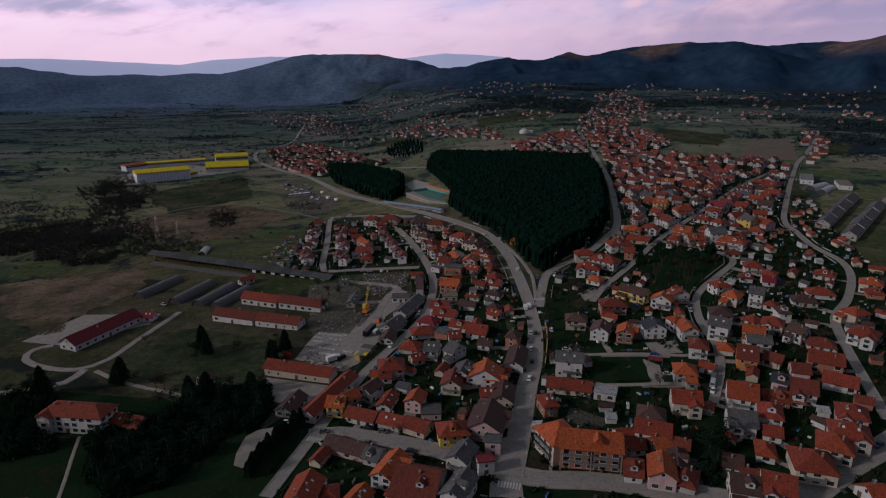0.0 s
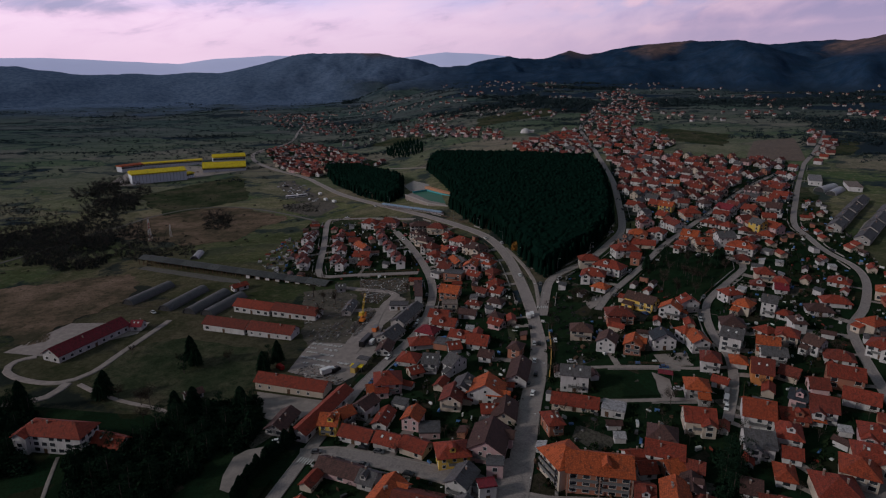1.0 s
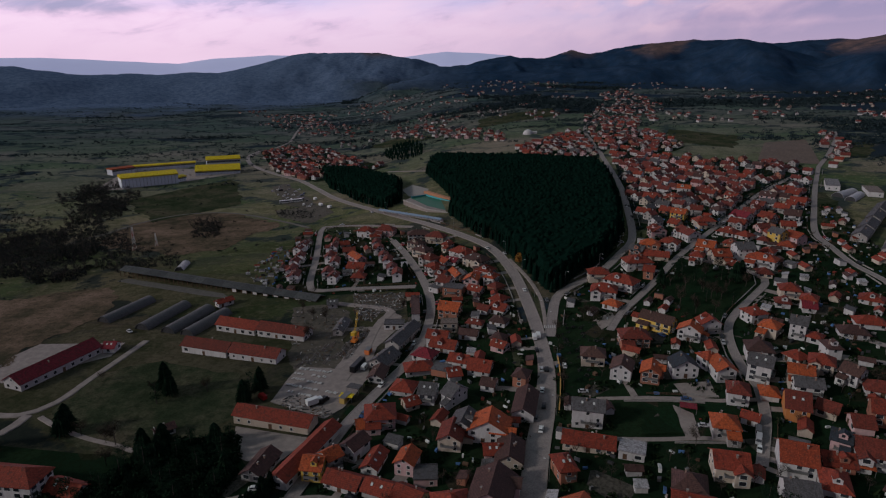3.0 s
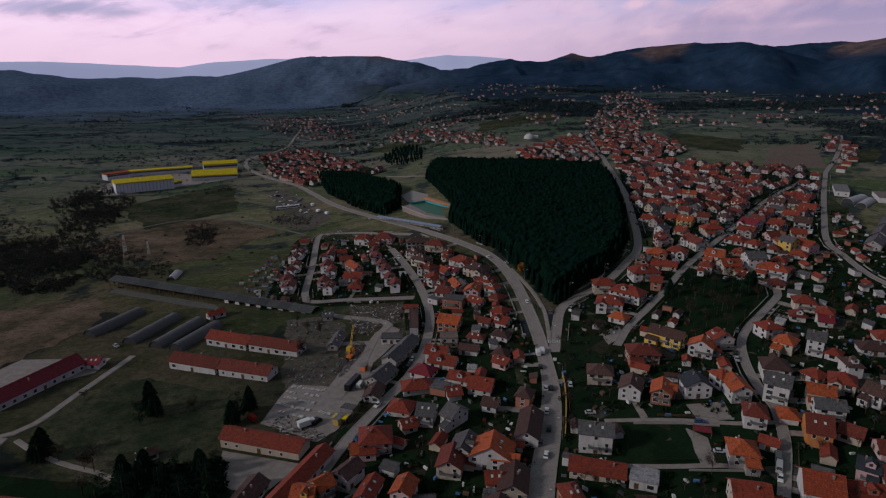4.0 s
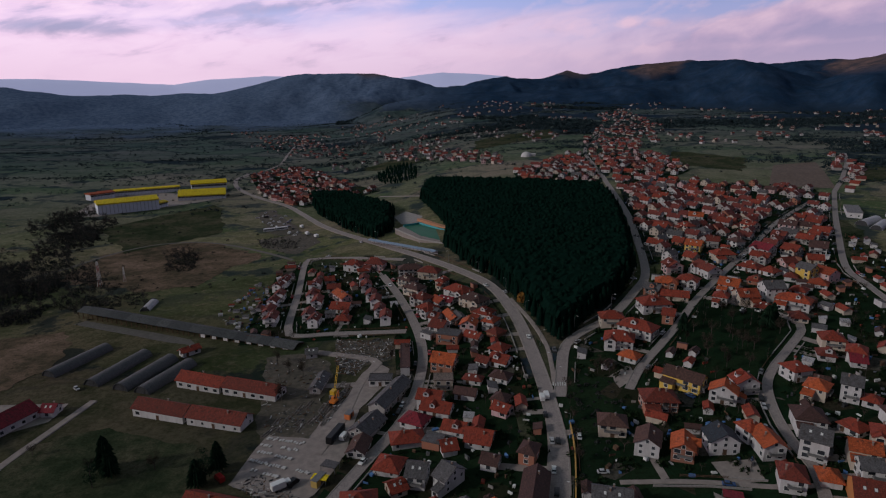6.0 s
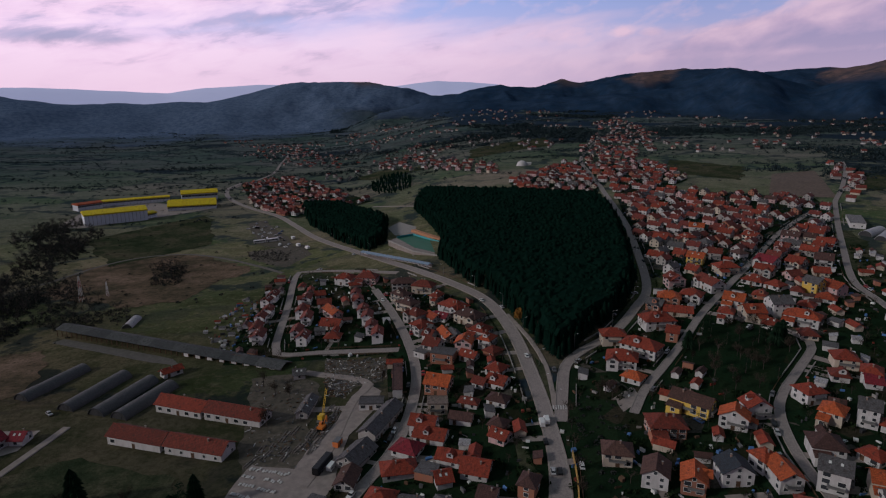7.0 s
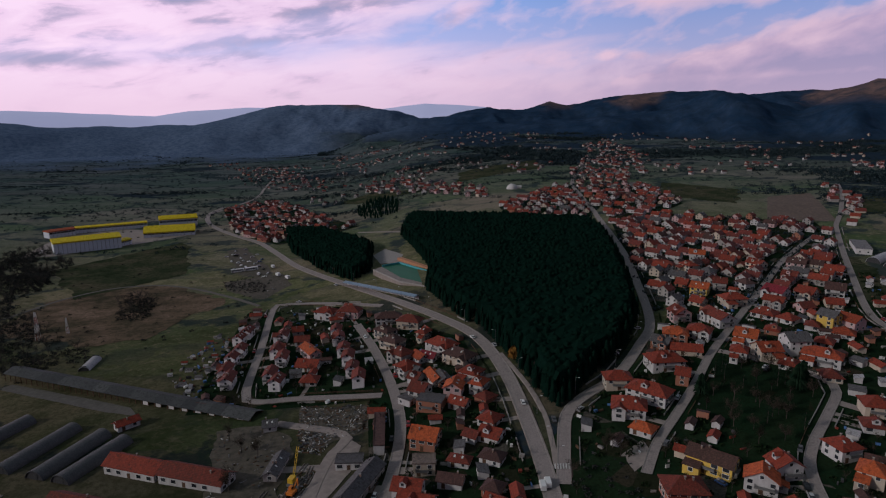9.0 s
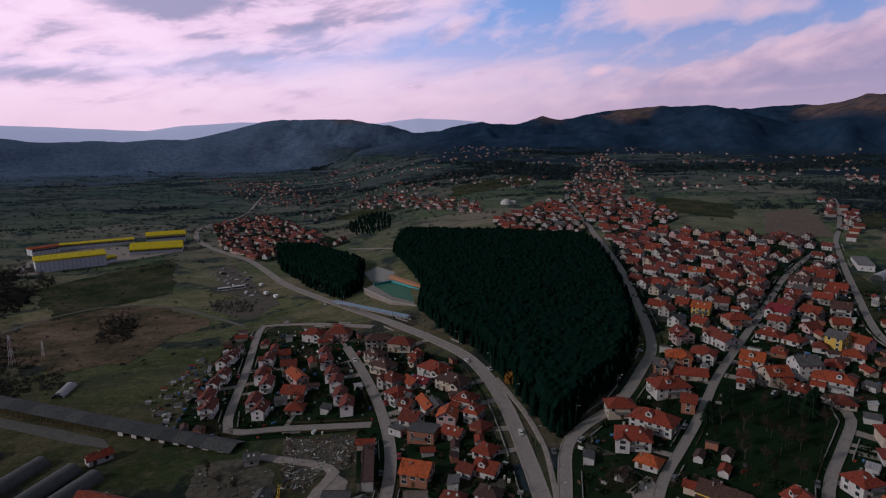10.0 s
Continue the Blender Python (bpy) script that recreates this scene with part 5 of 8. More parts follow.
def house(x, y, yaw, L, W, style, group, detail=2):
    """A house on the ground: style is storeys, roof form, roof colour, wall colour."""
    rng = house_rng
    st, form, roofc, wallc = style
    pick = random.Random(int(x * 31 + y * 17))
    if wallc == "w" and group not in ("camp", "east sheds"):
        wallc = pick.choice("wwwwwwwccgpb" if group != "white estate" else "e")
    if roofc == "r" and group != "camp":
        roofc = pick.choice("rrrrremmmod")
    L, W = max(L - 0.9, 4.5 if st == "0" else 5.5), W * (0.84 if W < 14 else 0.92)
    h = STOREYS[st] + rng.uniform(-0.15, 0.25)
    long_hall = L > 18 and st == "1"
    h += 0.9 * long_hall
    if form == "f":
        kind = "carport" if st == "0" else "flat_roofed_house"
    else:
        kind = "hall" if long_hall else "house"
    root = new(kind)
    root.matrix_world = pose(x, y, ground_z(x, y), 0, 0, yaw)
    tagged(root, f"{COATS[wallc]} {'long hall' if long_hall else 'house'} under a {LOOKS[roofc]} {FORMS[form]} roof", "carport" if kind == "carport" else "building", group)
    if kind == "carport":
        root["label"] = f"open carport with a {LOOKS[roofc]} sheet roof on posts"
        part("roof", Shape().box(-L / 2, -W / 2, h, L / 2, W / 2, h + 0.18).box(-L / 2, -W / 2, h + 0.18, L / 2, -W / 2 + 0.15, h + 0.3).done("roof", [ROOF[roofc]]), root)
        post = Shape().box(-0.08, -0.08, -0.6, 0.08, 0.08, h).done("post", [STEEL])
        for sx in (-1, 1):
            for sy in (-1, 1):
                part("post", post, root, at=pose(sx * (L / 2 - 0.2), sy * (W / 2 - 0.2), 0))
        return root
    wall_mat, roof_mat = WALL[wallc], ROOF[roofc]
    s = Shape()
    if form == "g":
        top = h + W / 2 * RISE - 0.26
        s.prism([(-W / 2, -2), (-W / 2, h - 0.2), (0, top), (W / 2, h - 0.2), (W / 2, -2)], -L / 2, L / 2)
        part("wall", s.done("wall", [wall_mat]), root)
        part("roof", gable_roof(L, W, h, roof_mat), root)
    elif form == "h":
        s.box(-L / 2, -W / 2, -2, L / 2, W / 2, h - 0.5)
        part("wall", s.done("wall", [wall_mat]), root)
        part("roof", hip_roof(L, W, h, roof_mat), root)
    else:
        part("wall", s.box(-L / 2, -W / 2, -2, L / 2, W / 2, h).done("wall", [wall_mat]), root)
        r = Shape().box(-L / 2 - 0.3, -W / 2 - 0.3, h, L / 2 + 0.3, W / 2 + 0.3, h + 0.2)
        for a in ((-L / 2 - 0.3, -W / 2 - 0.3, L / 2 + 0.3, -W / 2 - 0.1), (-L / 2 - 0.3, W / 2 + 0.1, L / 2 + 0.3, W / 2 + 0.3)):
            r.box(a[0], a[1], h + 0.2, a[2], a[3], h + 0.45)
        part("roof", r.done("roof", [roof_mat]), root)
    if form != "f":
        for _ in range(1 + (L > 11 and not long_hall)):
            cx, cy = rng.uniform(-L / 3, L / 3), rng.choice((-1, 1)) * W * rng.uniform(0.08, 0.22)
            part("cap", CAP, part("chimney", CHIMNEY, root, at=pose(cx, cy, h + (W / 2 - abs(cy)) * RISE)))
    if form != "f" and not long_hall and st != "0":
        # dormers, roof lights, and a lower wing where the plan has room
        if rng.random() < 0.2 and W > 7:
            dw, side = rng.uniform(1.8, 2.8), -1 if math.cos(radians(yaw)) > 0 else 1
            dy = W * 0.24
            dz = h + (W / 2 - dy) * RISE - 0.3
            d = Shape().prism([(-dw / 2, -0.9), (-dw / 2, 1.2), (0, 1.2 + dw * 0.33), (dw / 2, 1.2), (dw / 2, -0.9)], -1.6, 1.3, 1)
            e2 = dw / 2 + 0.25
            d.prism([(-e2, 1.1), (0, 1.35 + dw * 0.33), (e2, 1.1), (e2, 0.98), (0, 1.2 + dw * 0.33), (-e2, 0.98)], -1.6, 1.6, 0)
            d.box(1.3, -0.5, 0.1, 1.36, 0.5, 1.1, 2)
            part("dormer", d.done("dormer", [roof_mat, wall_mat, GLASS]), root, "gabled roof dormer", at=pose(rng.uniform(-0.15, 0.15) * L, side * dy, dz, 0, 0, 90 * side))
        elif rng.random() < 0.2:
            pitch_deg = math.degrees(math.atan(RISE))
            for u in (-0.2, 0.18):
                part("roof_light", ROOFLIGHT, root, at=pose(u * L, -W * 0.22, h + (W * 0.28) * RISE + 0.06, pitch_deg, 0, 0))
        if rng.random() < 0.32 and floors_of(st) >= 2 and L > 8:
            side = -1 if math.cos(radians(yaw)) > 0 else 1
            ww, out_y = min(L * 0.45, 5.2), W / 2 + rng.uniform(1.0, 2.2)
            at = pose(rng.choice((-1, 1)) * (L / 2 - ww / 2 - 0.2), 0, 0, 0, 0, 90 * side)
            hw = h - 0.25
            part("wing_wall", Shape().prism([(-ww / 2, -2), (-ww / 2, hw - 0.2), (0, hw + ww / 2 * RISE - 0.26), (ww / 2, hw - 0.2), (ww / 2, -2)], 0.5, out_y).done("wing_wall", [wall_mat]), root, at=at)
            e3, dr, tp = ww / 2 + 0.6, 0.6 * RISE, hw + ww / 2 * RISE
            part("wing_roof", Shape().prism([(-e3, hw - dr), (0, tp), (e3, hw - dr), (e3, hw - dr - 0.22), (0, tp - 0.22), (-e3, hw - dr - 0.22)], 0.3, out_y + 0.7).done("wing_roof", [roof_mat]), root, at=at)
            for zf in (0.9, 3.25)[:floors_of(st)]:
                part("window", WINDOWS[1], root, at=at @ pose(out_y, 0, zf, 0, 0, -90))
        elif rng.random() < 0.3 and floors_of(st) >= 2:
            side = -1 if math.cos(radians(yaw)) > 0 else 1
            ww, wd, wh = min(L * 0.5, 5.5), rng.uniform(2.5, 4.0), 2.7
            ux = rng.choice((-1, 1)) * (L / 2 - ww / 2)
            y0w, y1w = sorted((side * W / 2, side * (W / 2 + wd)))
            part("annexe_wall", Shape().box(ux - ww / 2, y0w, -2, ux + ww / 2, y1w, wh).done("annexe_wall", [wall_mat]), root)
            hi_y, lo_y = side * W / 2, side * (W / 2 + wd + 0.4)
            part("annexe_roof", Shape().prism([(hi_y, wh + 1.1), (lo_y, wh), (lo_y, wh + 0.2), (hi_y, wh + 1.3)], ux - ww / 2 - 0.3, ux + ww / 2 + 0.3).done("annexe_roof", [roof_mat]), root)
            part("window", WINDOWS[0], root, at=pose(0, 0, 0, 0, 0, 0 if side > 0 else 180) @ pose(ux * side, W / 2 + wd, 0.9))
    if detail < 1:
        return root
    floors = max(1, int(st))
    win = rng.choice(WINDOWS)
    for side in (-1, 1):
        # long sides and short sides that look towards the viewer's part of town
        for along, half, off in ((L, L / 2, W / 2), (W, W / 2, L / 2)):
            is_end = off == L / 2 and along == W
            turn = (0 if side > 0 else 180) if not is_end else (-90 if side > 0 else 90)
            facing = math.sin(radians(yaw + turn + 90))
            if facing > 0.3:
                continue
            n = max(1, int(along / (3.2 if not long_hall else 4.4)))
            for fl in range(floors):
                z = 0.9 + 2.35 * fl
                for i in range(n):
                    u = (i + 0.5) / n * along - along / 2
                    if rng.random() < 0.2:
                        continue
                    me = win
                    zz = z
                    if fl == 0 and i == n // 2 and is_end is (L < W):
                        m = pose(0, 0, 0, 0, 0, turn) @ pose(u, off, 0.0)
                        part("door", DOOR, root, at=m)
                        continue
                    part("window", me, root, at=pose(0, 0, 0, 0, 0, turn) @ pose(u, off, zz))
            if is_end and form == "g" and st != "0":
                part("window", WINDOWS[2], root, "attic window", at=pose(0, 0, 0, 0, 0, turn) @ pose(0, off, h + 0.1))
            if floors >= 2 and facing < -0.5 and rng.random() < 0.75:
                w = min(along * 0.6, 6)
                balcony(w, root, pose(0, 0, 0, 0, 0, turn) @ pose(rng.uniform(-0.1, 0.1) * along, off, 2.5))
    return root


# ---- roads ----
def smooth_line(pts, step):
    p = np.array(pts, float)
    p = np.vstack([2 * p[0] - p[1], p, 2 * p[-1] - p[-2]])
    outp = []
    for i in range(1, len(p) - 2):
        n = max(2, int(np.hypot(*(p[i + 1] - p[i])) / step))
        for k in range(n):
            u = k / n
            outp.append(0.5 * (2 * p[i] + (p[i + 1] - p[i - 1]) * u + (2 * p[i - 1] - 5 * p[i] + 4 * p[i + 1] - p[i + 2]) * u * u + (3 * p[i] - p[i - 1] - 3 * p[i + 1] + p[i + 2]) * u ** 3))
    outp.append(p[-2])
    return np.array(outp)


def sides(c):
    d = np.gradient(c, axis=0)
    d /= np.hypot(d[:, 0], d[:, 1])[:, None]
    return np.stack([-d[:, 1], d[:, 0]], 1)


def strip(name, c, offsets, lifts, mats, slots):
    """A ribbon along the line c with the given cross-section, laid on the land."""
    n = sides(c)
    rows_v = []
    for o, z in zip(offsets, lifts):
        q = c + n * np.reshape(o, (-1, 1))
        rows_v.append(np.column_stack([q, land(q[:, 0], q[:, 1]) + z]))
    V = np.stack(rows_v, 1)
    m, k = V.shape[:2]
    f, s = [], []
    for i in range(m - 1):
        for j in range(k - 1):
            f.append((i * k + j, (i + 1) * k + j, (i + 1) * k + j + 1, i * k + j + 1))
            s.append(slots[j])
    me = mesh(name, V.reshape(-1, 3), f, mats, s)
    return me


def road(name, width, pts, lift, mat=None, kerb=True, verge=0.5):
    c = smooth_line(pts, 5.0)
    w = np.full(len(c), width * (0.46 if width >= 6.5 else 0.39))
    if name == "main_road":
        # a street with lanes for parking in the town, a narrower road beyond the last houses
        w = np.interp(c[:, 1], [255, 300], [3.7, 2.55])
    if kerb:
        off = [w + verge + 0.05, w + verge, w + 0.15, w, w - 0.01, w / 3, -w / 3, -w + 0.01, -w, -w - 0.15, -w - verge, -w - verge - 0.05]
        lif = [-0.5, 0.14, 0.14, 0.14, 0, 0.02, 0.02, 0, 0.14, 0.14, 0.14, -0.5]
        slots = [1, 1, 2, 2, 0, 0, 0, 2, 2, 1, 1]
    else:
        off, lif, slots = [w + 0.4, w, w / 3, -w / 3, -w, -w - 0.4], [-0.5, 0, 0.03, 0.03, 0, -0.5], [0] * 5
    me = strip("road", c, off, [lift + z for z in lif], [mat or ASPHALT, GRAVEL, CONCRETE], slots)
    ob = new("road", me)
    return tagged(ob, "grey worn asphalt street with pale verges" if kerb else "narrow pale gravel lane", "road", kind="structure"), c


def ragged(pts, amp):
    """The outline with an uneven, natural edge."""
    res = []
    for (x0, y0), (x1, y1) in zip(pts, pts[1:] + pts[:1]):
        L = math.hypot(x1 - x0, y1 - y0)
        n = max(1, int(L / max(2.5, L / 24)))
        for k in range(n):
            x, y = x0 + (x1 - x0) * k / n, y0 + (y1 - y0) * k / n
            g = sum(noise.noise(Vector((x / s, y / s, 1.7))) * w for s, w in ((26, 1.0), (7, 0.6)))
            res.append((x - (y1 - y0) / L * g * amp, y + (x1 - x0) / L * g * amp))
    return res


def patch(name, pts, mat, lift, label, category, kind="structure", rough=0.0):
    """An area that follows the land, filled by fine strips."""
    pts = ragged(pts, rough) if rough else pts
    p = np.array(pts, float)
    lo, hi = p.min(0), p.max(0)
    step = max(2.0, (hi - lo).max() / 40)
    bm = bmesh.new()
    vs = [bm.verts.new((a, b, 0)) for a, b in pts]
    f = bm.faces.new(vs)
    for ax in (0, 1):
        for v in np.arange(lo[ax] + step, hi[ax], step):
            no = Vector((1, 0, 0)) if ax == 0 else Vector((0, 1, 0))
            bmesh.ops.bisect_plane(bm, geom=bm.verts[:] + bm.edges[:] + bm.faces[:], plane_co=no * float(v), plane_no=no)
    bmesh.ops.recalc_face_normals(bm, faces=bm.faces)
    if sum(f.normal.z for f in bm.faces) < 0:
        bmesh.ops.reverse_faces(bm, faces=bm.faces)
    for v in bm.verts:
        v.co.z = ground_z(v.co.x, v.co.y) + lift
    me = bpy.data.meshes.new(name)
    bm.to_mesh(me)
    bm.free()
    me.materials.append(mat)
    return tagged(new(name, me), label, category, kind=kind)


GRAVEL_LANES = ("link_path", "garden_lane", "lower_lane", "park_path", "park_lane", "camp_drive", "camp_road", "valley_track", "church_lane", "yard_road")
VERGE = {"main_road": 0.7, "forest_road": 0.5, "oblique_street": 0.3, "loop_street": 0.3, "river_street": 0.35, "estate_loop": 0.35, "market_street": 1.2, "south_street": 1.2, "east_street": 1.0}
LINES = {}
for i, (key, (width, pts)) in enumerate(ROADS.items()):
    lane = key in GRAVEL_LANES
    ob, LINES[key] = road(key, width, pts, 0.26 + 0.012 * (i % 9) + (0.05 if not lane else 0), (TRACK if key == "valley_track" else GRAVEL) if lane else ASPHALT, not lane, VERGE.get(key, 0.5))

# ---- houses of each street ----
for group, rows in STREETS.items():
    for x, y, yaw, L, W, style in rows:
        house(x, y, yaw, L, W, style, group)



# ---- corner apartment block ----
def apartment_block(x, y, yaw, L, W, h):
    """A three-storey block along the street with a canted wing round the corner."""
    root = tagged(new("apartment_block"), "brown and cream apartment block with balconies under orange tiled roofs", "building", "south row")
    root.matrix_world = pose(x, y, ground_z(x, y), 0, 0, yaw)
    part("wall", Shape().box(-L / 2, -W / 2, -2, L / 2, W / 2, h - 0.3).done("wall", [WALL["b"]]), root)
    part("roof", gable_roof(L, W, h, ROOF["o"], 0.9), root)
    canted = pose(-L / 2 - 0.5, 2.0, 0, 0, 0, -58)
    part("corner_wall", Shape().prism([(-5.5, -2), (-5.5, h - 0.4), (5.5, h - 0.4), (5.5, -2)], -6.5, 5.5).done("corner_wall", [WALL["c"]]), root, "cream rendered corner wing", at=canted)
    part("corner_roof", hip_roof(12.2, 11.2, h + 0.25, ROOF["o"], 0.9), root, at=canted @ pose(-0.5, 0, 0))
    part("dormer", Shape().prism([(-1.6, 0), (0, 1.7), (1.6, 0)], -3.4, 1.0).done("dormer", [ROOF["o"]]), root, at=pose(L * 0.1, -W * 0.18, h + W * 0.3 * RISE, 0, 0, 90))
    for cx in (-L * 0.22, L * 0.28):
        part("cap", CAP, part("chimney", CHIMNEY, root, at=pose(cx, 1.2, h + (W / 2 - 1.2) * RISE)))
    bays, storey = 5, (h - 0.6) / 3
    for fl in range(3):
        for k in range(bays):
            u = (k + 0.5) / bays * L - L / 2
            part("window", WINDOWS[1], root, at=pose(0, 0, 0, 0, 0, 180) @ pose(-u, W / 2, 0.5 + storey * fl))
        for k in range(3):
            part("window", WINDOWS[0], root, at=canted @ pose(0, 0, 0, 0, 0, 180) @ pose(-3.6 + 3.6 * k, 5.5, 0.5 + storey * fl))
        if fl:
            for u in (-L * 0.24, L * 0.24):
                balcony(L * 0.42, root, pose(0, 0, 0, 0, 0, 180) @ pose(-u, W / 2, storey * fl + 0.1))
            balcony(10, root, canted @ pose(0, 0, 0, 0, 0, 180) @ pose(0.5, 5.5, storey * fl + 0.1))
    for u in (-L / 2 + 0.2, 0.0, L / 2 - 0.2):
        part("pillar", Shape().box(u - 0.2, -W / 2 - 1.35, -1.5, u + 0.2, -W / 2 - 1.0, h - 0.9).done("pillar", [STONE]), root, "brown brick pillar between balconies")
    return root


apartment_block(55.0, 182.0, -11, 20.5, 11.5, 8.4)

# ---- filled quarters further off ----
def inside(x, y, poly):
    hit, n = False, len(poly)
    for i in range(n):
        (x1, y1), (x2, y2) = poly[i], poly[(i + 1) % n]
        if (y1 > y) != (y2 > y) and x < (x2 - x1) * (y - y1) / (y2 - y1) + x1:
            hit = not hit
    return hit


ALL_ROADS = np.vstack(list(LINES.values()))
TAKEN = [(r[0], r[1]) for rows in STREETS.values() for r in rows]


def free(x, y, gap, road_gap=8.0):
    if np.min(np.hypot(ALL_ROADS[:, 0] - x, ALL_ROADS[:, 1] - y)) < road_gap:
        return False
    return all((x - a) ** 2 + (y - b) ** 2 > gap * gap for a, b in TAKEN)


QUARTERS = {"town_right": (-48, 12.5, 20), "town_up": (-30, 13, 22), "town_gap": (-38, 12.5, 19), "town_far": (-35, 12, 21)}
fill_rng = random.Random(5)
FAR_HOMES = []
for key, (turn, gx_step, gy_step) in QUARTERS.items():
    poly = AREAS[key]
    cx, cy = np.mean(poly, axis=0)
    ca, sa = math.cos(radians(turn)), math.sin(radians(turn))
    for i in range(-26, 27):
        for j in range(-30, 31):
            u, v = i * gx_step + fill_rng.uniform(-3, 3), j * gy_step * 0.62 + fill_rng.uniform(-3, 3)
            x, y = cx + u * ca - v * sa, cy + u * sa + v * ca
            if not inside(x, y, poly) or not free(x, y, 10.2, 6.5) or fill_rng.random() < (0.34 if key == "town_far" else 0.26 if key == "town_gap" else 0.14):
                continue
            TAKEN.append((x, y))
            style = fill_rng.choice("11122") + "g" + fill_rng.choice("rrrrrrrooodG") + fill_rng.choice("wwwcggpb")
            FAR_HOMES.append((x, y, turn + fill_rng.choice((0, 90)) + fill_rng.uniform(-6, 6), fill_rng.uniform(9, 13), fill_rng.uniform(8.5, 11), style))


# ---- far villages: too small to tell apart ----
def scatter_points(poly, n, gap, rng, road_gap=0.0, tries=25):
    """Up to n points inside the outline, no two nearer than gap."""
    p = np.array(poly)
    lo, hi = p.min(0), p.max(0)
    got, cells = [], {}
    for _ in range(n * tries):
        if len(got) >= n:
            break
        x, y = rng.uniform(lo[0], hi[0]), rng.uniform(lo[1], hi[1])
        k = (int(x // gap), int(y // gap))
        if any((x - a) ** 2 + (y - b) ** 2 < gap * gap for i in (-1, 0, 1) for j in (-1, 0, 1) for a, b in cells.get((k[0] + i, k[1] + j), ())):
            continue
        if inside(x, y, poly):
            if road_gap and np.min(np.hypot(ALL_ROADS[:, 0] - x, ALL_ROADS[:, 1] - y)) < road_gap:
                continue
            got.append((x, y))
            cells.setdefault(k, []).append((x, y))
    return got


def small_house(x, y, yaw, L, W, h, z, wall, roof):
    """Walls with windows and a gabled roof with a chimney, as two shapes in place."""
    k = min(0.9, max(0.62, 0.95 - (math.hypot(x, y) - 520) / 2800))
    L, W, h = (L - 0.6) * k, W * 0.84 * k, h * k
    m, rise, e = pose(x, y, z, 0, 0, yaw), W * 0.36, W / 2 + 0.5
    w = Shape().prism([(-W / 2, -3), (-W / 2, h), (0, h + rise), (W / 2, h), (W / 2, -3)], -L / 2, L / 2, wall)
    for zf in (0.9, 3.3)[:1 + (h > 3.6)]:
        for u in (-0.26, 0.26):
            w.box(u * L - 0.6, -W / 2 - 0.06, zf, u * L + 0.6, -W / 2 + 0.1, zf + 1.2, 6)
            w.box(-L / 2 - 0.06, u * W - 0.5, zf, -L / 2 + 0.1, u * W + 0.5, zf + 1.2, 6)
            w.box(L / 2 - 0.1, u * W - 0.5, zf, L / 2 + 0.06, u * W + 0.5, zf + 1.2, 6)
    r = Shape().prism([(-e, h - 0.35), (0, h + rise + 0.1), (e, h - 0.35), (e, h - 0.55), (0, h + rise - 0.1), (-e, h - 0.55)], -L / 2 - 0.5, L / 2 + 0.5, roof)
    r.box(L * 0.2 - 0.3, -0.9, h + rise - 1.0, L * 0.2 + 0.3, -0.3, h + rise + 0.7, 1)
    for q in (w, r):
        q.v = [tuple(m @ Vector(v)) for v in q.v]
    return w, r


far_rng = random.Random(11)
VILLAGE_MATS = [WALL["w"], WALL["g"], ROOF["v"], ROOF["r"], ROOF["d"], ROOF["G"], GLASS, WALL["c"], WALL["p"], WALL["b"]]
VILLAGES = {"village_a": (90, 15), "village_b": (42, 14), "village_c": (36, 24), "village_d": (85, 15), "village_e": (70, 13), "village_g": (12, 40), "village_h": (14, 14), "village_i": (22, 14), "town_ridge": (50, 15), "town_hill": (75, 14), "town_edge": (18, 13)}
for key, (n, apart) in VILLAGES.items():
    for x, y in scatter_points(AREAS[key], n, apart, far_rng):
        if free(x, y, 9, 5):
            TAKEN.append((x, y))
            style = far_rng.choice("1222") + "g" + far_rng.choice("rrrrrodG") + far_rng.choice("wgcgp")
            FAR_HOMES.append((x, y, far_rng.uniform(0, 180), far_rng.uniform(9, 13), far_rng.uniform(8, 11), style))
for _ in range(120):
    az, d = radians(far_rng.choice((far_rng.uniform(-14, 18), far_rng.uniform(-16, 4), far_rng.uniform(18, 36)))), far_rng.uniform(1150, 2300)
    x, y = d * math.sin(az), d * math.cos(az)
    for _ in range(far_rng.choice((1, 2, 4, 7))):
        FAR_HOMES.append((x + far_rng.gauss(0, 28), y + far_rng.gauss(0, 28), far_rng.uniform(0, 180), far_rng.uniform(9, 12), far_rng.uniform(7, 9), "2g" + far_rng.choice("rrrdd") + far_rng.choice("wgcg")))
homes = Shape()
fz = terrain(np.array([h[0] for h in FAR_HOMES]), np.array([h[1] for h in FAR_HOMES]))
singles = 0
for (x, y, yaw, L, W, style), z in zip(FAR_HOMES, fz):
    if z > 88:
        continue
    w, r = small_house(x, y, yaw, L, W, {"1": 3.0, "2": 4.9}[style[0]], float(z), {"w": 0, "c": 7, "p": 8, "b": 9}.get(style[3], 1), {"r": 2, "o": 3, "d": 4, "G": 5}[style[2]])
    if math.hypot(x - 230, y - 560) < 175 and singles < 150:
        singles += 1
        root = new("house", w.done("house", VILLAGE_MATS))
        tagged(root, f"small {COATS[style[3]]} town house under a {LOOKS[style[2]]} gabled roof", "building", "upper town houses")
        part("roof", r.done("roof", VILLAGE_MATS), root)
        continue
    for q in (w, r):
        homes.add(q.v, q.f)
        homes.s[-len(q.s):] = q.s
me = mesh("distant_houses", homes.v, homes.f, VILLAGE_MATS, homes.s)
tagged(new("distant_houses", me), "distant red roofed white village houses on the slopes", "houses", kind="stuff")


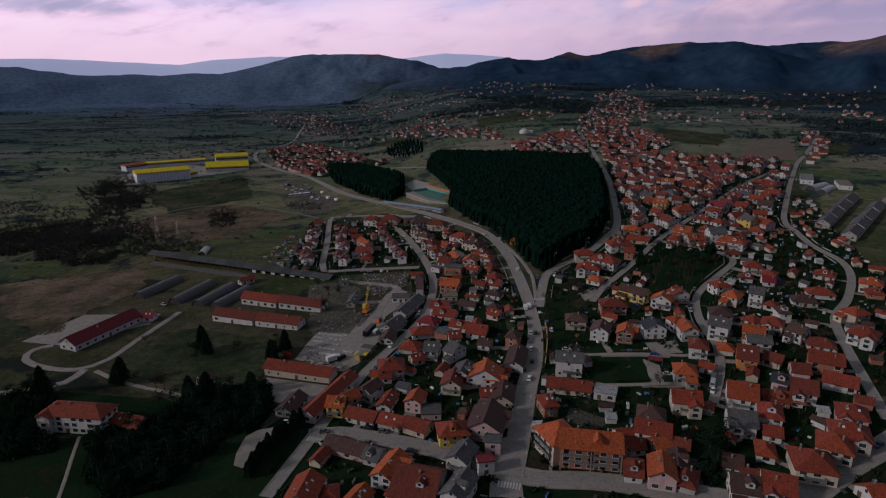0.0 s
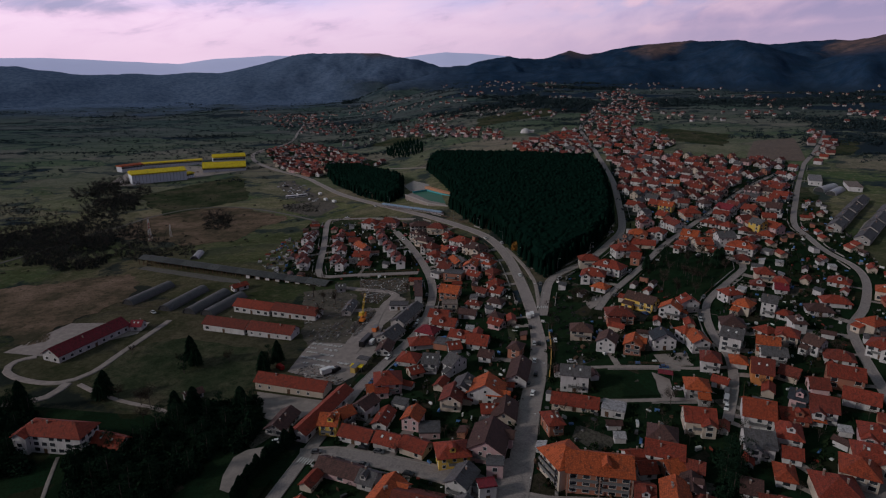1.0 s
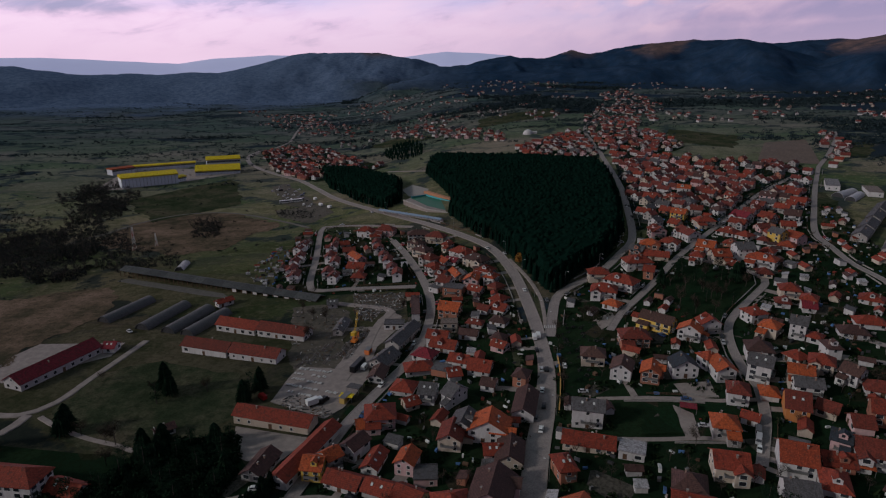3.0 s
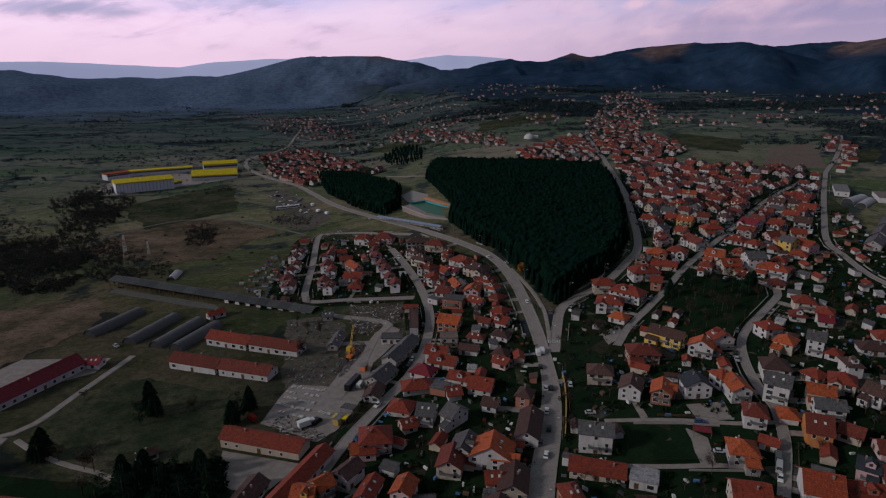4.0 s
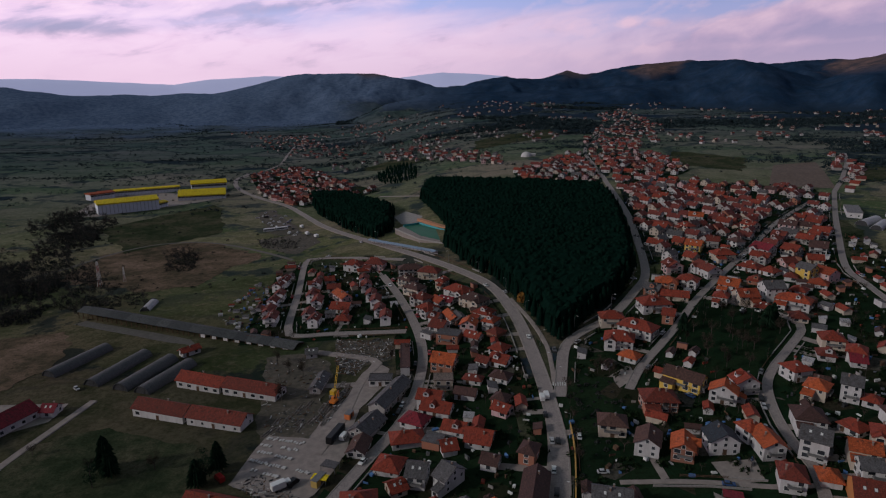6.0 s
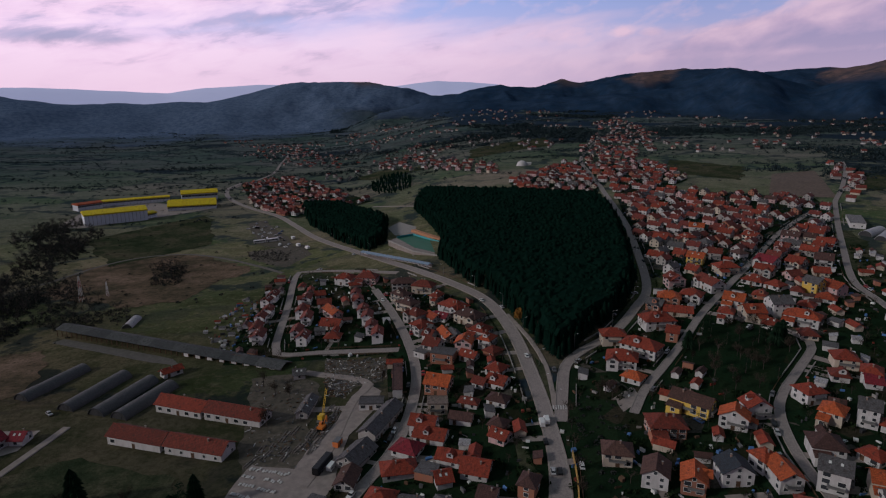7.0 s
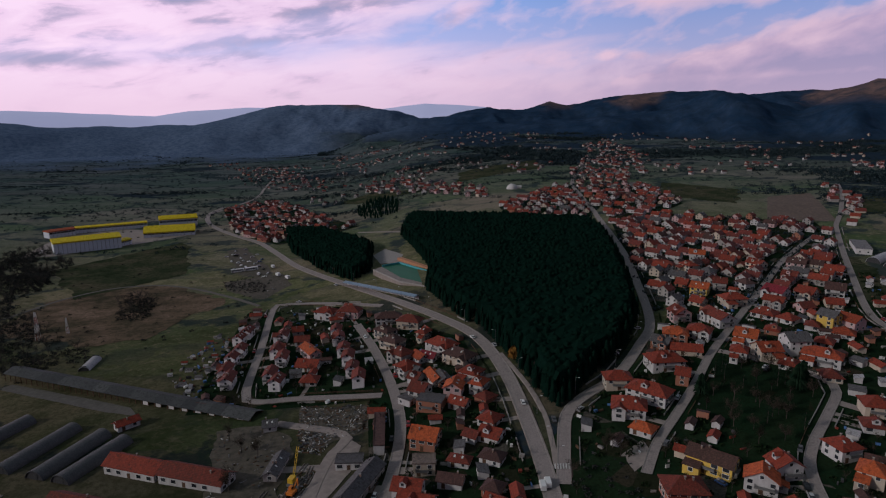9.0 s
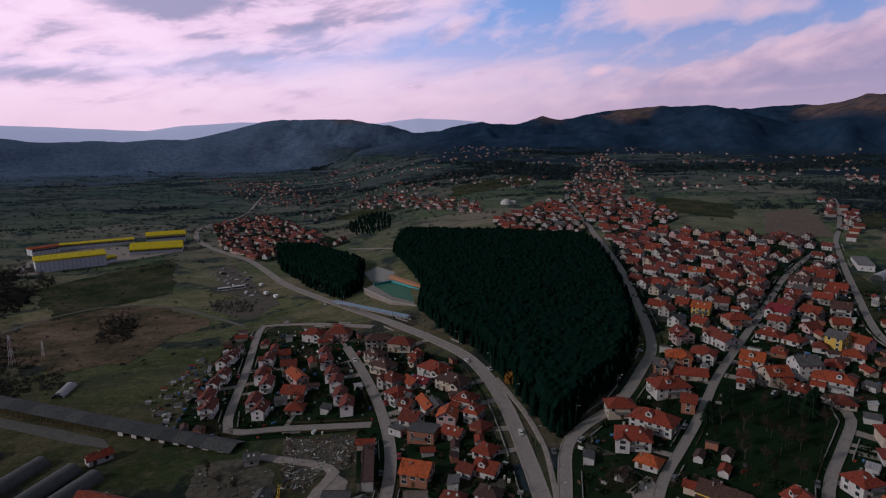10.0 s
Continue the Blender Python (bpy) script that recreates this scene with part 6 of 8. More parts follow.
# ---- trees ----
def conifer(rng, h, tiers=6, n=9, low=0.14, fat=0.2):
    """Verts and faces of a spruce: a trunk and ragged tiers of drooping boughs."""
    v, f, s = [], [], []
    for k in range(5):
        a = 2 * math.pi * k / 5
        v += [(0.02 * h * math.cos(a), 0.02 * h * math.sin(a), -0.5), (0.012 * h * math.cos(a), 0.012 * h * math.sin(a), h * 0.5)]
    for k in range(5):
        f.append((2 * k, 2 * ((k + 1) % 5), 2 * ((k + 1) % 5) + 1, 2 * k + 1)), s.append(1)
    for t in range(tiers):
        u = t / tiers
        z0, r0 = h * (low + (0.94 - low) * u), h * fat * (1 - u) ** 0.55 + 0.35
        top = min(h, z0 + h * 0.30 * (1 - 0.5 * u))
        b = len(v)
        v.append((rng.uniform(-0.1, 0.1), rng.uniform(-0.1, 0.1), top))
        for k in range(2 * n):
            a = math.pi * (k + rng.uniform(-0.35, 0.35)) / n
            r = r0 * (rng.uniform(0.85, 1.2) if k % 2 == 0 else rng.uniform(0.45, 0.65))
            v.append((r * math.cos(a), r * math.sin(a), z0 - (0.1 * r0 if k % 2 == 0 else -0.12 * r0) + rng.uniform(-0.2, 0.2)))
        for k in range(2 * n):
            f.append((b, b + 1 + k, b + 1 + (k + 1) % (2 * n))), s.append(0)
    return v, f, s


def bare_crown(rng, h, count=90, spread_r=0.34, low=0.3):
    """Thin twig blades filling a bare crown, with limbs."""
    v, f, s = [], [], []

    def limb(p, q, r0, r1, slot):
        p, q = Vector(p), Vector(q)
        d = (q - p).normalized()
        a = d.orthogonal().normalized()
        b2 = d.cross(a)
        n0 = len(v)
        for c, r in ((p, r0), (q, r1)):
            for k in range(3):
                w = 2 * math.pi * k / 3
                v.append(tuple(c + a * r * math.cos(w) + b2 * r * math.sin(w)))
        for k in range(3):
            f.append((n0 + k, n0 + (k + 1) % 3, n0 + 3 + (k + 1) % 3, n0 + 3 + k)), s.append(slot)

    limb((0, 0, -0.5), (0, 0, h * 0.55), h * 0.022, h * 0.012, 1)
    tips = []
    for _ in range(7):
        a, z = rng.uniform(0, 6.28), rng.uniform(low, 0.5) * h
        r = h * spread_r * rng.uniform(0.5, 0.9)
        tip = (r * math.cos(a), r * math.sin(a), z + h * rng.uniform(0.18, 0.4))
        limb((0, 0, z), tip, h * 0.009, h * 0.003, 1)
        tips.append((Vector((0, 0, z)), Vector(tip)))
    for _ in range(count):
        p, q = rng.choice(tips)
        c = p.lerp(q, rng.uniform(0.35, 1.1)) + Vector([rng.gauss(0, 0.06 * h) for _ in range(3)])
        d = Vector((rng.gauss(0, 1), rng.gauss(0, 1), rng.uniform(0.2, 1.4))).normalized() * h * rng.uniform(0.05, 0.13)
        w = d.orthogonal().normalized() * h * 0.008
        n0 = len(v)
        v += [tuple(c - w), tuple(c + w), tuple(c + d)]
        f.append((n0, n0 + 1, n0 + 2)), s.append(0)
    return v, f, s


def bush(rng, r, count=46, blade=1.0):
    """A ragged thicket of small leaf blades over an uneven core."""
    v, f, s = [], [], []
    for _ in range(count):
        a, e = rng.uniform(0, 6.28), math.acos(rng.uniform(-0.2, 1))
        rr = r * rng.uniform(0.55, 1.05)
        c = Vector((rr * math.sin(e) * math.cos(a), rr * math.sin(e) * math.sin(a), max(0, rr * 0.9 * math.cos(e)) + 0.1 * r))
        d1 = Vector([rng.gauss(0, 1) for _ in range(3)]).normalized() * r * blade * rng.uniform(0.18, 0.34)
        d2 = d1.cross(Vector([rng.gauss(0, 1) for _ in range(3)])).normalized() * r * blade * rng.uniform(0.14, 0.26)
        n0 = len(v)
        v += [tuple(c - d1), tuple(c + d2), tuple(c + d1), tuple(c - d2)]
        f.append((n0, n0 + 1, n0 + 2, n0 + 3)), s.append(0)
    return v, f, s


def sow(name, kinds, places, mats, label, category):
    """One joined mesh of many plants: places are x, y, z, size, turn, kind."""
    V, F, T, S = [], [], [], []
    n = 0
    flat = [(np.asarray(v), np.array([i for t in f for i in t]), np.array([len(t) for t in f]), np.array(s)) for v, f, s in kinds]
    for x, y, z, size, turn, k in places:
        v, f, tot, s = flat[k]
        a = v * size
        c, q = math.cos(turn), math.sin(turn)
        V.append(np.column_stack([a[:, 0] * c - a[:, 1] * q + x, a[:, 0] * q + a[:, 1] * c + y, a[:, 2] + z]))
        F.append(f + n), T.append(tot), S.append(s)
        n += len(v)
    V, F, T, S = np.vstack(V), np.concatenate(F), np.concatenate(T), np.concatenate(S)
    me = bpy.data.meshes.new(name)
    me.vertices.add(len(V))
    me.vertices.foreach_set("co", V.ravel())
    me.loops.add(len(F))
    me.loops.foreach_set("vertex_index", F)
    me.polygons.add(len(T))
    me.polygons.foreach_set("loop_start", np.concatenate([[0], np.cumsum(T)[:-1]]))
    for m in mats:
        me.materials.append(m)
    me.polygons.foreach_set("material_index", S)
    me.update(calc_edges=True)
    return tagged(new(name, me), label, category, kind="stuff")


tree_rng = random.Random(21)
SPRUCES = [conifer(tree_rng, 1.0 * h, 4, 7, 0.62, 0.25) for h in (13.6, 14, 14.3, 13.8, 14.6)]
EDGE_SPRUCES = [conifer(tree_rng, h, 7, 8, 0.05, 0.17) for h in (9.5, 11.0, 12.5)]


def edge_gap(x, y, poly):
    """Distance from a point to the outline."""
    best = 1e9
    for (x0, y0), (x1, y1) in zip(poly, poly[1:] + poly[:1]):
        dx, dy = x1 - x0, y1 - y0
        u = min(1.0, max(0.0, ((x - x0) * dx + (y - y0) * dy) / (dx * dx + dy * dy)))
        best = min(best, math.hypot(x - x0 - u * dx, y - y0 - u * dy))
    return best


def canopy(poly, height, mat):
    """A sheet added under the tops of a dense wood to cover its dark gaps: uneven, hanging down at the edges."""
    p = np.array(poly)
    lo, hi = p.min(0), p.max(0)
    step = 3.2
    nx, ny = int((hi[0] - lo[0]) / step) + 2, int((hi[1] - lo[1]) / step) + 2
    at, v, f = {}, [], []
    for i in range(nx):
        for j in range(ny):
            x, y = lo[0] + i * step, lo[1] + j * step
            if inside(x, y, poly):
                at[i, j] = len(v)
                deep = all(inside(x + a, y + b, poly) for a, b in ((4, 0), (-4, 0), (0, 4), (0, -4)))
                v.append((x + tree_rng.uniform(-1.2, 1.2), y + tree_rng.uniform(-1.2, 1.2), ground_z(x, y) + (height + tree_rng.uniform(-0.9, 0.9) if deep else 2.5)))
    for (i, j), k in at.items():
        q = [at.get((i + a, j + b)) for a, b in ((0, 0), (1, 0), (1, 1), (0, 1))]
        if None not in q:
            f.append(tuple(q))
    tagged(new("wood_canopy", mesh("wood_canopy", v, f, mat)), "dark green sheet filling the gaps below the spruce tops", "forest", kind="stuff")


# added sheets level out the shade between the trees
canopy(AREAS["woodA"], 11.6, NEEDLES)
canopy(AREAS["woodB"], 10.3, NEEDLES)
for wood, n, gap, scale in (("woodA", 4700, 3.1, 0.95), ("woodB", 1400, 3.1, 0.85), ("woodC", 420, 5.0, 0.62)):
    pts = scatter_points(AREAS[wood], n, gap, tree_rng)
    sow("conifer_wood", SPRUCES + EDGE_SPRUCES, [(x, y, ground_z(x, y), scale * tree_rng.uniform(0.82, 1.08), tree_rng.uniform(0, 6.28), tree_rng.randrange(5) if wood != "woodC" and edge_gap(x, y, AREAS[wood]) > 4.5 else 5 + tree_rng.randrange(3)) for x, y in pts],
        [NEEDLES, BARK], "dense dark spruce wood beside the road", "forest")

# ---- thickets, hedgerows and single trees ----
BUSHES = [bush(tree_rng, 1.0) for _ in range(5)]
BARE = [bare_crown(tree_rng, 1.0, 170) for _ in range(4)]
FARBUSH = [bush(tree_rng, 1.0, 18) for _ in range(5)]
TANGLE = [bush(tree_rng, 1.0, 64, 0.7) for _ in range(5)]


def thicket(area, n, gap, lo, hi, mats=(TWIGS,), kinds=None):
    pts = [p for p in scatter_points(ragged(AREAS[area], 12), int(n * 1.6), gap, tree_rng, 0.0, 4) if noise.fractal(Vector((p[0] / 32, p[1] / 32, 2.3)), 0.8, 2.1, 3) > -0.3]
    return [(x, y, size_z(x, y), tree_rng.uniform(lo, hi), tree_rng.uniform(0, 6.28), tree_rng.randrange(5)) for x, y in pts]


def size_z(x, y):
    return ground_z(x, y) - 0.2 if math.hypot(x, y) < 1250 else float(terrain(np.array([x]), np.array([y]))[0]) - 0.2


TWIGDARK = matte("dark_twigs", lambda t: (t.mix(t.island(), (0.02, 0.025, 0.026), (0.05, 0.05, 0.046)),), 1.0)
rows_p, rows_b = [], []
for area, n, gap, lo, hi in (("thicket_a", 120, 4, 2.5, 5), ("thicket_b", 260, 4.5, 2.5, 6), ("thicket_f", 110, 6, 2, 4), ("thicket_g", 70, 5, 2, 4.5), ("thicket_c", 140, 5, 2.5, 5), ("thicket_d", 700, 4, 3, 6.5), ("thicket_e", 90, 4, 1.5, 3.5), ("thicket_h", 330, 5, 2.5, 5.5), ("thicket_i", 260, 5.5, 2.5, 5.5), ("belt", 200, 9, 2, 5)):
    cx, cy = np.mean(AREAS[area], axis=0)
    ex, ey = np.ptp(np.array(AREAS[area]), axis=0)
    rows_p += thicket(area, n * 2, gap * 0.8, lo * 0.4, hi * 0.5)
    rows_b += [(x, y, z, s * 2.2, a, k % 4) for x, y, z, s, a, k in thicket(area, n, gap, lo, hi * 0.85)]
    if area not in ("belt", "thicket_d"):
        for _ in range(int(n * 0.2)):
            x, y = float(tree_rng.gauss(cx, ex * 0.55)), float(tree_rng.gauss(cy, ey * 0.6))
            if free(x, y, 8, 5):
                rows_p.append((x, y, size_z(x, y), tree_rng.uniform(0.5, 1.9), tree_rng.uniform(0, 6.28), tree_rng.randrange(5)))
sow("bare_thicket", BARE, rows_b, [TWIGDARK, BARK], "leafless trees in the valley thickets", "trees")
sow("thicket", TANGLE, rows_p, [TWIGDARK], "dark tangled leafless thickets on the valley floor", "shrubs")
# hedgerows between the fields
rows_h = []
for _ in range(260):
    x, y = tree_rng.uniform(-1700, 1000), 430 + 2100 * tree_rng.random() ** 1.1
    if -330 < x < 480 and y < 900 or abs(math.atan2(x, y)) > 0.85 or x > -150 and y < 650:
        continue
    a = radians(tree_rng.choice((-26, 64, 4, -10, 8, 0)) + tree_rng.uniform(-8, 8))
    n = int(tree_rng.uniform(6, 34))
    step, big_b = tree_rng.uniform(2.2, 5) * (1 + y / 2500), tree_rng.uniform(0.5, 1.0)
    loose = tree_rng.choice((1.5, 1.5, 3, 9))
    for i in range(n):
        a += tree_rng.gauss(0, 0.08)
        if tree_rng.random() < 0.3:
            continue
        px, py = x + i * step * math.cos(a) + tree_rng.gauss(0, loose), y + i * step * math.sin(a) + tree_rng.gauss(0, loose)
        rows_h.append([px, py, 0, big_b * tree_rng.uniform(1.0, 3.4) * (1 + py / 3000), tree_rng.uniform(0, 6.28), tree_rng.randrange(5)])
# belts of scrub along the ditches and field edges of the plain
for _ in range(80000):
    az, d = radians(tree_rng.uniform(-40, 40)), 520 + 2000 * tree_rng.random() ** 0.8
    x, y = d * math.sin(az), d * math.cos(az)
    band = noise.fractal(Vector(((x + 0.25 * y) / 330, (y - 0.12 * x) / 75, 9.1)), 0.8, 2.1, 4)
    if band < 0.43 or -330 < x < 480 and y < 880 or x > -150 and y < 650:
        continue
    if any(inside(x, y, AREAS[k]) for k in ("field", "town_right", "town_far", "factory_yard")):
        continue
    rows_h.append([x, y, 0, tree_rng.uniform(1.0, 2.2) + min(1.6, 4 * (band - 0.42)), tree_rng.uniform(0, 6.28), tree_rng.randrange(5)])
# dark woods in bands along the slopes beyond the town
for _ in range(44000):
    az, d = radians(tree_rng.uniform(-8, 40)), 950 + 1900 * tree_rng.random() ** 0.75
    x, y = d * math.sin(az), d * math.cos(az)
    if noise.fractal(Vector(((x - 0.2 * y) / 520, (y + 0.25 * x) / 190, 4.4)), 0.75, 2.1, 5) < 0.34:
        continue
    if any(inside(x, y, AREAS[k]) for k in ("field", "meadow", "green_a", "green_b", "town_hill", "town_ridge", "town_up", "village_b", "village_d", "village_e", "village_i")):
        continue
    rows_h.append([x, y, 0, tree_rng.uniform(3.0, 6.0) * (0.8 + d / 5000), tree_rng.uniform(0, 6.28), tree_rng.randrange(5)])
hz = terrain(np.array([r[0] for r in rows_h]), np.array([r[1] for r in rows_h]))
sow("hedgerow", FARBUSH, [(r[0], r[1], float(z) - 0.2, *r[3:]) for r, z in zip(rows_h, hz) if z < 85], [HAZED_LEAF], "dark hedgerows between the valley fields", "hedge")
# groves and single trees on the slopes beyond the town
rows_g = []
for _ in range(460):
    az, d = radians(tree_rng.uniform(-30, 38)), tree_rng.uniform(820, 2700)
    x, y = d * math.sin(az), d * math.cos(az)
    a, reach = radians(tree_rng.gauss(0, 14)), tree_rng.uniform(6, 50)
    for _ in range(int(tree_rng.choice((2, 6, 12, 24)))):
        u, w = tree_rng.gauss(0, reach * 1.6), tree_rng.gauss(0, reach * 0.4)
        rows_g.append([x + u * math.cos(a) - w * math.sin(a), y + u * math.sin(a) + w * math.cos(a), 0, tree_rng.uniform(1.6, 3.6), tree_rng.uniform(0, 6.28), tree_rng.randrange(5)])
rows_g = [r for r in rows_g if not any(inside(r[0], r[1], AREAS[k]) for k in ("town_far", "woodC", "field", "factory_yard"))]
rows_g = [r for r, z in zip(rows_g, terrain(np.array([r[0] for r in rows_g]), np.array([r[1] for r in rows_g]))) if z < 70]
gz = terrain(np.array([r[0] for r in rows_g]), np.array([r[1] for r in rows_g]))
sow("slope_trees", FARBUSH, [(r[0], r[1], float(z) - 0.3, *r[3:]) for r, z in zip(rows_g, gz)], [HAZED_LEAF], "dark groves and single trees on the slopes", "trees")
rows_t = []
for key, n in (("town_right", 620), ("town_far", 520), ("town_up", 220), ("town_gap", 330), ("town_ridge", 260), ("town_hill", 420), ("village_d", 420), ("village_e", 260), ("village_a", 420), ("village_c", 200)):
    rows_t += [[x, y, 0, tree_rng.uniform(1.3, 3.6), tree_rng.uniform(0, 6.28), tree_rng.randrange(5)] for x, y in scatter_points(AREAS[key], n, 4.5, tree_rng)]
tz = terrain(np.array([r[0] for r in rows_t]), np.array([r[1] for r in rows_t]))
sow("village_trees", FARBUSH, [(r[0], r[1], float(z) - 0.2, *r[3:]) for r, z in zip(rows_t, tz)], [HAZED_LEAF], "dark garden trees among the far houses", "trees")
# gardens of the town: shrubs and small bare trees between the houses
TOWN = [(-60, 165), (175, 150), (260, 330), (330, 520), (230, 560), (120, 400), (70, 350), (50, 330), (35, 450), (-40, 530), (-110, 540), (-100, 390), (-15, 390), (-10, 330), (-40, 240)]
pts = [p for p in scatter_points(TOWN, 3400, 2.7, tree_rng) if free(*p, 5.4, 5.0)]
pts = [p for p in pts if not any(inside(*p, AREAS[k]) for k in ("green_orchard", "lot", "slope"))]
cut = len(pts) * 4 // 5
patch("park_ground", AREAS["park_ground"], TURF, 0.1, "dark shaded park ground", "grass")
for key in ("town_right", "town_far", "town_up", "town_gap"):
    patch("village_gardens", AREAS[key], TURF, 0.14, "dark green gardens between far houses", "grass")
patch("town_gardens", TOWN, TURF, 0.12, "dark green house gardens and yards", "grass")
sow("garden_shrubs", BUSHES, [(x, y, ground_z(x, y) - 0.1, tree_rng.uniform(0.7, 2.3), tree_rng.uniform(0, 6), tree_rng.randrange(5)) for x, y in pts[:cut]], [HEDGE], "low dark shrubs in the house gardens", "shrubs")
sow("garden_trees", BARE, [(x, y, ground_z(x, y), tree_rng.uniform(3.5, 7), tree_rng.uniform(0, 6), tree_rng.randrange(4)) for x, y in pts[cut:]], [TWIGS, BARK], "small leafless fruit trees in the house gardens", "trees")


def tree_thing(kind, data, mats, x, y, size, label):
    v, f, s = data
    crown_f, trunk_f = [t for t, k in zip(f, s) if k == 0], [t for t, k in zip(f, s) if k == 1]
    root = new(kind)
    root.matrix_world = pose(x, y, ground_z(x, y), 0, 0, tree_rng.uniform(0, 360))
    root.scale = (size, size, size)
    tagged(root, label, "tree", "park trees")
    for nm, faces, m in (("crown", crown_f, mats[0]), ("trunk", trunk_f, mats[1])):
        used = sorted({i for t in faces for i in t})
        at = {i: k for k, i in enumerate(used)}
        part(nm, mesh(nm, [v[i] for i in used], [tuple(at[i] for i in t) for t in faces], m), root)
    return root


FINE_SPRUCE = [conifer(tree_rng, h, 13, 15, 0.12, f) for h, f in ((11, 0.34), (13, 0.3), (15, 0.26))]
FINE_BARE = [bare_crown(tree_rng, 9, 420), bare_crown(tree_rng, 11, 480)]
spruce_src = [tree_thing("spruce_tree", d, (PARKLEAF, BARK), x, y, 1.0, "tall dark green spruce with drooping boughs on grass") for d, (x, y) in zip(FINE_SPRUCE, SPOTS["conifers"][:3])]
bare_src = [tree_thing("bare_tree", d, (TWIGS, BARK), x, y, 1.0, "leafless grey brown tree with a fine twiggy crown") for d, (x, y) in zip(FINE_BARE, SPOTS["bare"][:2])]


def pine(rng, h, clumps=22, blades=46):
    """A pine: a bare lower trunk and an uneven, broken crown of many needle clumps."""
    v, f, s = [], [], []
    for k in range(6):
        a = math.pi * k / 3
        v += [(0.022 * h * math.cos(a), 0.022 * h * math.sin(a), -0.5), (0.008 * h * math.cos(a), 0.008 * h * math.sin(a), h * 0.92)]
    for k in range(6):
        f.append((2 * k, 2 * ((k + 1) % 6), 2 * ((k + 1) % 6) + 1, 2 * k + 1)), s.append(1)
    for c in range(clumps):
        u = rng.uniform(0.22, 0.97)
        reach = h * 0.27 * math.sin(math.pi * min(1.0, 0.2 + 0.78 * (1 - u) + 0.1)) ** 0.6
        a, r = rng.uniform(0, 6.28), reach * rng.uniform(0.25, 1.0)
        cx, cy, cz, size = r * math.cos(a), r * math.sin(a), h * u, h * rng.uniform(0.09, 0.15)
        bv, bf, bs = bush(rng, size, blades, 0.62)
        n0 = len(v)
        v += [(p[0] + cx, p[1] + cy, (p[2] - 0.3 * size) * 0.75 + cz) for p in bv]
        f += [tuple(n0 + i for i in q) for q in bf]
        s += bs
    return v, f, s


pine_src = [tree_thing("pine_tree", pine(tree_rng, h, n), (PARKLEAF, BARK), x, y, 1.0, "dark green pine with a broken rounded crown on grass") for h, n, (x, y) in ((10.5, 26, (-114.3, 268.5)), (12.0, 30, (-98.0, 222.0)), (9.0, 22, (-150.0, 214.0)))]


def plant(src, x, y, size):
    t = copy_thing(src, pose(x, y, ground_z(x, y), 0, 0, tree_rng.uniform(0, 360)) @ Matrix.Diagonal((size, size, size, 1)))
    return t


for x, y in SPOTS["conifers"][3:]:
    plant(tree_rng.choice(spruce_src + pine_src), x, y, tree_rng.uniform(0.7, 1.0))
for area, n, gap in (("park_a", 70, 6.0), ("park_b", 30, 6), ("dark_conifers", 18, 4.5)):
    for x, y in scatter_points(AREAS[area], n, gap, tree_rng):
        plant(tree_rng.choice(spruce_src[:1] + pine_src * 2), x, y, tree_rng.uniform(0.6, 1.05))
low_p = []
for area, n, gap in (("park_a", 420, 2.6), ("park_b", 150, 3.0), ("dark_conifers", 60, 2.6)):
    low_p += [(x, y, ground_z(x, y) - 0.2, tree_rng.uniform(2.0, 4.6), tree_rng.uniform(0, 6.28), tree_rng.randrange(5)) for x, y in scatter_points(AREAS[area], n, gap, tree_rng)]
EVERGREEN = [bush(tree_rng, 1.0, 330, 0.5) for _ in range(5)]
sow("evergreen_undergrowth", EVERGREEN, low_p, [PARKLEAF], "dense black green evergreen undergrowth below the park trees", "shrubs")
for x, y in SPOTS["bare"][2:]:
    plant(tree_rng.choice(bare_src), x, y, tree_rng.uniform(0.6, 1.0))
for x, y in scatter_points(AREAS["green_orchard"], 26, 7, tree_rng):
    plant(tree_rng.choice(bare_src * 2 + pine_src[:1]), x, y, tree_rng.uniform(0.5, 0.9))
for (x0, y0), (x1, y1) in zip(SPOTS["tall_hedge"], SPOTS["tall_hedge"][1:]):
    for k in range(3):
        u = k / 3
        plant(tree_rng.choice(spruce_src), x0 + (x1 - x0) * u + tree_rng.uniform(-0.5, 0.5), y0 + (y1 - y0) * u, tree_rng.uniform(0.4, 0.58))

# an autumn-coloured tree by the road, scrub on the bank
OCHRE = matte("ochre_leaves", lambda t: (t.mix(t.island(), (0.16, 0.07, 0.015), (0.3, 0.15, 0.03)),), 0.9)
yx, yy = SPOTS["yellow_tree"][0]
leafy = tagged(new("autumn_tree"), "small tree with ochre autumn leaves at the wood's edge", "tree")
leafy.matrix_world = pose(yx, yy, ground_z(yx, yy))
part("trunk", Shape().box(-0.15, -0.15, -0.3, 0.15, 0.15, 4).done("trunk", [BARK]), leafy)
bv, bf, bs = bush(tree_rng, 2.4, 260)
part("crown", mesh("crown", [(p[0], p[1], p[2] * 2.2 + 1.5) for p in bv], bf, OCHRE), leafy)
rows_s = [(x, y, ground_z(x, y) - 0.1, tree_rng.uniform(0.6, 1.8), tree_rng.uniform(0, 6), tree_rng.randrange(5)) for x, y in scatter_points(AREAS["slope"], 45, 3.0, tree_rng)]
sow("bank_scrub", BUSHES, rows_s, [TWIGDARK], "tangled leafless scrub on the bank above the road", "shrubs")


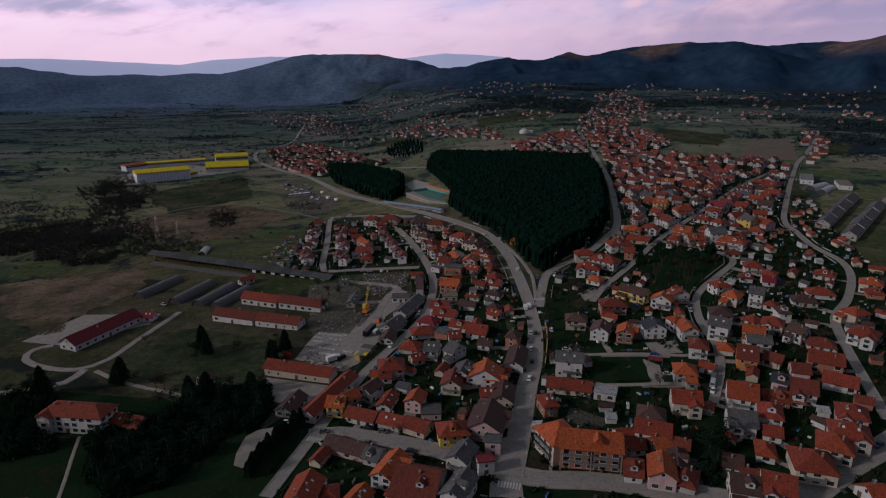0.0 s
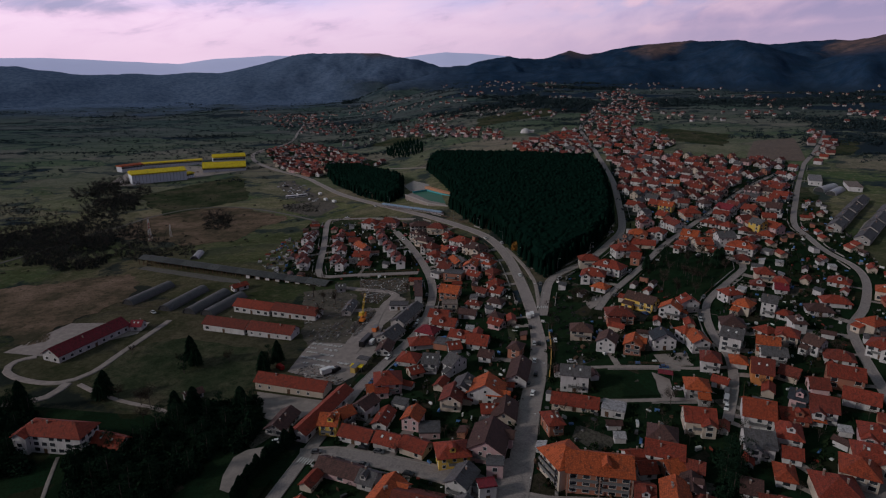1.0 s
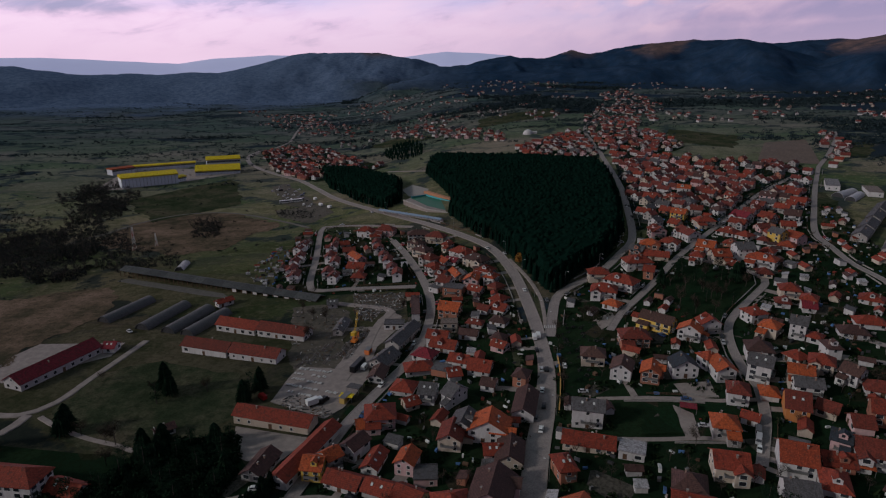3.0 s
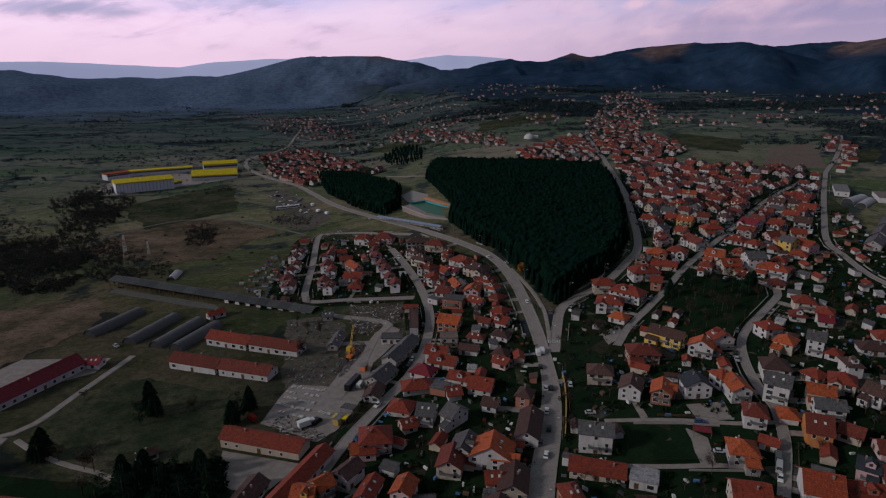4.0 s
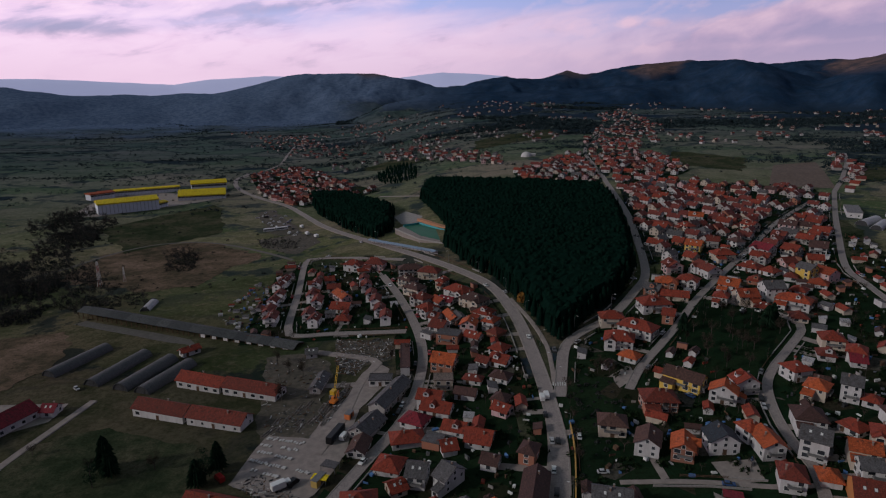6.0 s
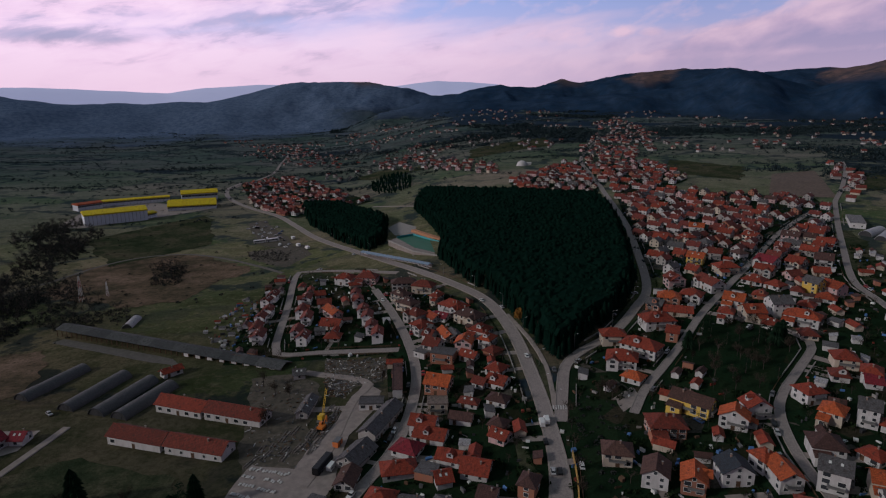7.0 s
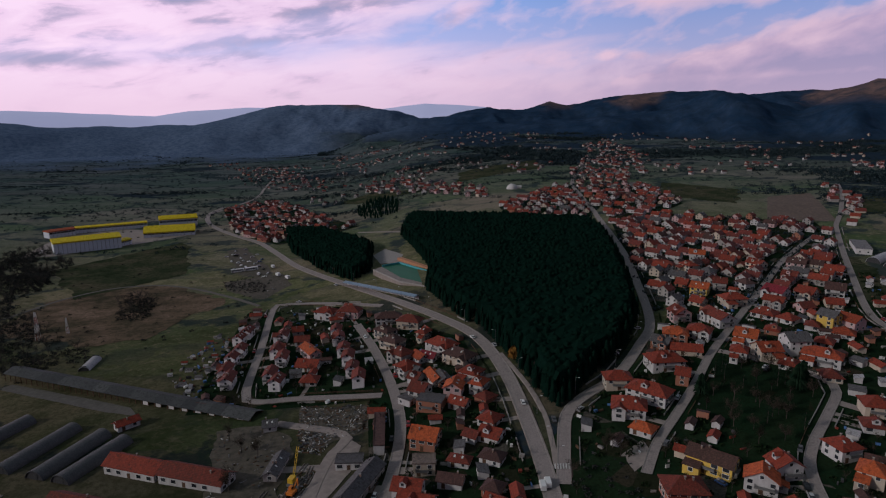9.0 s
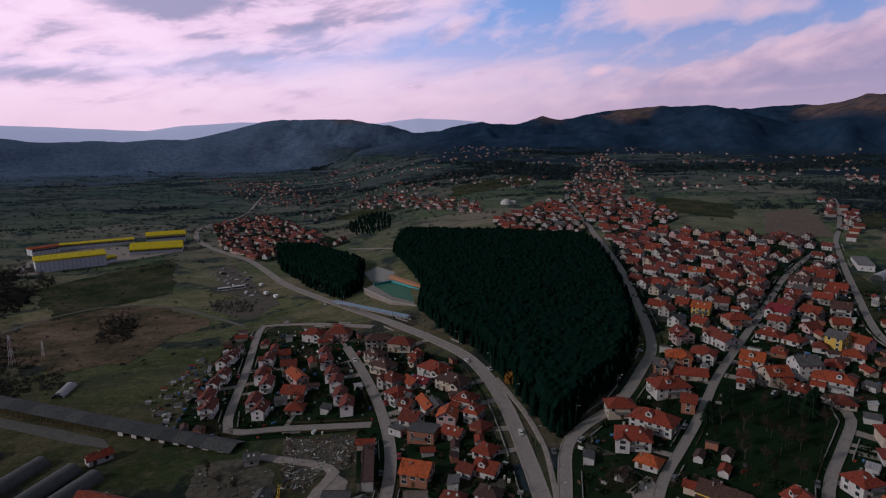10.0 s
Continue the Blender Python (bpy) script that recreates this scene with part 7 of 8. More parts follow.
# ---- open areas ----
RUBBLE = speckled("cinder_ground", (0.045, 0.043, 0.03), (0.15, 0.123, 0.1), 0.06)
patch("lawn", AREAS["park_lawn"], GRASS, 0.14, "rough olive green park lawn", "grass", rough=4)
for key in ("green_a", "green_b", "green_c", "green_d", "meadow", "verge_grass", "estate_green", "island", "east_green"):
    patch("meadow", AREAS[key], GRASS, 0.25, "rough green winter meadow among the fields", "grass", rough=0.4 if key in ("island", "verge_grass", "estate_green") else 7)
for key in ("lot", "slope"):
    patch("overgrown_plot", AREAS[key], TURF, 0.22, "dark overgrown grass plot", "grass", rough=2)
patch("shed_road", AREAS["shed_road"], GRAVEL, 0.2, "pale concrete road between the long sheds", "yard")
for key in ("brown_a", "brown_d"):
    patch("bare_field", AREAS[key], SOIL, 0.2, "bare reddish brown field", "field", rough=9)
patch("ploughed_field", AREAS["field"], PLOUGH, 0.2, "pale brown ploughed field", "field")
patch("apron", AREAS["apron"], GRAVEL, 0.2, "pale concrete apron beside the crimson hall", "yard")
patch("hall_yard", AREAS["hall_yard"], GRAVEL, 0.2, "pale paved yard in front of the long hall", "yard")
patch("work_yard", AREAS["yard"], GRAVEL, 0.2, "dusty pale works yard", "yard", rough=1.5)
patch("shed_pad", AREAS["shed_pad"], TRACK, 0.2, "pale concrete strip before the long shed", "yard", rough=0.5)
patch("rail_yard", AREAS["rail_yard"], RUBBLE, 0.15, "dark cindery storage ground with tracks", "yard", rough=4)
patch("scrap_ground", AREAS["junk"], RUBBLE, 0.16, "dark rubble strewn ground", "yard", rough=2.5)
patch("plaza", AREAS["plaza"], GRAVEL, 0.2, "small paved square", "yard")
patch("crossing", AREAS["crossing"], ASPHALT, 0.46, "grey asphalt street crossing", "road")
patch("vehicle_lot", AREAS["vehicle_lot"], RUBBLE, 0.2, "dark cinder lot crowded with parked vehicles", "yard", rough=4)
patch("car_lot", AREAS["car_lot"], RUBBLE, 0.2, "dark cindery vehicle lot by the road", "yard", rough=3)
patch("gravel_plot", AREAS["gravel_plot"], GRAVEL, 0.2, "pale gravel plot before a house", "yard")
patch("parking", AREAS["parking"], GRAVEL, 0.2, "pale paved forecourt", "yard")
patch("car_park", AREAS["car_park_park"], GRAVEL, 0.2, "pale gravel car park under trees", "yard")
patch("factory_yard", AREAS["factory_yard"], GRAVEL, 0.2, "pale concrete yard round the factory", "yard")
patch("sport_ground", AREAS["pitch"], CONCRETE, 0.2, "grey hard sports court", "yard")
patch("slab_path", AREAS["slabs"], CONCRETE, 0.2, "pale strip of concrete slabs in a meadow", "path")

# ---- long halls of the old barracks ----
def quonset(a, b, r, label, mat):
    (x0, y0), (x1, y1) = a, b
    L, yaw = math.hypot(x1 - x0, y1 - y0), math.degrees(math.atan2(y1 - y0, x1 - x0))
    cx, cy = (x0 + x1) / 2, (y0 + y1) / 2
    root = new("arched_shed")
    root.matrix_world = pose(cx, cy, ground_z(cx, cy), 0, 0, yaw)
    tagged(root, label, "shed", "arched sheds")
    n = 14
    arc = lambda rr: [(rr * math.cos(math.pi * k / n), rr * math.sin(math.pi * k / n) * 0.92 - 0.4) for k in range(n + 1)]
    part("shell", Shape().prism(arc(r) + arc(r - 0.15)[::-1], -L / 2, L / 2).done("shell", [mat]), root)
    for k in range(int(L / 4)):
        x = -L / 2 + 0.3 + k * (L - 0.6) / max(1, int(L / 4) - 1)
        part("rib", Shape().prism(arc(r + 0.09) + arc(r)[::-1], x - 0.12, x + 0.12).done("rib", [mat]), root)
    # dark sheets stand in for the shade inside the open ends
    for x in (-L / 2 + 0.5, L / 2 - 0.5):
        part("end_wall", Shape().prism(arc(r - 0.18), x - 0.1, x + 0.1).done("end_wall", [DARKSHEET]), root)
    for x in (-L / 2 + 0.35, L / 2 - 0.35):
        part("gate", Shape().box(x - 0.08, -1.6, -0.4, x + 0.08, 1.6, 2.9).done("gate", [DARKSHEET]), root)
    return root


q = SPOTS["quonset"]
ARCH = speckled("grey_corrugated", (0.06, 0.061, 0.066), (0.115, 0.114, 0.12), 0.25, 0.6)
SILVER = speckled("silver_sheet", (0.3, 0.3, 0.32), (0.4, 0.39, 0.41), 0.4, 0.45)
for i in range(0, 8, 2):
    quonset(q[i], q[i + 1], 4.4, "dark grey corrugated arched storage shed on grass", ARCH)
for a, b, r in ((*SPOTS["domes"][:2], 4.8), (*SPOTS["domes"][2:], 4.2)):
    quonset(a, b, r, "pale grey arched storage hall on grass", SILVER)
quonset(SPOTS["silver_tank"][0], SPOTS["silver_tank"][1], 3.2, "small silver arched polytunnel shed", SILVER)


def shed_sheet(t):
    base = t.mix(t.rand(), (0.034, 0.038, 0.042), (0.075, 0.078, 0.08))
    stain = t.noise(0.9, 6, 0.7)
    col = t.mix(t.ramp(stain, [(0.45, 0), (0.65, 0.8)]), base, (0.022, 0.024, 0.026))
    return t.mix(t.ramp(t.noise(3.0, 4, 0.7), [(0.55, 0), (0.7, 0.5)]), col, (0.12, 0.118, 0.115)), stain, 0.3, 0.05


SHED_SHEET = matte("patched_tar_sheet", shed_sheet, 0.9)


def open_shed(a, b, W, h):
    """A very long low shed: a dark roof on posts with a closed back and white bays."""
    (x0, y0), (x1, y1) = a, b
    L, yaw = math.hypot(x1 - x0, y1 - y0), math.degrees(math.atan2(y1 - y0, x1 - x0))
    cx, cy = (x0 + x1) / 2, (y0 + y1) / 2
    root = new("long_open_shed")
    root.matrix_world = pose(cx, cy, ground_z(cx, cy), 0, 0, yaw)
    tagged(root, "very long low open shed with a dark sheet roof", "shed")
    n = 20
    for k in range(n):
        u0, u1 = -L / 2 + L * k / n, -L / 2 + L * (k + 1) / n
        m = Shape()
        e, rise = W / 2 + 0.7, W / 2 * 0.36
        m.prism([(-e, h - 0.25), (0, h + rise), (e, h - 0.25), (e, h - 0.45), (0, h + rise - 0.2), (-e, h - 0.45)], u0 + 0.02, u1 - 0.02 + 0.3 * (k % 3 == 0))
        part("roof", m.done("roof", [SHED_SHEET]), root)
    part("back_wall", Shape().box(-L / 2, W / 2 - 0.3, -2, L / 2, W / 2, h - 0.3).done("back_wall", [WOOD]), root)
    post = Shape().box(-0.15, -0.15, -1.5, 0.15, 0.15, h - 0.2).done("post", [WOOD])
    bays = 40
    for k in range(bays + 1):
        part("post", post, root, at=pose(-L / 2 + L * k / bays, -W / 2 + 0.2, 0))
    bay = Shape().box(-1.5, -0.1, -0.5, 1.5, 0.1, h - 1.1).done("bay", [WALL["w"]])
    for k in range(24, 39, 2):
        part("bay", bay, root, "whitewashed bay infill", at=pose(-L / 2 + L * (k + 0.5) / bays, -W / 2 + 0.5, 0))
    return root


open_shed(SPOTS["dark_shed"][0], SPOTS["dark_shed"][1], 9.5, 3.4)


# ---- yellow-roofed factory ----
def works_hall(a, b, depth, h, roofc, label, panels=True, slope=0.1):
    (x0, y0), (x1, y1) = a, b
    L, yaw = math.hypot(x1 - x0, y1 - y0), math.degrees(math.atan2(y1 - y0, x1 - x0))
    root = new("factory_hall")
    z = min(ground_z(x0, y0), ground_z(x1, y1))
    root.matrix_world = pose((x0 + x1) / 2, (y0 + y1) / 2, z, 0, 0, yaw)
    tagged(root, label, "factory", "yellow roofed factory")
    part("wall", Shape().box(-L / 2, 0, -2, L / 2, depth, h).done("wall", [WALL["f"]]), root)
    e, rise = 0.8, depth * slope
    prof = [(-e, h - 0.6), (-e, h + 0.7), (depth / 2, h + rise + 0.7), (depth + e, h + 0.7), (depth + e, h - 0.6)]
    part("roof", Shape().prism(prof, -L / 2 - 0.6, L / 2 + 0.6).done("roof", [ROOF[roofc]]), root)
    n = max(4, int(L / 4))
    rib = Shape().box(-0.14, -0.16, -1, 0.14, 0, h).done("pilaster", [STEEL])
    pane = Shape().box(-L / n / 2 + 0.45, -0.07, 0, L / n / 2 - 0.45, 0.05, h * 0.24).done("window_band", [GLASS])
    for k in range(n):
        u = -L / 2 + L * (k + 0.5) / n
        part("pilaster", rib, root, at=pose(u - L / n / 2 + 0.15, 0, 0))
        if panels:
            part("window_band", pane, root, at=pose(u, 0, h * 0.62))
    return root


S = SPOTS
works_hall(*S["factoryA"], 26, 12.4, "y", "tall white panelled factory hall with a bright yellow roof edge", False, 0.13)
works_hall(*S["factoryA2"], 12, 6, "y", "low annexe with a bright yellow sheet roof")
works_hall(*S["factoryB"], 12, 7, "y", "long low factory hall with a yellow sheet roof")
works_hall(*S["factoryO"], 15, 8, "o", "low store with an orange sheet roof")
works_hall(*S["factoryC"], 30, 6, "y", "white factory hall with a broad yellow sheet roof", True, 0.2)
works_hall(*S["factoryD"], 18, 11, "y", "raised rear factory hall with a yellow sheet roof", True, 0.22)

# ---- pool beside the wood ----
pool = new("swimming_pool")
px, py = np.mean(AREAS["pool"], axis=0)
pool.matrix_world = pose(px, py, ground_z(px, py) + 1.2)
tagged(pool, "open air pool basin with turquoise walls and orange terrace", "pool")
WATER = matte("green_pool_water", lambda t: (t.mix(t.noise(0.1, at=t.place()), (0.008, 0.09, 0.045), (0.012, 0.14, 0.075)),), 0.6)
CYAN = speckled("turquoise_paint", (0.08, 0.34, 0.4), (0.12, 0.42, 0.46), 0.3)
TERRACE = speckled("orange_terrace", (0.45, 0.2, 0.11), (0.55, 0.3, 0.18), 0.2)


def slab(name, pts, z0, z1, mat, parent, label=""):
    n = len(pts)
    v = [(a - px, b - py, z0) for a, b in pts] + [(a - px, b - py, z1) for a, b in pts]
    me = mesh(name, v, [tuple(range(n))[::-1], tuple(range(n, 2 * n))] + [(i, (i + 1) % n, n + (i + 1) % n, n + i) for i in range(n)], mat)
    return part(name, me, parent, label)


slab("deck", AREAS["pool_deck"], -4, 0.0, GRAVEL, pool)
slab("water", AREAS["pool"], -0.5, 0.06, WATER, pool, "still green water")
P0, P1, P2, P3, P4 = [Vector(p) for p in AREAS["pool"]]


def wall_between(name, a, b, h, w, mat, label=""):
    d = (b - a).normalized()
    n = Vector((-d.y, d.x)) * w / 2
    slab(name, [tuple(a - n), tuple(b - n), tuple(b + n), tuple(a + n)], 0.0, h, mat, pool, label)


wall_between("basin_wall", P0, P1, 1.6, 0.6, CYAN, "turquoise painted wall")
wall_between("basin_wall", P1, P2, 1.6, 0.6, CYAN, "turquoise painted wall")
D1 = [Vector(p) for p in AREAS["pool_deck"]]
wall_between("terrace", D1[1] * 0.8 + P1 * 0.2, D1[2] * 0.8 + P2 * 0.2, 2.2, 4.5, TERRACE, "orange spectator terrace")
wall_between("front_wall", D1[4], D1[3], 1.1, 0.4, WALL["g"], "pale front wall")
wall_between("front_wall", D1[0], D1[4], 1.1, 0.4, WALL["g"], "pale front wall")

# ---- arcade along the road ----
(x0, y0), (x1, y1) = SPOTS["arcade"]
L, yaw = math.hypot(x1 - x0, y1 - y0), math.degrees(math.atan2(y1 - y0, x1 - x0))
# taken for a bus shelter arcade; its bays and walls are added
arcade = new("market_arcade")
arcade.matrix_world = pose((x0 + x1) / 2, (y0 + y1) / 2, ground_z((x0 + x1) / 2, (y0 + y1) / 2), 0, 0, yaw)
tagged(arcade, "long roadside arcade under a blue grey canopy", "stalls")
BLUE = speckled("blue_grey_sheet", (0.16, 0.24, 0.36), (0.3, 0.36, 0.44), 0.3, 0.6)
n = 18
for k in range(n):
    u0, u1 = -L / 2 + L * k / n, -L / 2 + L * (k + 1) / n - 0.12
    zz = ground_z(x0 + (x1 - x0) * (k + 0.5) / n, y0 + (y1 - y0) * (k + 0.5) / n) - arcade.matrix_world.translation.z
    part("canopy", Shape().prism([(-2.8, 2.7 + zz), (0, 3.7 + zz), (2.8, 2.7 + zz), (2.8, 2.55 + zz), (0, 3.5 + zz), (-2.8, 2.55 + zz)], u0, u1).done("canopy", [BLUE]), arcade)
    part("post", Shape().box(u0 + 0.1, -2.5, zz - 1, u0 + 0.25, -2.35, zz + 2.7).done("post", [STEEL]), arcade)
    part("stall_wall", Shape().box(u0 + 0.2, 1.2, zz - 1, u1 - 0.1, 1.4, zz + 2.9).done("stall_wall", [WALL["w"]]), arcade)


# ---- lattice masts ----
MASTRED = speckled("signal_red_paint", (0.34, 0.04, 0.03), (0.46, 0.07, 0.05), 0.8, 0.6)
def lattice(x, y, h, w):
    root = new("lattice_mast")
    root.matrix_world = pose(x, y, ground_z(x, y))
    tagged(root, "slim red and white lattice mast in a field", "mast", "masts")
    n = int(h / 2.5)
    leg = Shape()
    for sx in (-1, 1):
        for sy in (-1, 1):
            t = Shape().add([(sx * w / 2 + a, sy * w / 2 + b, -0.5) for a, b in ((-.09, -.09), (.09, -.09), (.09, .09), (-.09, .09))] +
                            [(sx * w / 6 + a, sy * w / 6 + b, h) for a, b in ((-.06, -.06), (.06, -.06), (.06, .06), (-.06, .06))],
                            [(0, 1, 5, 4), (1, 2, 6, 5), (2, 3, 7, 6), (3, 0, 4, 7), (4, 5, 6, 7)])
            part("leg", t.done("leg", [FRAME]), root)
    for k in range(n):
        r0 = w / 2 - w / 3 * k / n
        r1 = w / 2 - w / 3 * (k + 1) / n
        z0, z1 = h * k / n, h * (k + 1) / n
        b = Shape()
        for i in range(4):
            c = [(-1, -1), (1, -1), (1, 1), (-1, 1)]
            p, p2 = Vector((c[i][0] * r0, c[i][1] * r0, z0)), Vector((c[(i + 1) % 4][0] * r1, c[(i + 1) % 4][1] * r1, z1))
            b.add([tuple(p), tuple(p + Vector((0, 0, 0.14))), tuple(p2 + Vector((0, 0, 0.14))), tuple(p2), tuple(p * 0.93), tuple(p2 * 0.97)], [(0, 1, 2, 3), (0, 3, 5, 4)])
        part("bracing", b.done("bracing", [MASTRED if k // 2 % 2 == 0 else FRAME]), root)
    return root


lattice(*SPOTS["mast"][0], 19, 2.4)
lattice(*SPOTS["mast"][1], 11, 1.4)

# ---- white dome on the ridge ----
dx, dy = SPOTS["dome"][0]
dome = new("white_dome")
dome.matrix_world = pose(dx, dy, ground_z(dx, dy))
tagged(dome, "small white domed hall on the ridge", "hall")
bm = bmesh.new()
bmesh.ops.create_uvsphere(bm, u_segments=20, v_segments=12, radius=8)
me = bpy.data.meshes.new("shell")
bm.to_mesh(me)
bm.free()
me.materials.append(WALL["w"])
part("shell", me, dome, at=pose(0, 0, -1))
part("porch", Shape().box(5, -3, -1, 13, 3, 3.2).prism([(-3.4, 3.2), (0, 4.6), (3.4, 3.2)], 5, 13.4).done("porch", [WALL["w"]]), dome)


# ---- vehicles ----
CAR_PAINT = {"white": (0.7, 0.7, 0.7), "silver": (0.4, 0.4, 0.42), "black": (0.012, 0.012, 0.014), "blue": (0.03, 0.07, 0.18), "red": (0.3, 0.02, 0.02), "grey": (0.1, 0.1, 0.11)}
PAINTS = {k: matte("car_paint_" + k, lambda t, c=c: (t.mix(t.noise(3), tint(c, 0.85), c),), 0.3) for k, c in CAR_PAINT.items()}
RUBBER = matte("tyre_rubber", lambda t: (t.mix(t.noise(6), (0.01, 0.01, 0.01), (0.022, 0.022, 0.022)),), 0.9)


def ring(r, w, n=14):
    v = [(r * math.cos(2 * math.pi * k / n), y, r * math.sin(2 * math.pi * k / n)) for y in (-w / 2, w / 2) for k in range(n)]
    return v, [tuple(range(n)), tuple(range(2 * n - 1, n - 1, -1))] + [(k, n + k, n + (k + 1) % n, (k + 1) % n) for k in range(n)]


WHEEL = Shape().add(*ring(0.32, 0.22)).done("wheel", [RUBBER])
BIGWHEEL = Shape().add(*ring(0.5, 0.3)).done("wheel", [RUBBER])


def tapered(profile, half, top_half, z_split):
    """Side outline in x, z, given width; narrower above z_split."""
    n = len(profile)
    w = lambda z: half if z <= z_split else top_half
    v = [(x, -w(z), z) for x, z in profile] + [(x, w(z), z) for x, z in profile]
    f = [tuple(range(n)), tuple(range(2 * n - 1, n - 1, -1))] + [(k, n + k, n + (k + 1) % n, (k + 1) % n) for k in range(n)]
    return v, f


def car(kind, colour, x, y, yaw, lift=0.0):
    root = new({"car": "car", "van": "van", "truck": "truck", "coach": "coach"}[kind])
    z = ground_z(x, y)
    slope = math.degrees(math.atan2(ground_z(x + 2 * math.cos(radians(yaw)), y + 2 * math.sin(radians(yaw))) - z, 2))
    root.matrix_world = pose(x, y, z + lift, 0, -slope, yaw)
    p = PAINTS[colour]
    word = {"car": "small hatchback car", "van": "delivery van", "truck": "box truck", "coach": "long coach"}[kind]
    tagged(root, f"{colour} {word} standing on the {'street' if lift > 0.1 else 'yard'}", kind, "vehicles")
    if kind == "car":
        part("body", Shape().add(*tapered([(-2.05, 0.3), (2.05, 0.3), (2.12, 0.6), (1.95, 0.82), (0.95, 0.92), (-1.75, 0.95), (-2.1, 0.75)], 0.86, 0.82, 0.7)).done("body", [p]), root)
        part("glasshouse", Shape().add(*tapered([(-1.7, 0.93), (1.0, 0.9), (0.35, 1.38), (-1.3, 1.4)], 0.8, 0.66, 1.0)).done("glasshouse", [GLASS]), root, "dark tinted glass")
        part("roof", Shape().add(*tapered([(-1.3, 1.38), (0.33, 1.36), (0.2, 1.46), (-1.15, 1.47)], 0.66, 0.6, 1.4)).done("roof", [p]), root)
        ax, half = 1.3, 0.78
    elif kind == "van":
        part("body", Shape().add(*tapered([(-2.6, 0.35), (2.5, 0.35), (2.6, 0.95), (2.0, 1.15), (1.45, 2.05), (1.2, 2.2), (-2.6, 2.2)], 0.98, 0.9, 1.2)).done("body", [p]), root)
        part("windscreen", Shape().add(*tapered([(1.98, 1.2), (2.04, 1.2), (1.52, 2.0), (1.44, 2.0)], 0.86, 0.8, 1.5)).done("windscreen", [GLASS]), root, "dark windscreen")
        ax, half = 1.7, 0.9
    else:
        L, H = (7.0, 3.2) if kind == "truck" else (11.5, 3.3)
        if kind == "truck":
            part("box", Shape().box(-L / 2, -1.2, 0.9, L / 2 - 2.0, 1.2, H).done("box", [p]), root)
            part("cab", Shape().add(*tapered([(L / 2 - 1.9, 0.5), (L / 2, 0.5), (L / 2, 1.5), (L / 2 - 0.25, 2.6), (L / 2 - 1.9, 2.6)], 1.15, 1.1, 1.6)).done("cab", [p]), root)
            part("windscreen", Shape().box(L / 2 - 0.2, -0.95, 1.55, L / 2 + 0.02, 0.95, 2.3).done("windscreen", [GLASS]), root, "dark windscreen")
        else:
            part("body", Shape().add(*tapered([(-L / 2, 0.4), (L / 2, 0.4), (L / 2 + 0.1, 1.4), (L / 2 - 0.3, 3.1), (L / 2 - 0.7, H), (-L / 2, H)], 1.25, 1.18, 1.5)).done("body", [p]), root)
            for sy in (-1, 1):
                part("window_band", Shape().box(-L / 2 + 0.5, sy * 1.24 - 0.05, 1.6, L / 2 - 0.8, sy * 1.24 + 0.05, 2.6).done("window_band", [GLASS]), root, "dark window band")
        ax, half = L / 2 - 1.3, 1.1
    for sx in (-1, 1):
        for sy in (-1, 1):
            part("wheel", WHEEL if kind in ("car", "van") else BIGWHEEL, root, at=pose(sx * ax, sy * half, 0.32 if kind in ("car", "van") else 0.5))
    return root


def road_turn(x, y):
    best = None
    for c in LINES.values():
        d = np.hypot(c[:, 0] - x, c[:, 1] - y)
        i = int(np.argmin(d))
        if best is None or d[i] < best[0]:
            j = min(i + 1, len(c) - 1)
            k = max(j - 1, 0)
            best = (d[i], math.degrees(math.atan2(c[j][1] - c[k][1], c[j][0] - c[k][0])))
    return best[1]


SHADES = ["van white", "van white", "car black", "car silver", "car black", "car white", "car black", "car grey", "car white"]
for (x, y), s in zip(SPOTS["cars_road"], SHADES):
    kind, colour = s.split()
    car(kind, colour, x, y, road_turn(x, y), 0.38)
car_rng = random.Random(31)
for x, y in SPOTS["cars_curve"]:
    car("car", car_rng.choice(("white", "silver", "white")), x, y, road_turn(x, y), 0.38)
for x, y in SPOTS["cars_parked"]:
    near_road = np.min(np.hypot(ALL_ROADS[:, 0] - x, ALL_ROADS[:, 1] - y)) < 5
    car(car_rng.choice(("car", "car", "car", "van")), car_rng.choice(("white", "white", "white", "silver", "black", "black", "blue", "red", "grey")), x, y, road_turn(x, y) + (0 if near_road else car_rng.choice((0, 90, 60))), 0.36 if near_road else 0.22)
for x, y in SPOTS["lot_cars"]:
    car("car", car_rng.choice(("white", "silver", "grey", "blue", "white")), x, y, car_rng.uniform(0, 180), 0.1)
for x, y in scatter_points(AREAS["vehicle_lot"], 22, 6.5, car_rng):
    if all(math.hypot(x - a, y - b) > 6.5 for key in ("lot_cars", "coach", "truckwhite") for a, b in SPOTS[key]):
        car(car_rng.choice(("car", "car", "van", "truck")), car_rng.choice(("grey", "silver", "blue", "white", "black", "grey")), x, y, car_rng.uniform(0, 180), 0.2)
for x, y in SPOTS["truckwhite"]:
    car("truck", "white", x, y, road_turn(x, y), 0.12)
for x, y in SPOTS["coach"]:
    car("coach", "white", x, y, 15, 0.1)
for kind, colour, x, y, yaw in (("truck", "white", -47.1, 264.6, 35), ("van", "black", -43.6, 266.7, 60), ("coach", "black", -32.8, 295.5, 70), ("van", "white", -29.4, 294.7, 70)):
    car(kind, colour, x, y, yaw, 0.2)
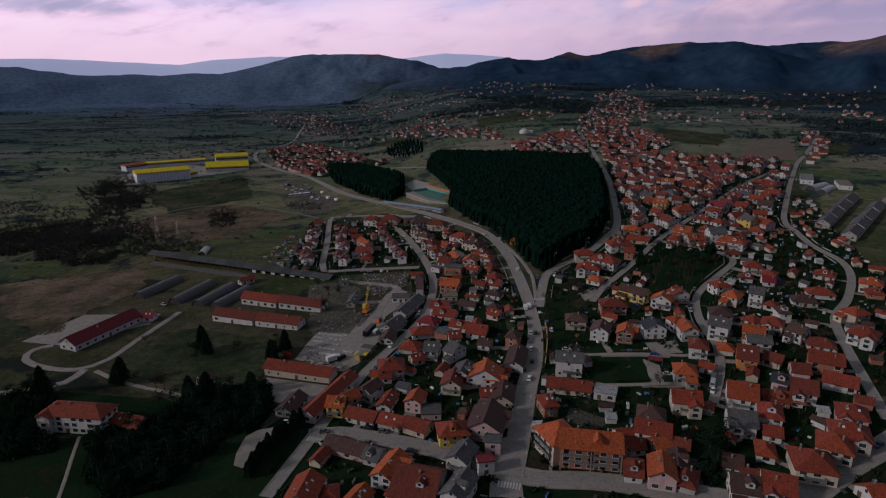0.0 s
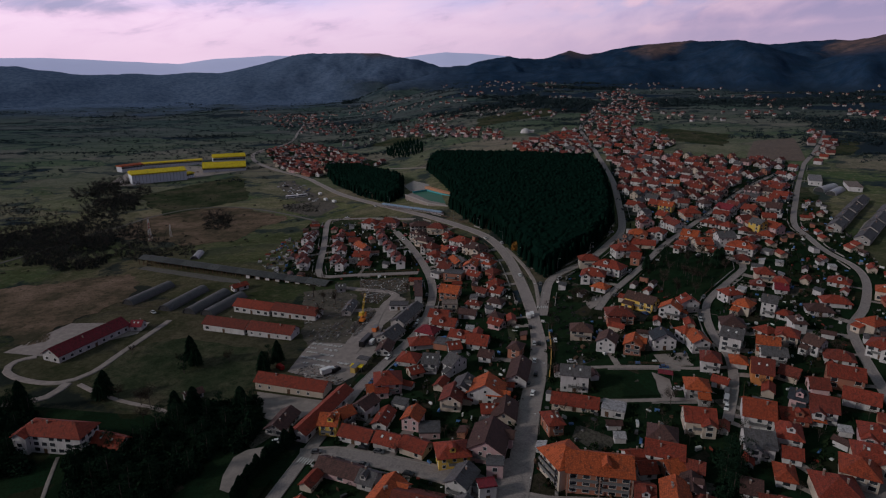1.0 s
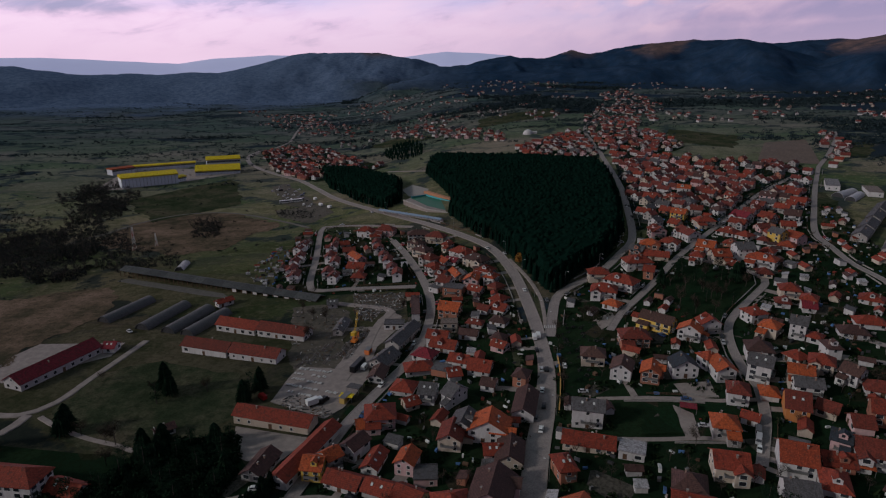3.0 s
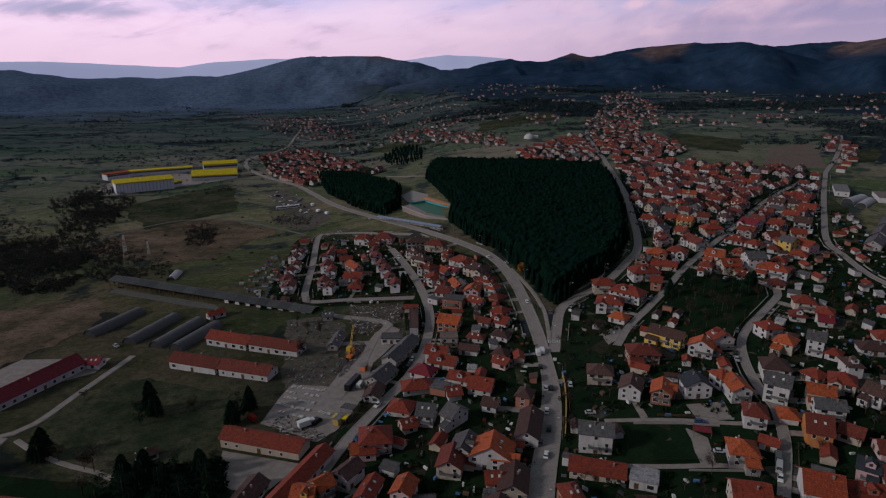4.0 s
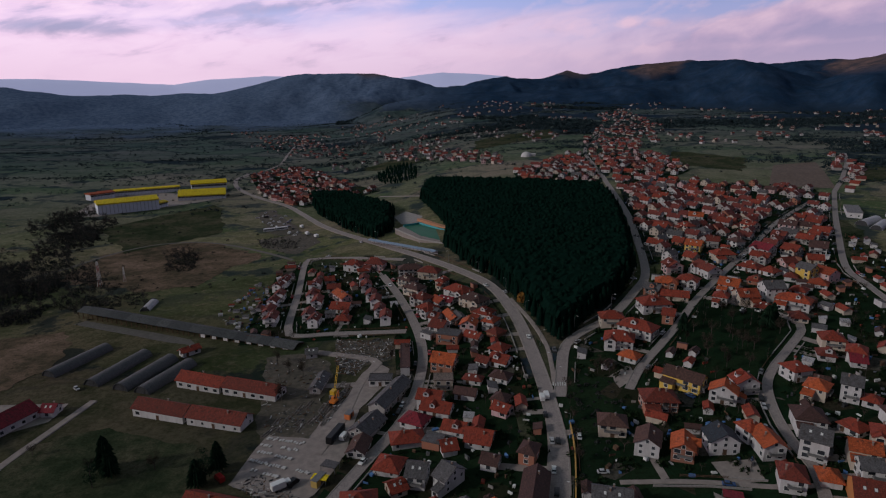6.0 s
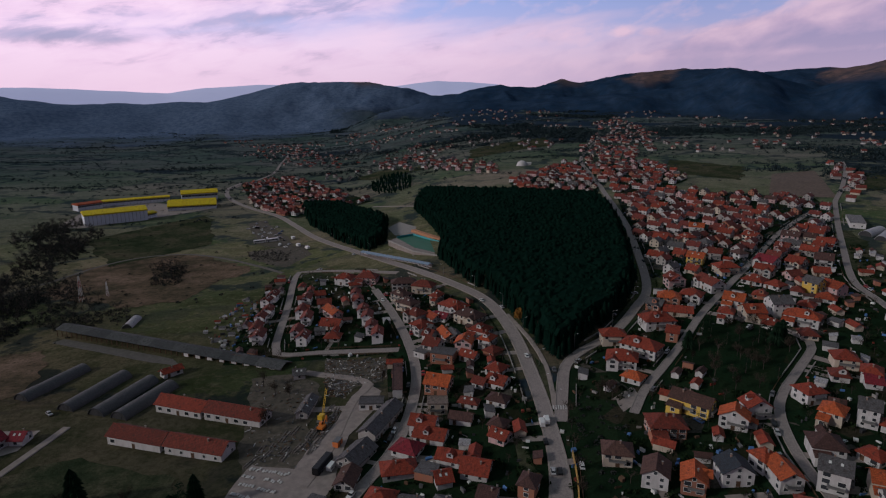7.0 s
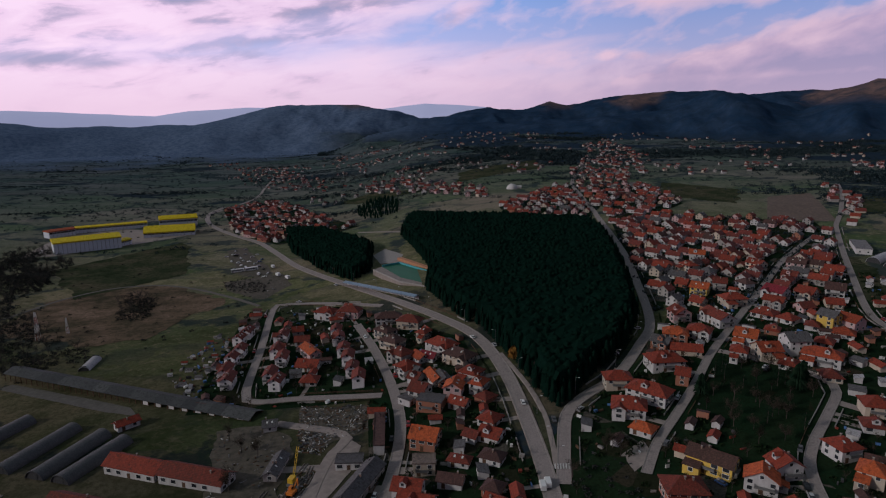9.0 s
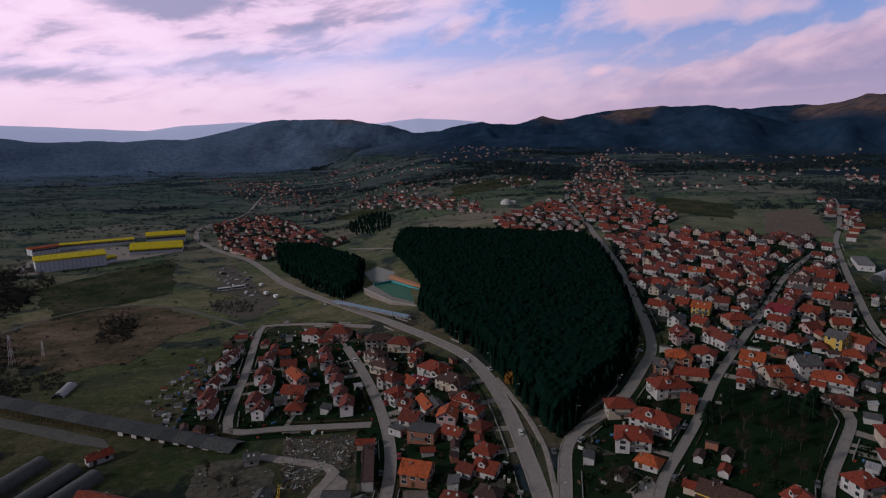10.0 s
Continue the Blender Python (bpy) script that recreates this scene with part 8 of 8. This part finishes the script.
# cars parked along the kerbs
for key, side, n in (("river_street", 3.4, 9), ("oblique_street", 3.2, 6), ("forest_road", 4.4, 6), ("far_east_street", 3.5, 6), ("market_street", -4.2, 3), ("estate_loop", 3.3, 3), ("loop_street", 3.3, 4)):
    c, nrm = LINES[key], sides(LINES[key])
    for i in car_rng.sample(range(3, min(len(c) - 3, 70)), min(n, len(c) - 7)):
        x, y = c[i] + nrm[i] * side * car_rng.choice((1, -1) if key != "market_street" else (1, 1))
        car("car", car_rng.choice(("white", "silver", "black", "grey", "black", "red", "blue")), float(x), float(y), road_turn(x, y), 0.36)

# ---- crossings painted on the road ----
def zebra(x, y, yaw, width, n, lift):
    root = tagged(new("crosswalk"), "white painted zebra stripes on the asphalt", "crosswalk", kind="structure")
    root.matrix_world = pose(x, y, 0, 0, 0, yaw)
    for k in range(n):
        u = (k - (n - 1) / 2) * 1.0
        m = root.matrix_world
        v = []
        for a, b in ((-1.6, u - 0.25), (1.6, u - 0.25), (1.6, u + 0.25), (-1.6, u + 0.25)):
            w = m @ Vector((a, b, 0))
            v.append((a, b, ground_z(w.x, w.y) + lift))
        part("stripe", mesh("stripe", v, [(0, 1, 2, 3)], PAINT), root)


zebra(61.5, 322.5, 80, 5, 6, 0.56)
zebra(25.5, 170.0, 75, 6, 8, 0.56)
zebra(17.5, 181.0, 150, 5, 6, 0.56)
zebra(-44.5, 199.5, 70, 5, 6, 0.56)


# ---- street lamps ----
def street_lamp():
    root = tagged(new("street_lamp"), "slim grey steel street lamp with a curved arm", "lamp", "street lamps")
    part("pole", Shape().add([(a * 0.09, b * 0.09, -0.4) for a, b in ((-1, -1), (1, -1), (1, 1), (-1, 1))] + [(a * 0.05, b * 0.05, 8) for a, b in ((-1, -1), (1, -1), (1, 1), (-1, 1))],
                             [(0, 1, 5, 4), (1, 2, 6, 5), (2, 3, 7, 6), (3, 0, 4, 7), (4, 5, 6, 7)]).done("pole", [STEEL]), root)
    part("arm", Shape().prism([(0.0, 7.9), (1.6, 8.4), (1.6, 8.48), (0.0, 8.02)], -0.04, 0.04).done("arm", [STEEL]), root)
    part("lantern", Shape().prism([(1.4, 8.38), (2.2, 8.45), (2.2, 8.55), (1.4, 8.55)], -0.14, 0.14).done("lantern", [FRAME]), root)
    return root


lamp = street_lamp()
c, nrm = LINES["main_road"], sides(LINES["main_road"])
first = True
for i in range(2, 110, 7):
    x, y = c[i] - nrm[i] * 4.9
    m = pose(float(x), float(y), ground_z(x, y) + 0.3, 0, 0, road_turn(x, y))
    if first:
        lamp.matrix_world, first = m, False
    else:
        copy_thing(lamp, m)
c, nrm = LINES["forest_road"], sides(LINES["forest_road"])
for i in range(4, 50, 7):
    x, y = c[i] + nrm[i] * 4.4
    copy_thing(lamp, pose(float(x), float(y), ground_z(x, y) + 0.2, 0, 0, road_turn(x, y) + 180))


# ---- sheds in the gardens ----
shed_rng = random.Random(41)


def garden_shed(L, W, h, roofc, wallc, lean):
    root = tagged(new("garden_shed"), f"small {COATS[wallc]} outbuilding with a {LOOKS[roofc]} roof in a garden", "shed", "outbuildings")
    if lean:
        part("wall", Shape().prism([(-W / 2, -1.5), (-W / 2, h), (W / 2, h + 0.7), (W / 2, -1.5)], -L / 2, L / 2).done("wall", [WALL[wallc]]), root)
        part("roof", Shape().prism([(-W / 2 - 0.35, h - 0.1), (W / 2 + 0.35, h + 0.82), (W / 2 + 0.35, h + 0.95), (-W / 2 - 0.35, h + 0.05)], -L / 2 - 0.3, L / 2 + 0.3).done("roof", [ROOF[roofc]]), root)
    else:
        part("wall", Shape().prism([(-W / 2, -1.5), (-W / 2, h), (0, h + W * 0.3), (W / 2, h), (W / 2, -1.5)], -L / 2, L / 2).done("wall", [WALL[wallc]]), root)
        part("roof", gable_roof(L, W, h + 0.15, ROOF[roofc], 0.35), root)
    return root


SHEDS = [garden_shed(*a) for a in ((5, 3.5, 2.4, "r", "w", False), (6, 4, 2.5, "G", "w", True), (4.5, 3, 2.3, "d", "b", True), (7, 4.5, 2.6, "r", "c", False), (5, 3.2, 2.4, "d", "w", False), (4, 3, 2.2, "W", "w", True))]
spots = [p for p in scatter_points(TOWN, 900, 7.0, shed_rng) if free(*p, 8.2, 6.0) and not any(inside(*p, AREAS[k]) for k in ("lot", "slope", "green_orchard", "plaza", "gravel_plot", "parking", "woodA"))][:170]
for k, (x, y) in enumerate(spots):
    m = pose(x, y, ground_z(x, y), 0, 0, road_turn(x, y) + shed_rng.choice((0, 90, 180)) + shed_rng.uniform(-8, 8))
    if k < 6:
        SHEDS[k].matrix_world = m
    else:
        copy_thing(shed_rng.choice(SHEDS), m)
    TAKEN.append((x, y))


# ---- garden walls, fences and hedges along the streets ----
def boundary(a, b, kind):
    (x0, y0), (x1, y1) = a, b
    L, yaw = math.hypot(x1 - x0, y1 - y0), math.degrees(math.atan2(y1 - y0, x1 - x0))
    cx, cy = (x0 + x1) / 2, (y0 + y1) / 2
    z0, z1 = ground_z(x0, y0), ground_z(x1, y1)
    root = new({"wall": "garden_wall", "hedge": "garden_hedge", "fence": "garden_fence"}[kind])
    root.matrix_world = pose(cx, cy, (z0 + z1) / 2, 0, -math.degrees(math.atan2(z1 - z0, L)), yaw)
    tagged(root, {"wall": "low pale concrete garden wall by the street", "hedge": "clipped dark evergreen garden hedge", "fence": "dark timber garden fence on posts"}[kind], {"wall": "wall", "hedge": "hedge", "fence": "fence"}[kind], "garden boundaries")
    if kind == "wall":
        part("base", Shape().box(-L / 2, -0.12, -0.8, L / 2, 0.12, 0.75).done("base", [CONCRETE]), root)
        part("coping", Shape().box(-L / 2, -0.18, 0.75, L / 2, 0.18, 0.85).done("coping", [CONCRETE]), root)
    elif kind == "fence":
        n = max(2, int(L / 2.2))
        for k in range(n + 1):
            part("post", FENCE_POST, root, at=pose(-L / 2 + L * k / n, 0, 0))
        for z in (0.45, 0.95):
            part("rail", Shape().box(-L / 2, -0.04, z, L / 2, 0.04, z + 0.16).done("rail", [WOOD]), root)
    else:
        v, f, s = [], [], []
        for k in range(int(L / 0.8)):
            bv, bf, bs = EVERGREEN[k % 5]
            n0 = len(v)
            v += [(p[0] * 0.8 - L / 2 + 0.8 * k + 0.4, p[1] * 0.6, p[2] * 1.3 - 0.1) for p in bv[:200]]
            f += [tuple(n0 + i for i in t) for t in bf if max(t) < 200]
        part("foliage", mesh("foliage", v, f, HEDGE), root)


FENCE_POST = Shape().box(-0.07, -0.07, -0.6, 0.07, 0.07, 1.2).done("post", [WOOD])
wall_rng = random.Random(51)
made = 0
for key, offs in (("river_street", 4.6), ("oblique_street", 4.0), ("loop_street", 4.0), ("garden_lane", 2.4), ("lower_lane", 2.4), ("far_east_street", 4.4), ("estate_loop", 4.4), ("main_road", 7.2), ("market_street", 6.0), ("forest_road", 6.0)):
    c, nrm = LINES[key], sides(LINES[key])
    for sgn in (-1, 1):
        i = 2
        while i + 3 < min(len(c), 75):
            step = wall_rng.choice((2, 3))
            a, b = c[i] + nrm[i] * offs * sgn, c[i + step] + nrm[i + step] * offs * sgn
            mid = (a + b) / 2
            ok = all(free(float(q[0]), float(q[1]), 5.5, offs - 0.6) for q in (a, mid, b)) and not any(inside(float(mid[0]), float(mid[1]), AREAS[w]) for w in ("woodA", "woodB", "crossing", "yard"))
            if ok and wall_rng.random() < 0.75:
                boundary(tuple(a), tuple(b), wall_rng.choice(("wall", "wall", "fence", "hedge")))
                made += 1
            i += step
# yellow retaining wall beside the main road
RETAIN = plaster("ochre_render", (0.5, 0.3, 0.08))
c, nrm = LINES["main_road"], sides(LINES["main_road"])
i0 = int(np.argmin(np.abs(c[:, 1] - 250)))
i1 = int(np.argmin(np.abs(c[:, 1] - 300)))
ow = new("retaining_wall", strip("retaining_wall", c[i0:i1], [-5.6, -5.6, -6.0, -6.0], [-1.0, 1.4, 1.4, -1.0], [RETAIN], [0, 0, 0]))
tagged(ow, "ochre yellow rendered retaining wall beside the road", "wall", kind="structure")

# ---- works yard: stacked blocks, timber, machines, scrap ----
yard_rng = random.Random(61)
BLOCK = speckled("pale_concrete_blocks", (0.5, 0.48, 0.47), (0.72, 0.7, 0.69), 1.2)


def pallet():
    root = tagged(new("block_pallet"), "pale concrete blocks stacked on a wooden pallet", "pallet", "yard pallets")
    part("pallet", Shape().box(-0.9, -0.6, 0, 0.9, 0.6, 0.14).done("pallet", [WOOD]), root)
    part("block", Shape().box(-0.85, -0.55, 0.14, 0.85, 0.55, 1.0).done("block", [BLOCK]), root)
    return root


src, count = pallet(), 0
BLOCK_ROWS = [((-60.2, 296.5), (-44.3, 291.8)), ((-61.8, 292.5), (-46.0, 287.3)), ((-61.6, 287.8), (-46.9, 281.6)), ((-63.3, 282.4), (-47.8, 276.0)), ((-60.9, 276.1), (-49.1, 270.8)), ((-44.3, 275.1), (-38.8, 272.1))]
for (x0, y0), (x1, y1) in BLOCK_ROWS:
    n, yaw = int(math.hypot(x1 - x0, y1 - y0) / 1.25), math.degrees(math.atan2(y1 - y0, x1 - x0))
    for k in range(n):
        if yard_rng.random() < 0.14:
            continue
        u = (k + 0.5 + yard_rng.uniform(-0.15, 0.15)) / n
        x, y = x0 + (x1 - x0) * u + yard_rng.gauss(0, 0.15), y0 + (y1 - y0) * u + yard_rng.gauss(0, 0.25)
        m = pose(x, y, ground_z(x, y) + 0.2, 0, 0, yaw + 90 + yard_rng.uniform(-12, 12)) @ Matrix.Diagonal((0.9, 0.8, yard_rng.uniform(0.35, 0.8), 1))
        if count == 0:
            src.matrix_world = m
        else:
            copy_thing(src, m)
        count += 1


TIMBER = speckled("weathered_timber", (0.13, 0.11, 0.1), (0.24, 0.2, 0.18), 0.8)
TIMBER_TURN = math.degrees(math.atan2(AREAS["timber"][1][1] - AREAS["timber"][0][1], AREAS["timber"][1][0] - AREAS["timber"][0][0]))


def log_pile(x, y, yaw, L):
    root = tagged(new("timber_stack"), "stack of weathered timber beams on the ground", "timber", "timber stacks")
    root.matrix_world = pose(x, y, ground_z(x, y), 0, 0, yaw)
    for k in range(4):
        for z in range(1 + (k % 2)):
            part("beam", Shape().box(-L / 2 + yard_rng.uniform(-.6, .6), k * 0.62 - 1.2, z * 0.3 - 0.1, L / 2 + yard_rng.uniform(-.6, .6), k * 0.62 - 0.85, z * 0.3 + 0.2).done("beam", [TIMBER]), root)


for x, y in scatter_points(AREAS["timber"], 14, 3.0, yard_rng) + scatter_points(AREAS["timber_low"], 8, 4.0, yard_rng):
    log_pile(x, y, TIMBER_TURN + yard_rng.uniform(-8, 8), yard_rng.uniform(4, 8))
scrap = Shape()
SCRAP_MATS = [STEEL, WOOD, CONCRETE, DARKSHEET, BLOCK]
for poly, n in (("junk", 520), ("timber", 160), ("car_lot", 60), ("rail_yard", 150), ("scrap_ring", 120), ("stacks", 260), ("timber_low", 90)):
    for x, y in scatter_points(AREAS[poly], n, 0.9, yard_rng):
        z, a = ground_z(x, y), yard_rng.uniform(0, 6.28)
        w, d, h = yard_rng.uniform(0.3, 1.7) * (1.8 if yard_rng.random() < 0.1 else 1), yard_rng.uniform(0.12, 0.5), yard_rng.uniform(0.1, 0.5)
        ca, sa = math.cos(a), math.sin(a)
        t = Shape().box(-w / 2, -d / 2, -0.2, w / 2, d / 2, h)
        n0 = len(scrap.v)
        scrap.v += [(x + p[0] * ca - p[1] * sa, y + p[0] * sa + p[1] * ca, z + p[2] * (1 + 0.4 * (p[0] > 0))) for p in t.v]
        scrap.f += [tuple(n0 + i for i in q) for q in t.f]
        scrap.s += [yard_rng.choice((0, 1, 1, 3, 3, 3, 4, 0, 1, 2))] * 6
tagged(new("scrap", mesh("scrap", scrap.v, scrap.f, SCRAP_MATS, scrap.s)), "heaps of mixed scrap metal and rubble in the yard", "scrap", kind="stuff")

def site_box(label, x, y, yaw, L, W, h, mat):
    """A site container with ribs, a door and a slightly wider roof plate."""
    root = tagged(new("container"), label, "container", "yard containers")
    root.matrix_world = pose(x, y, ground_z(x, y) + 0.15, 0, 0, yaw)
    part("body", Shape().box(-L / 2, -W / 2, 0, L / 2, W / 2, h).done("body", [mat]), root)
    part("roof", Shape().box(-L / 2 - 0.1, -W / 2 - 0.1, h, L / 2 + 0.1, W / 2 + 0.1, h + 0.12).done("roof", [STEEL]), root)
    part("door", Shape().box(-0.5, -W / 2 - 0.05, 0.05, 0.5, -W / 2, 2.05).done("door", [DARKSHEET]), root)
    for k in range(5):
        u = (k - 2) * L / 5
        part("rib", Shape().box(u - 0.06, -W / 2 - 0.07, 0, u + 0.06, -W / 2, h).done("rib", [mat]), root)


site_box("yellow steel site container in the works yard", -34.6, 267.0, 66, 6.0, 2.5, 2.6, plaster("yellow_container", (0.5, 0.34, 0.1)))
site_box("orange steel tank container beside the long grey hall", -29.3, 309.7, 70, 4.0, 2.4, 2.4, plaster("orange_container", (0.62, 0.17, 0.05)))
ORANGE = matte("machine_orange", lambda t: (t.mix(t.noise(2), (0.5, 0.13, 0.02), (0.62, 0.2, 0.03)),), 0.5)
YELLOW = matte("machine_yellow", lambda t: (t.mix(t.noise(2), (0.5, 0.3, 0.02), (0.65, 0.42, 0.04)),), 0.5)
ex, ey = SPOTS["excavator"][0]
exc = tagged(new("excavator"), "orange tracked excavator parked in the works yard", "excavator")
exc.matrix_world = pose(ex, ey, ground_z(ex, ey) + 0.1, 0, 0, 70)
for s in (-1, 1):
    part("track", Shape().prism([(-0.35 + s * 1.1, 0), (0.35 + s * 1.1, 0), (0.35 + s * 1.1, 0.9), (-0.35 + s * 1.1, 0.9)], -1.9, 1.9).done("track", [RUBBER]), exc)
part("cab", Shape().box(-1.9, -1.3, 0.95, 1.5, 1.3, 2.0).box(0.0, 0.1, 2.0, 1.5, 1.25, 3.0).done("cab", [ORANGE]), exc)
part("cab_glass", Shape().box(0.2, 0.05, 2.1, 1.56, 1.3, 2.8).done("cab_glass", [GLASS]), exc, "dark cab glass")
part("boom", Shape().add([(1.4, -0.3, 1.5), (1.4, 0.1, 1.5), (1.4, 0.1, 2.1), (1.4, -0.3, 2.1), (4.2, -0.25, 4.0), (4.2, 0.05, 4.0), (4.2, 0.05, 4.4), (4.2, -0.25, 4.4)],
                         [(0, 1, 2, 3), (4, 5, 6, 7), (0, 1, 5, 4), (1, 2, 6, 5), (2, 3, 7, 6), (3, 0, 4, 7)]).done("boom", [ORANGE]), exc)
part("stick", Shape().box(4.1, -0.22, 1.2, 4.45, 0.02, 4.3).done("stick", [ORANGE]), exc)
part("bucket", Shape().prism([(-0.6, 0.4), (0.4, 0.4), (0.4, 1.2), (-0.6, 1.2)], 3.7, 4.6).done("bucket", [STEEL]), exc)
crx, cry = SPOTS["crane"][0]
crane = tagged(new("yard_crane"), "small yellow yard crane with a lattice jib", "crane")
crane.matrix_world = pose(crx, cry, ground_z(crx, cry) + 0.1, 0, 0, 70)
part("base", Shape().box(-2.6, -1.2, 0, 2.6, 1.2, 1.0).done("base", [STEEL]), crane)
part("cab", Shape().box(-2, -1.1, 1.0, 0.8, 1.1, 2.9).done("cab", [YELLOW]), crane)
jib = Shape()
for k in range(8):
    x, z = 0.6 + 0.5 * k, 2.5 + 1.25 * k
    for q in (-0.35, 0.35):
        jib.add([(x, q - .08, z), (x, q + .08, z), (x + .16, q + .08, z), (x + .16, q - .08, z), (x + .5, q - .08, z + 1.25), (x + .5, q + .08, z + 1.25), (x + .66, q + .08, z + 1.25), (x + .66, q - .08, z + 1.25)],
                [(0, 1, 5, 4), (1, 2, 6, 5), (2, 3, 7, 6), (3, 0, 4, 7)])
    jib.box(x, -0.35, z, x + 0.14, 0.35, z + 0.14)
part("jib", jib.done("jib", [YELLOW]), crane)
# allotment clutter beside the white estate
hut_area = [(-128, 440), (-105, 405), (-92, 430), (-98, 480), (-118, 500)]
for x, y in scatter_points(hut_area, 20, 5.5, yard_rng):
    copy_thing(yard_rng.choice((SHEDS[5], SHEDS[5], SHEDS[5], SHEDS[1], SHEDS[0])), pose(x, y, ground_z(x, y), 0, 0, yard_rng.choice((10, 100, 95, 5))) @ Matrix.Diagonal((0.62, 0.55, 0.5, 1)))

# ---- driveways from the streets to the houses ----
drive_rng = random.Random(71)
for rows in STREETS.values():
    for x, y, yaw, L, W, style in rows:
        if style[0] == "0" or drive_rng.random() < 0.45:
            continue
        dist = np.hypot(ALL_ROADS[:, 0] - x, ALL_ROADS[:, 1] - y)
        i = int(np.argmin(dist))
        if not 7 < dist[i] < 26:
            continue
        a, b = np.array([x, y]), ALL_ROADS[i]
        line = np.array([a + (b - a) * u for u in np.linspace(0.1, 0.93, 7)])
        w = drive_rng.uniform(1.1, 2.4)
        tagged(new("driveway", strip("driveway", line, [w, w - 0.1, -w + 0.1, -w], [-0.3, 0.2, 0.2, -0.3], [GRAVEL], [0, 0, 0])), "short pale paved driveway to a house", "driveway", kind="structure")


# ---- clutter of the house yards: wood piles, tarpaulins, bins, planks ----
clutter_rng = random.Random(81)
clutter = Shape()
TARP = matte("blue_tarpaulin", lambda t: (t.mix(t.noise(2), (0.05, 0.12, 0.3), (0.1, 0.2, 0.4)),), 0.6)
CLUTTER_MATS = [STEEL, WOOD, CONCRETE, BLOCK, FRAME, TARP, ROOF["r"], DARKSHEET]
for x, y in scatter_points(TOWN, 2600, 2.2, clutter_rng) + scatter_points(hut_area, 90, 2.6, clutter_rng):
    if not free(x, y, 6.2, 4.6) and not inside(x, y, hut_area) or any(inside(x, y, AREAS[k]) for k in ("lot", "slope", "green_orchard", "woodA")):
        continue
    z, a = ground_z(x, y), clutter_rng.uniform(0, 6.28)
    w, d, h = clutter_rng.uniform(0.5, 2.6), clutter_rng.uniform(0.3, 1.3), clutter_rng.uniform(0.3, 1.3)
    ca, sa = math.cos(a), math.sin(a)
    t = Shape().box(-w / 2, -d / 2, -0.3, w / 2, d / 2, h)
    n0 = len(clutter.v)
    clutter.v += [(x + p[0] * ca - p[1] * sa, y + p[0] * sa + p[1] * ca, z + p[2] * (1 + 0.3 * (p[1] > 0))) for p in t.v]
    clutter.f += [tuple(n0 + i for i in q) for q in t.f]
    clutter.s += [clutter_rng.choice((0, 1, 1, 1, 2, 2, 3, 4, 4, 6, 7, 7, 7) if clutter_rng.random() < 0.85 else (5,))] * 6
tagged(new("yard_clutter", mesh("yard_clutter", clutter.v, clutter.f, CLUTTER_MATS, clutter.s)), "firewood stacks, tarpaulins and odds and ends in the yards", "clutter", kind="stuff")
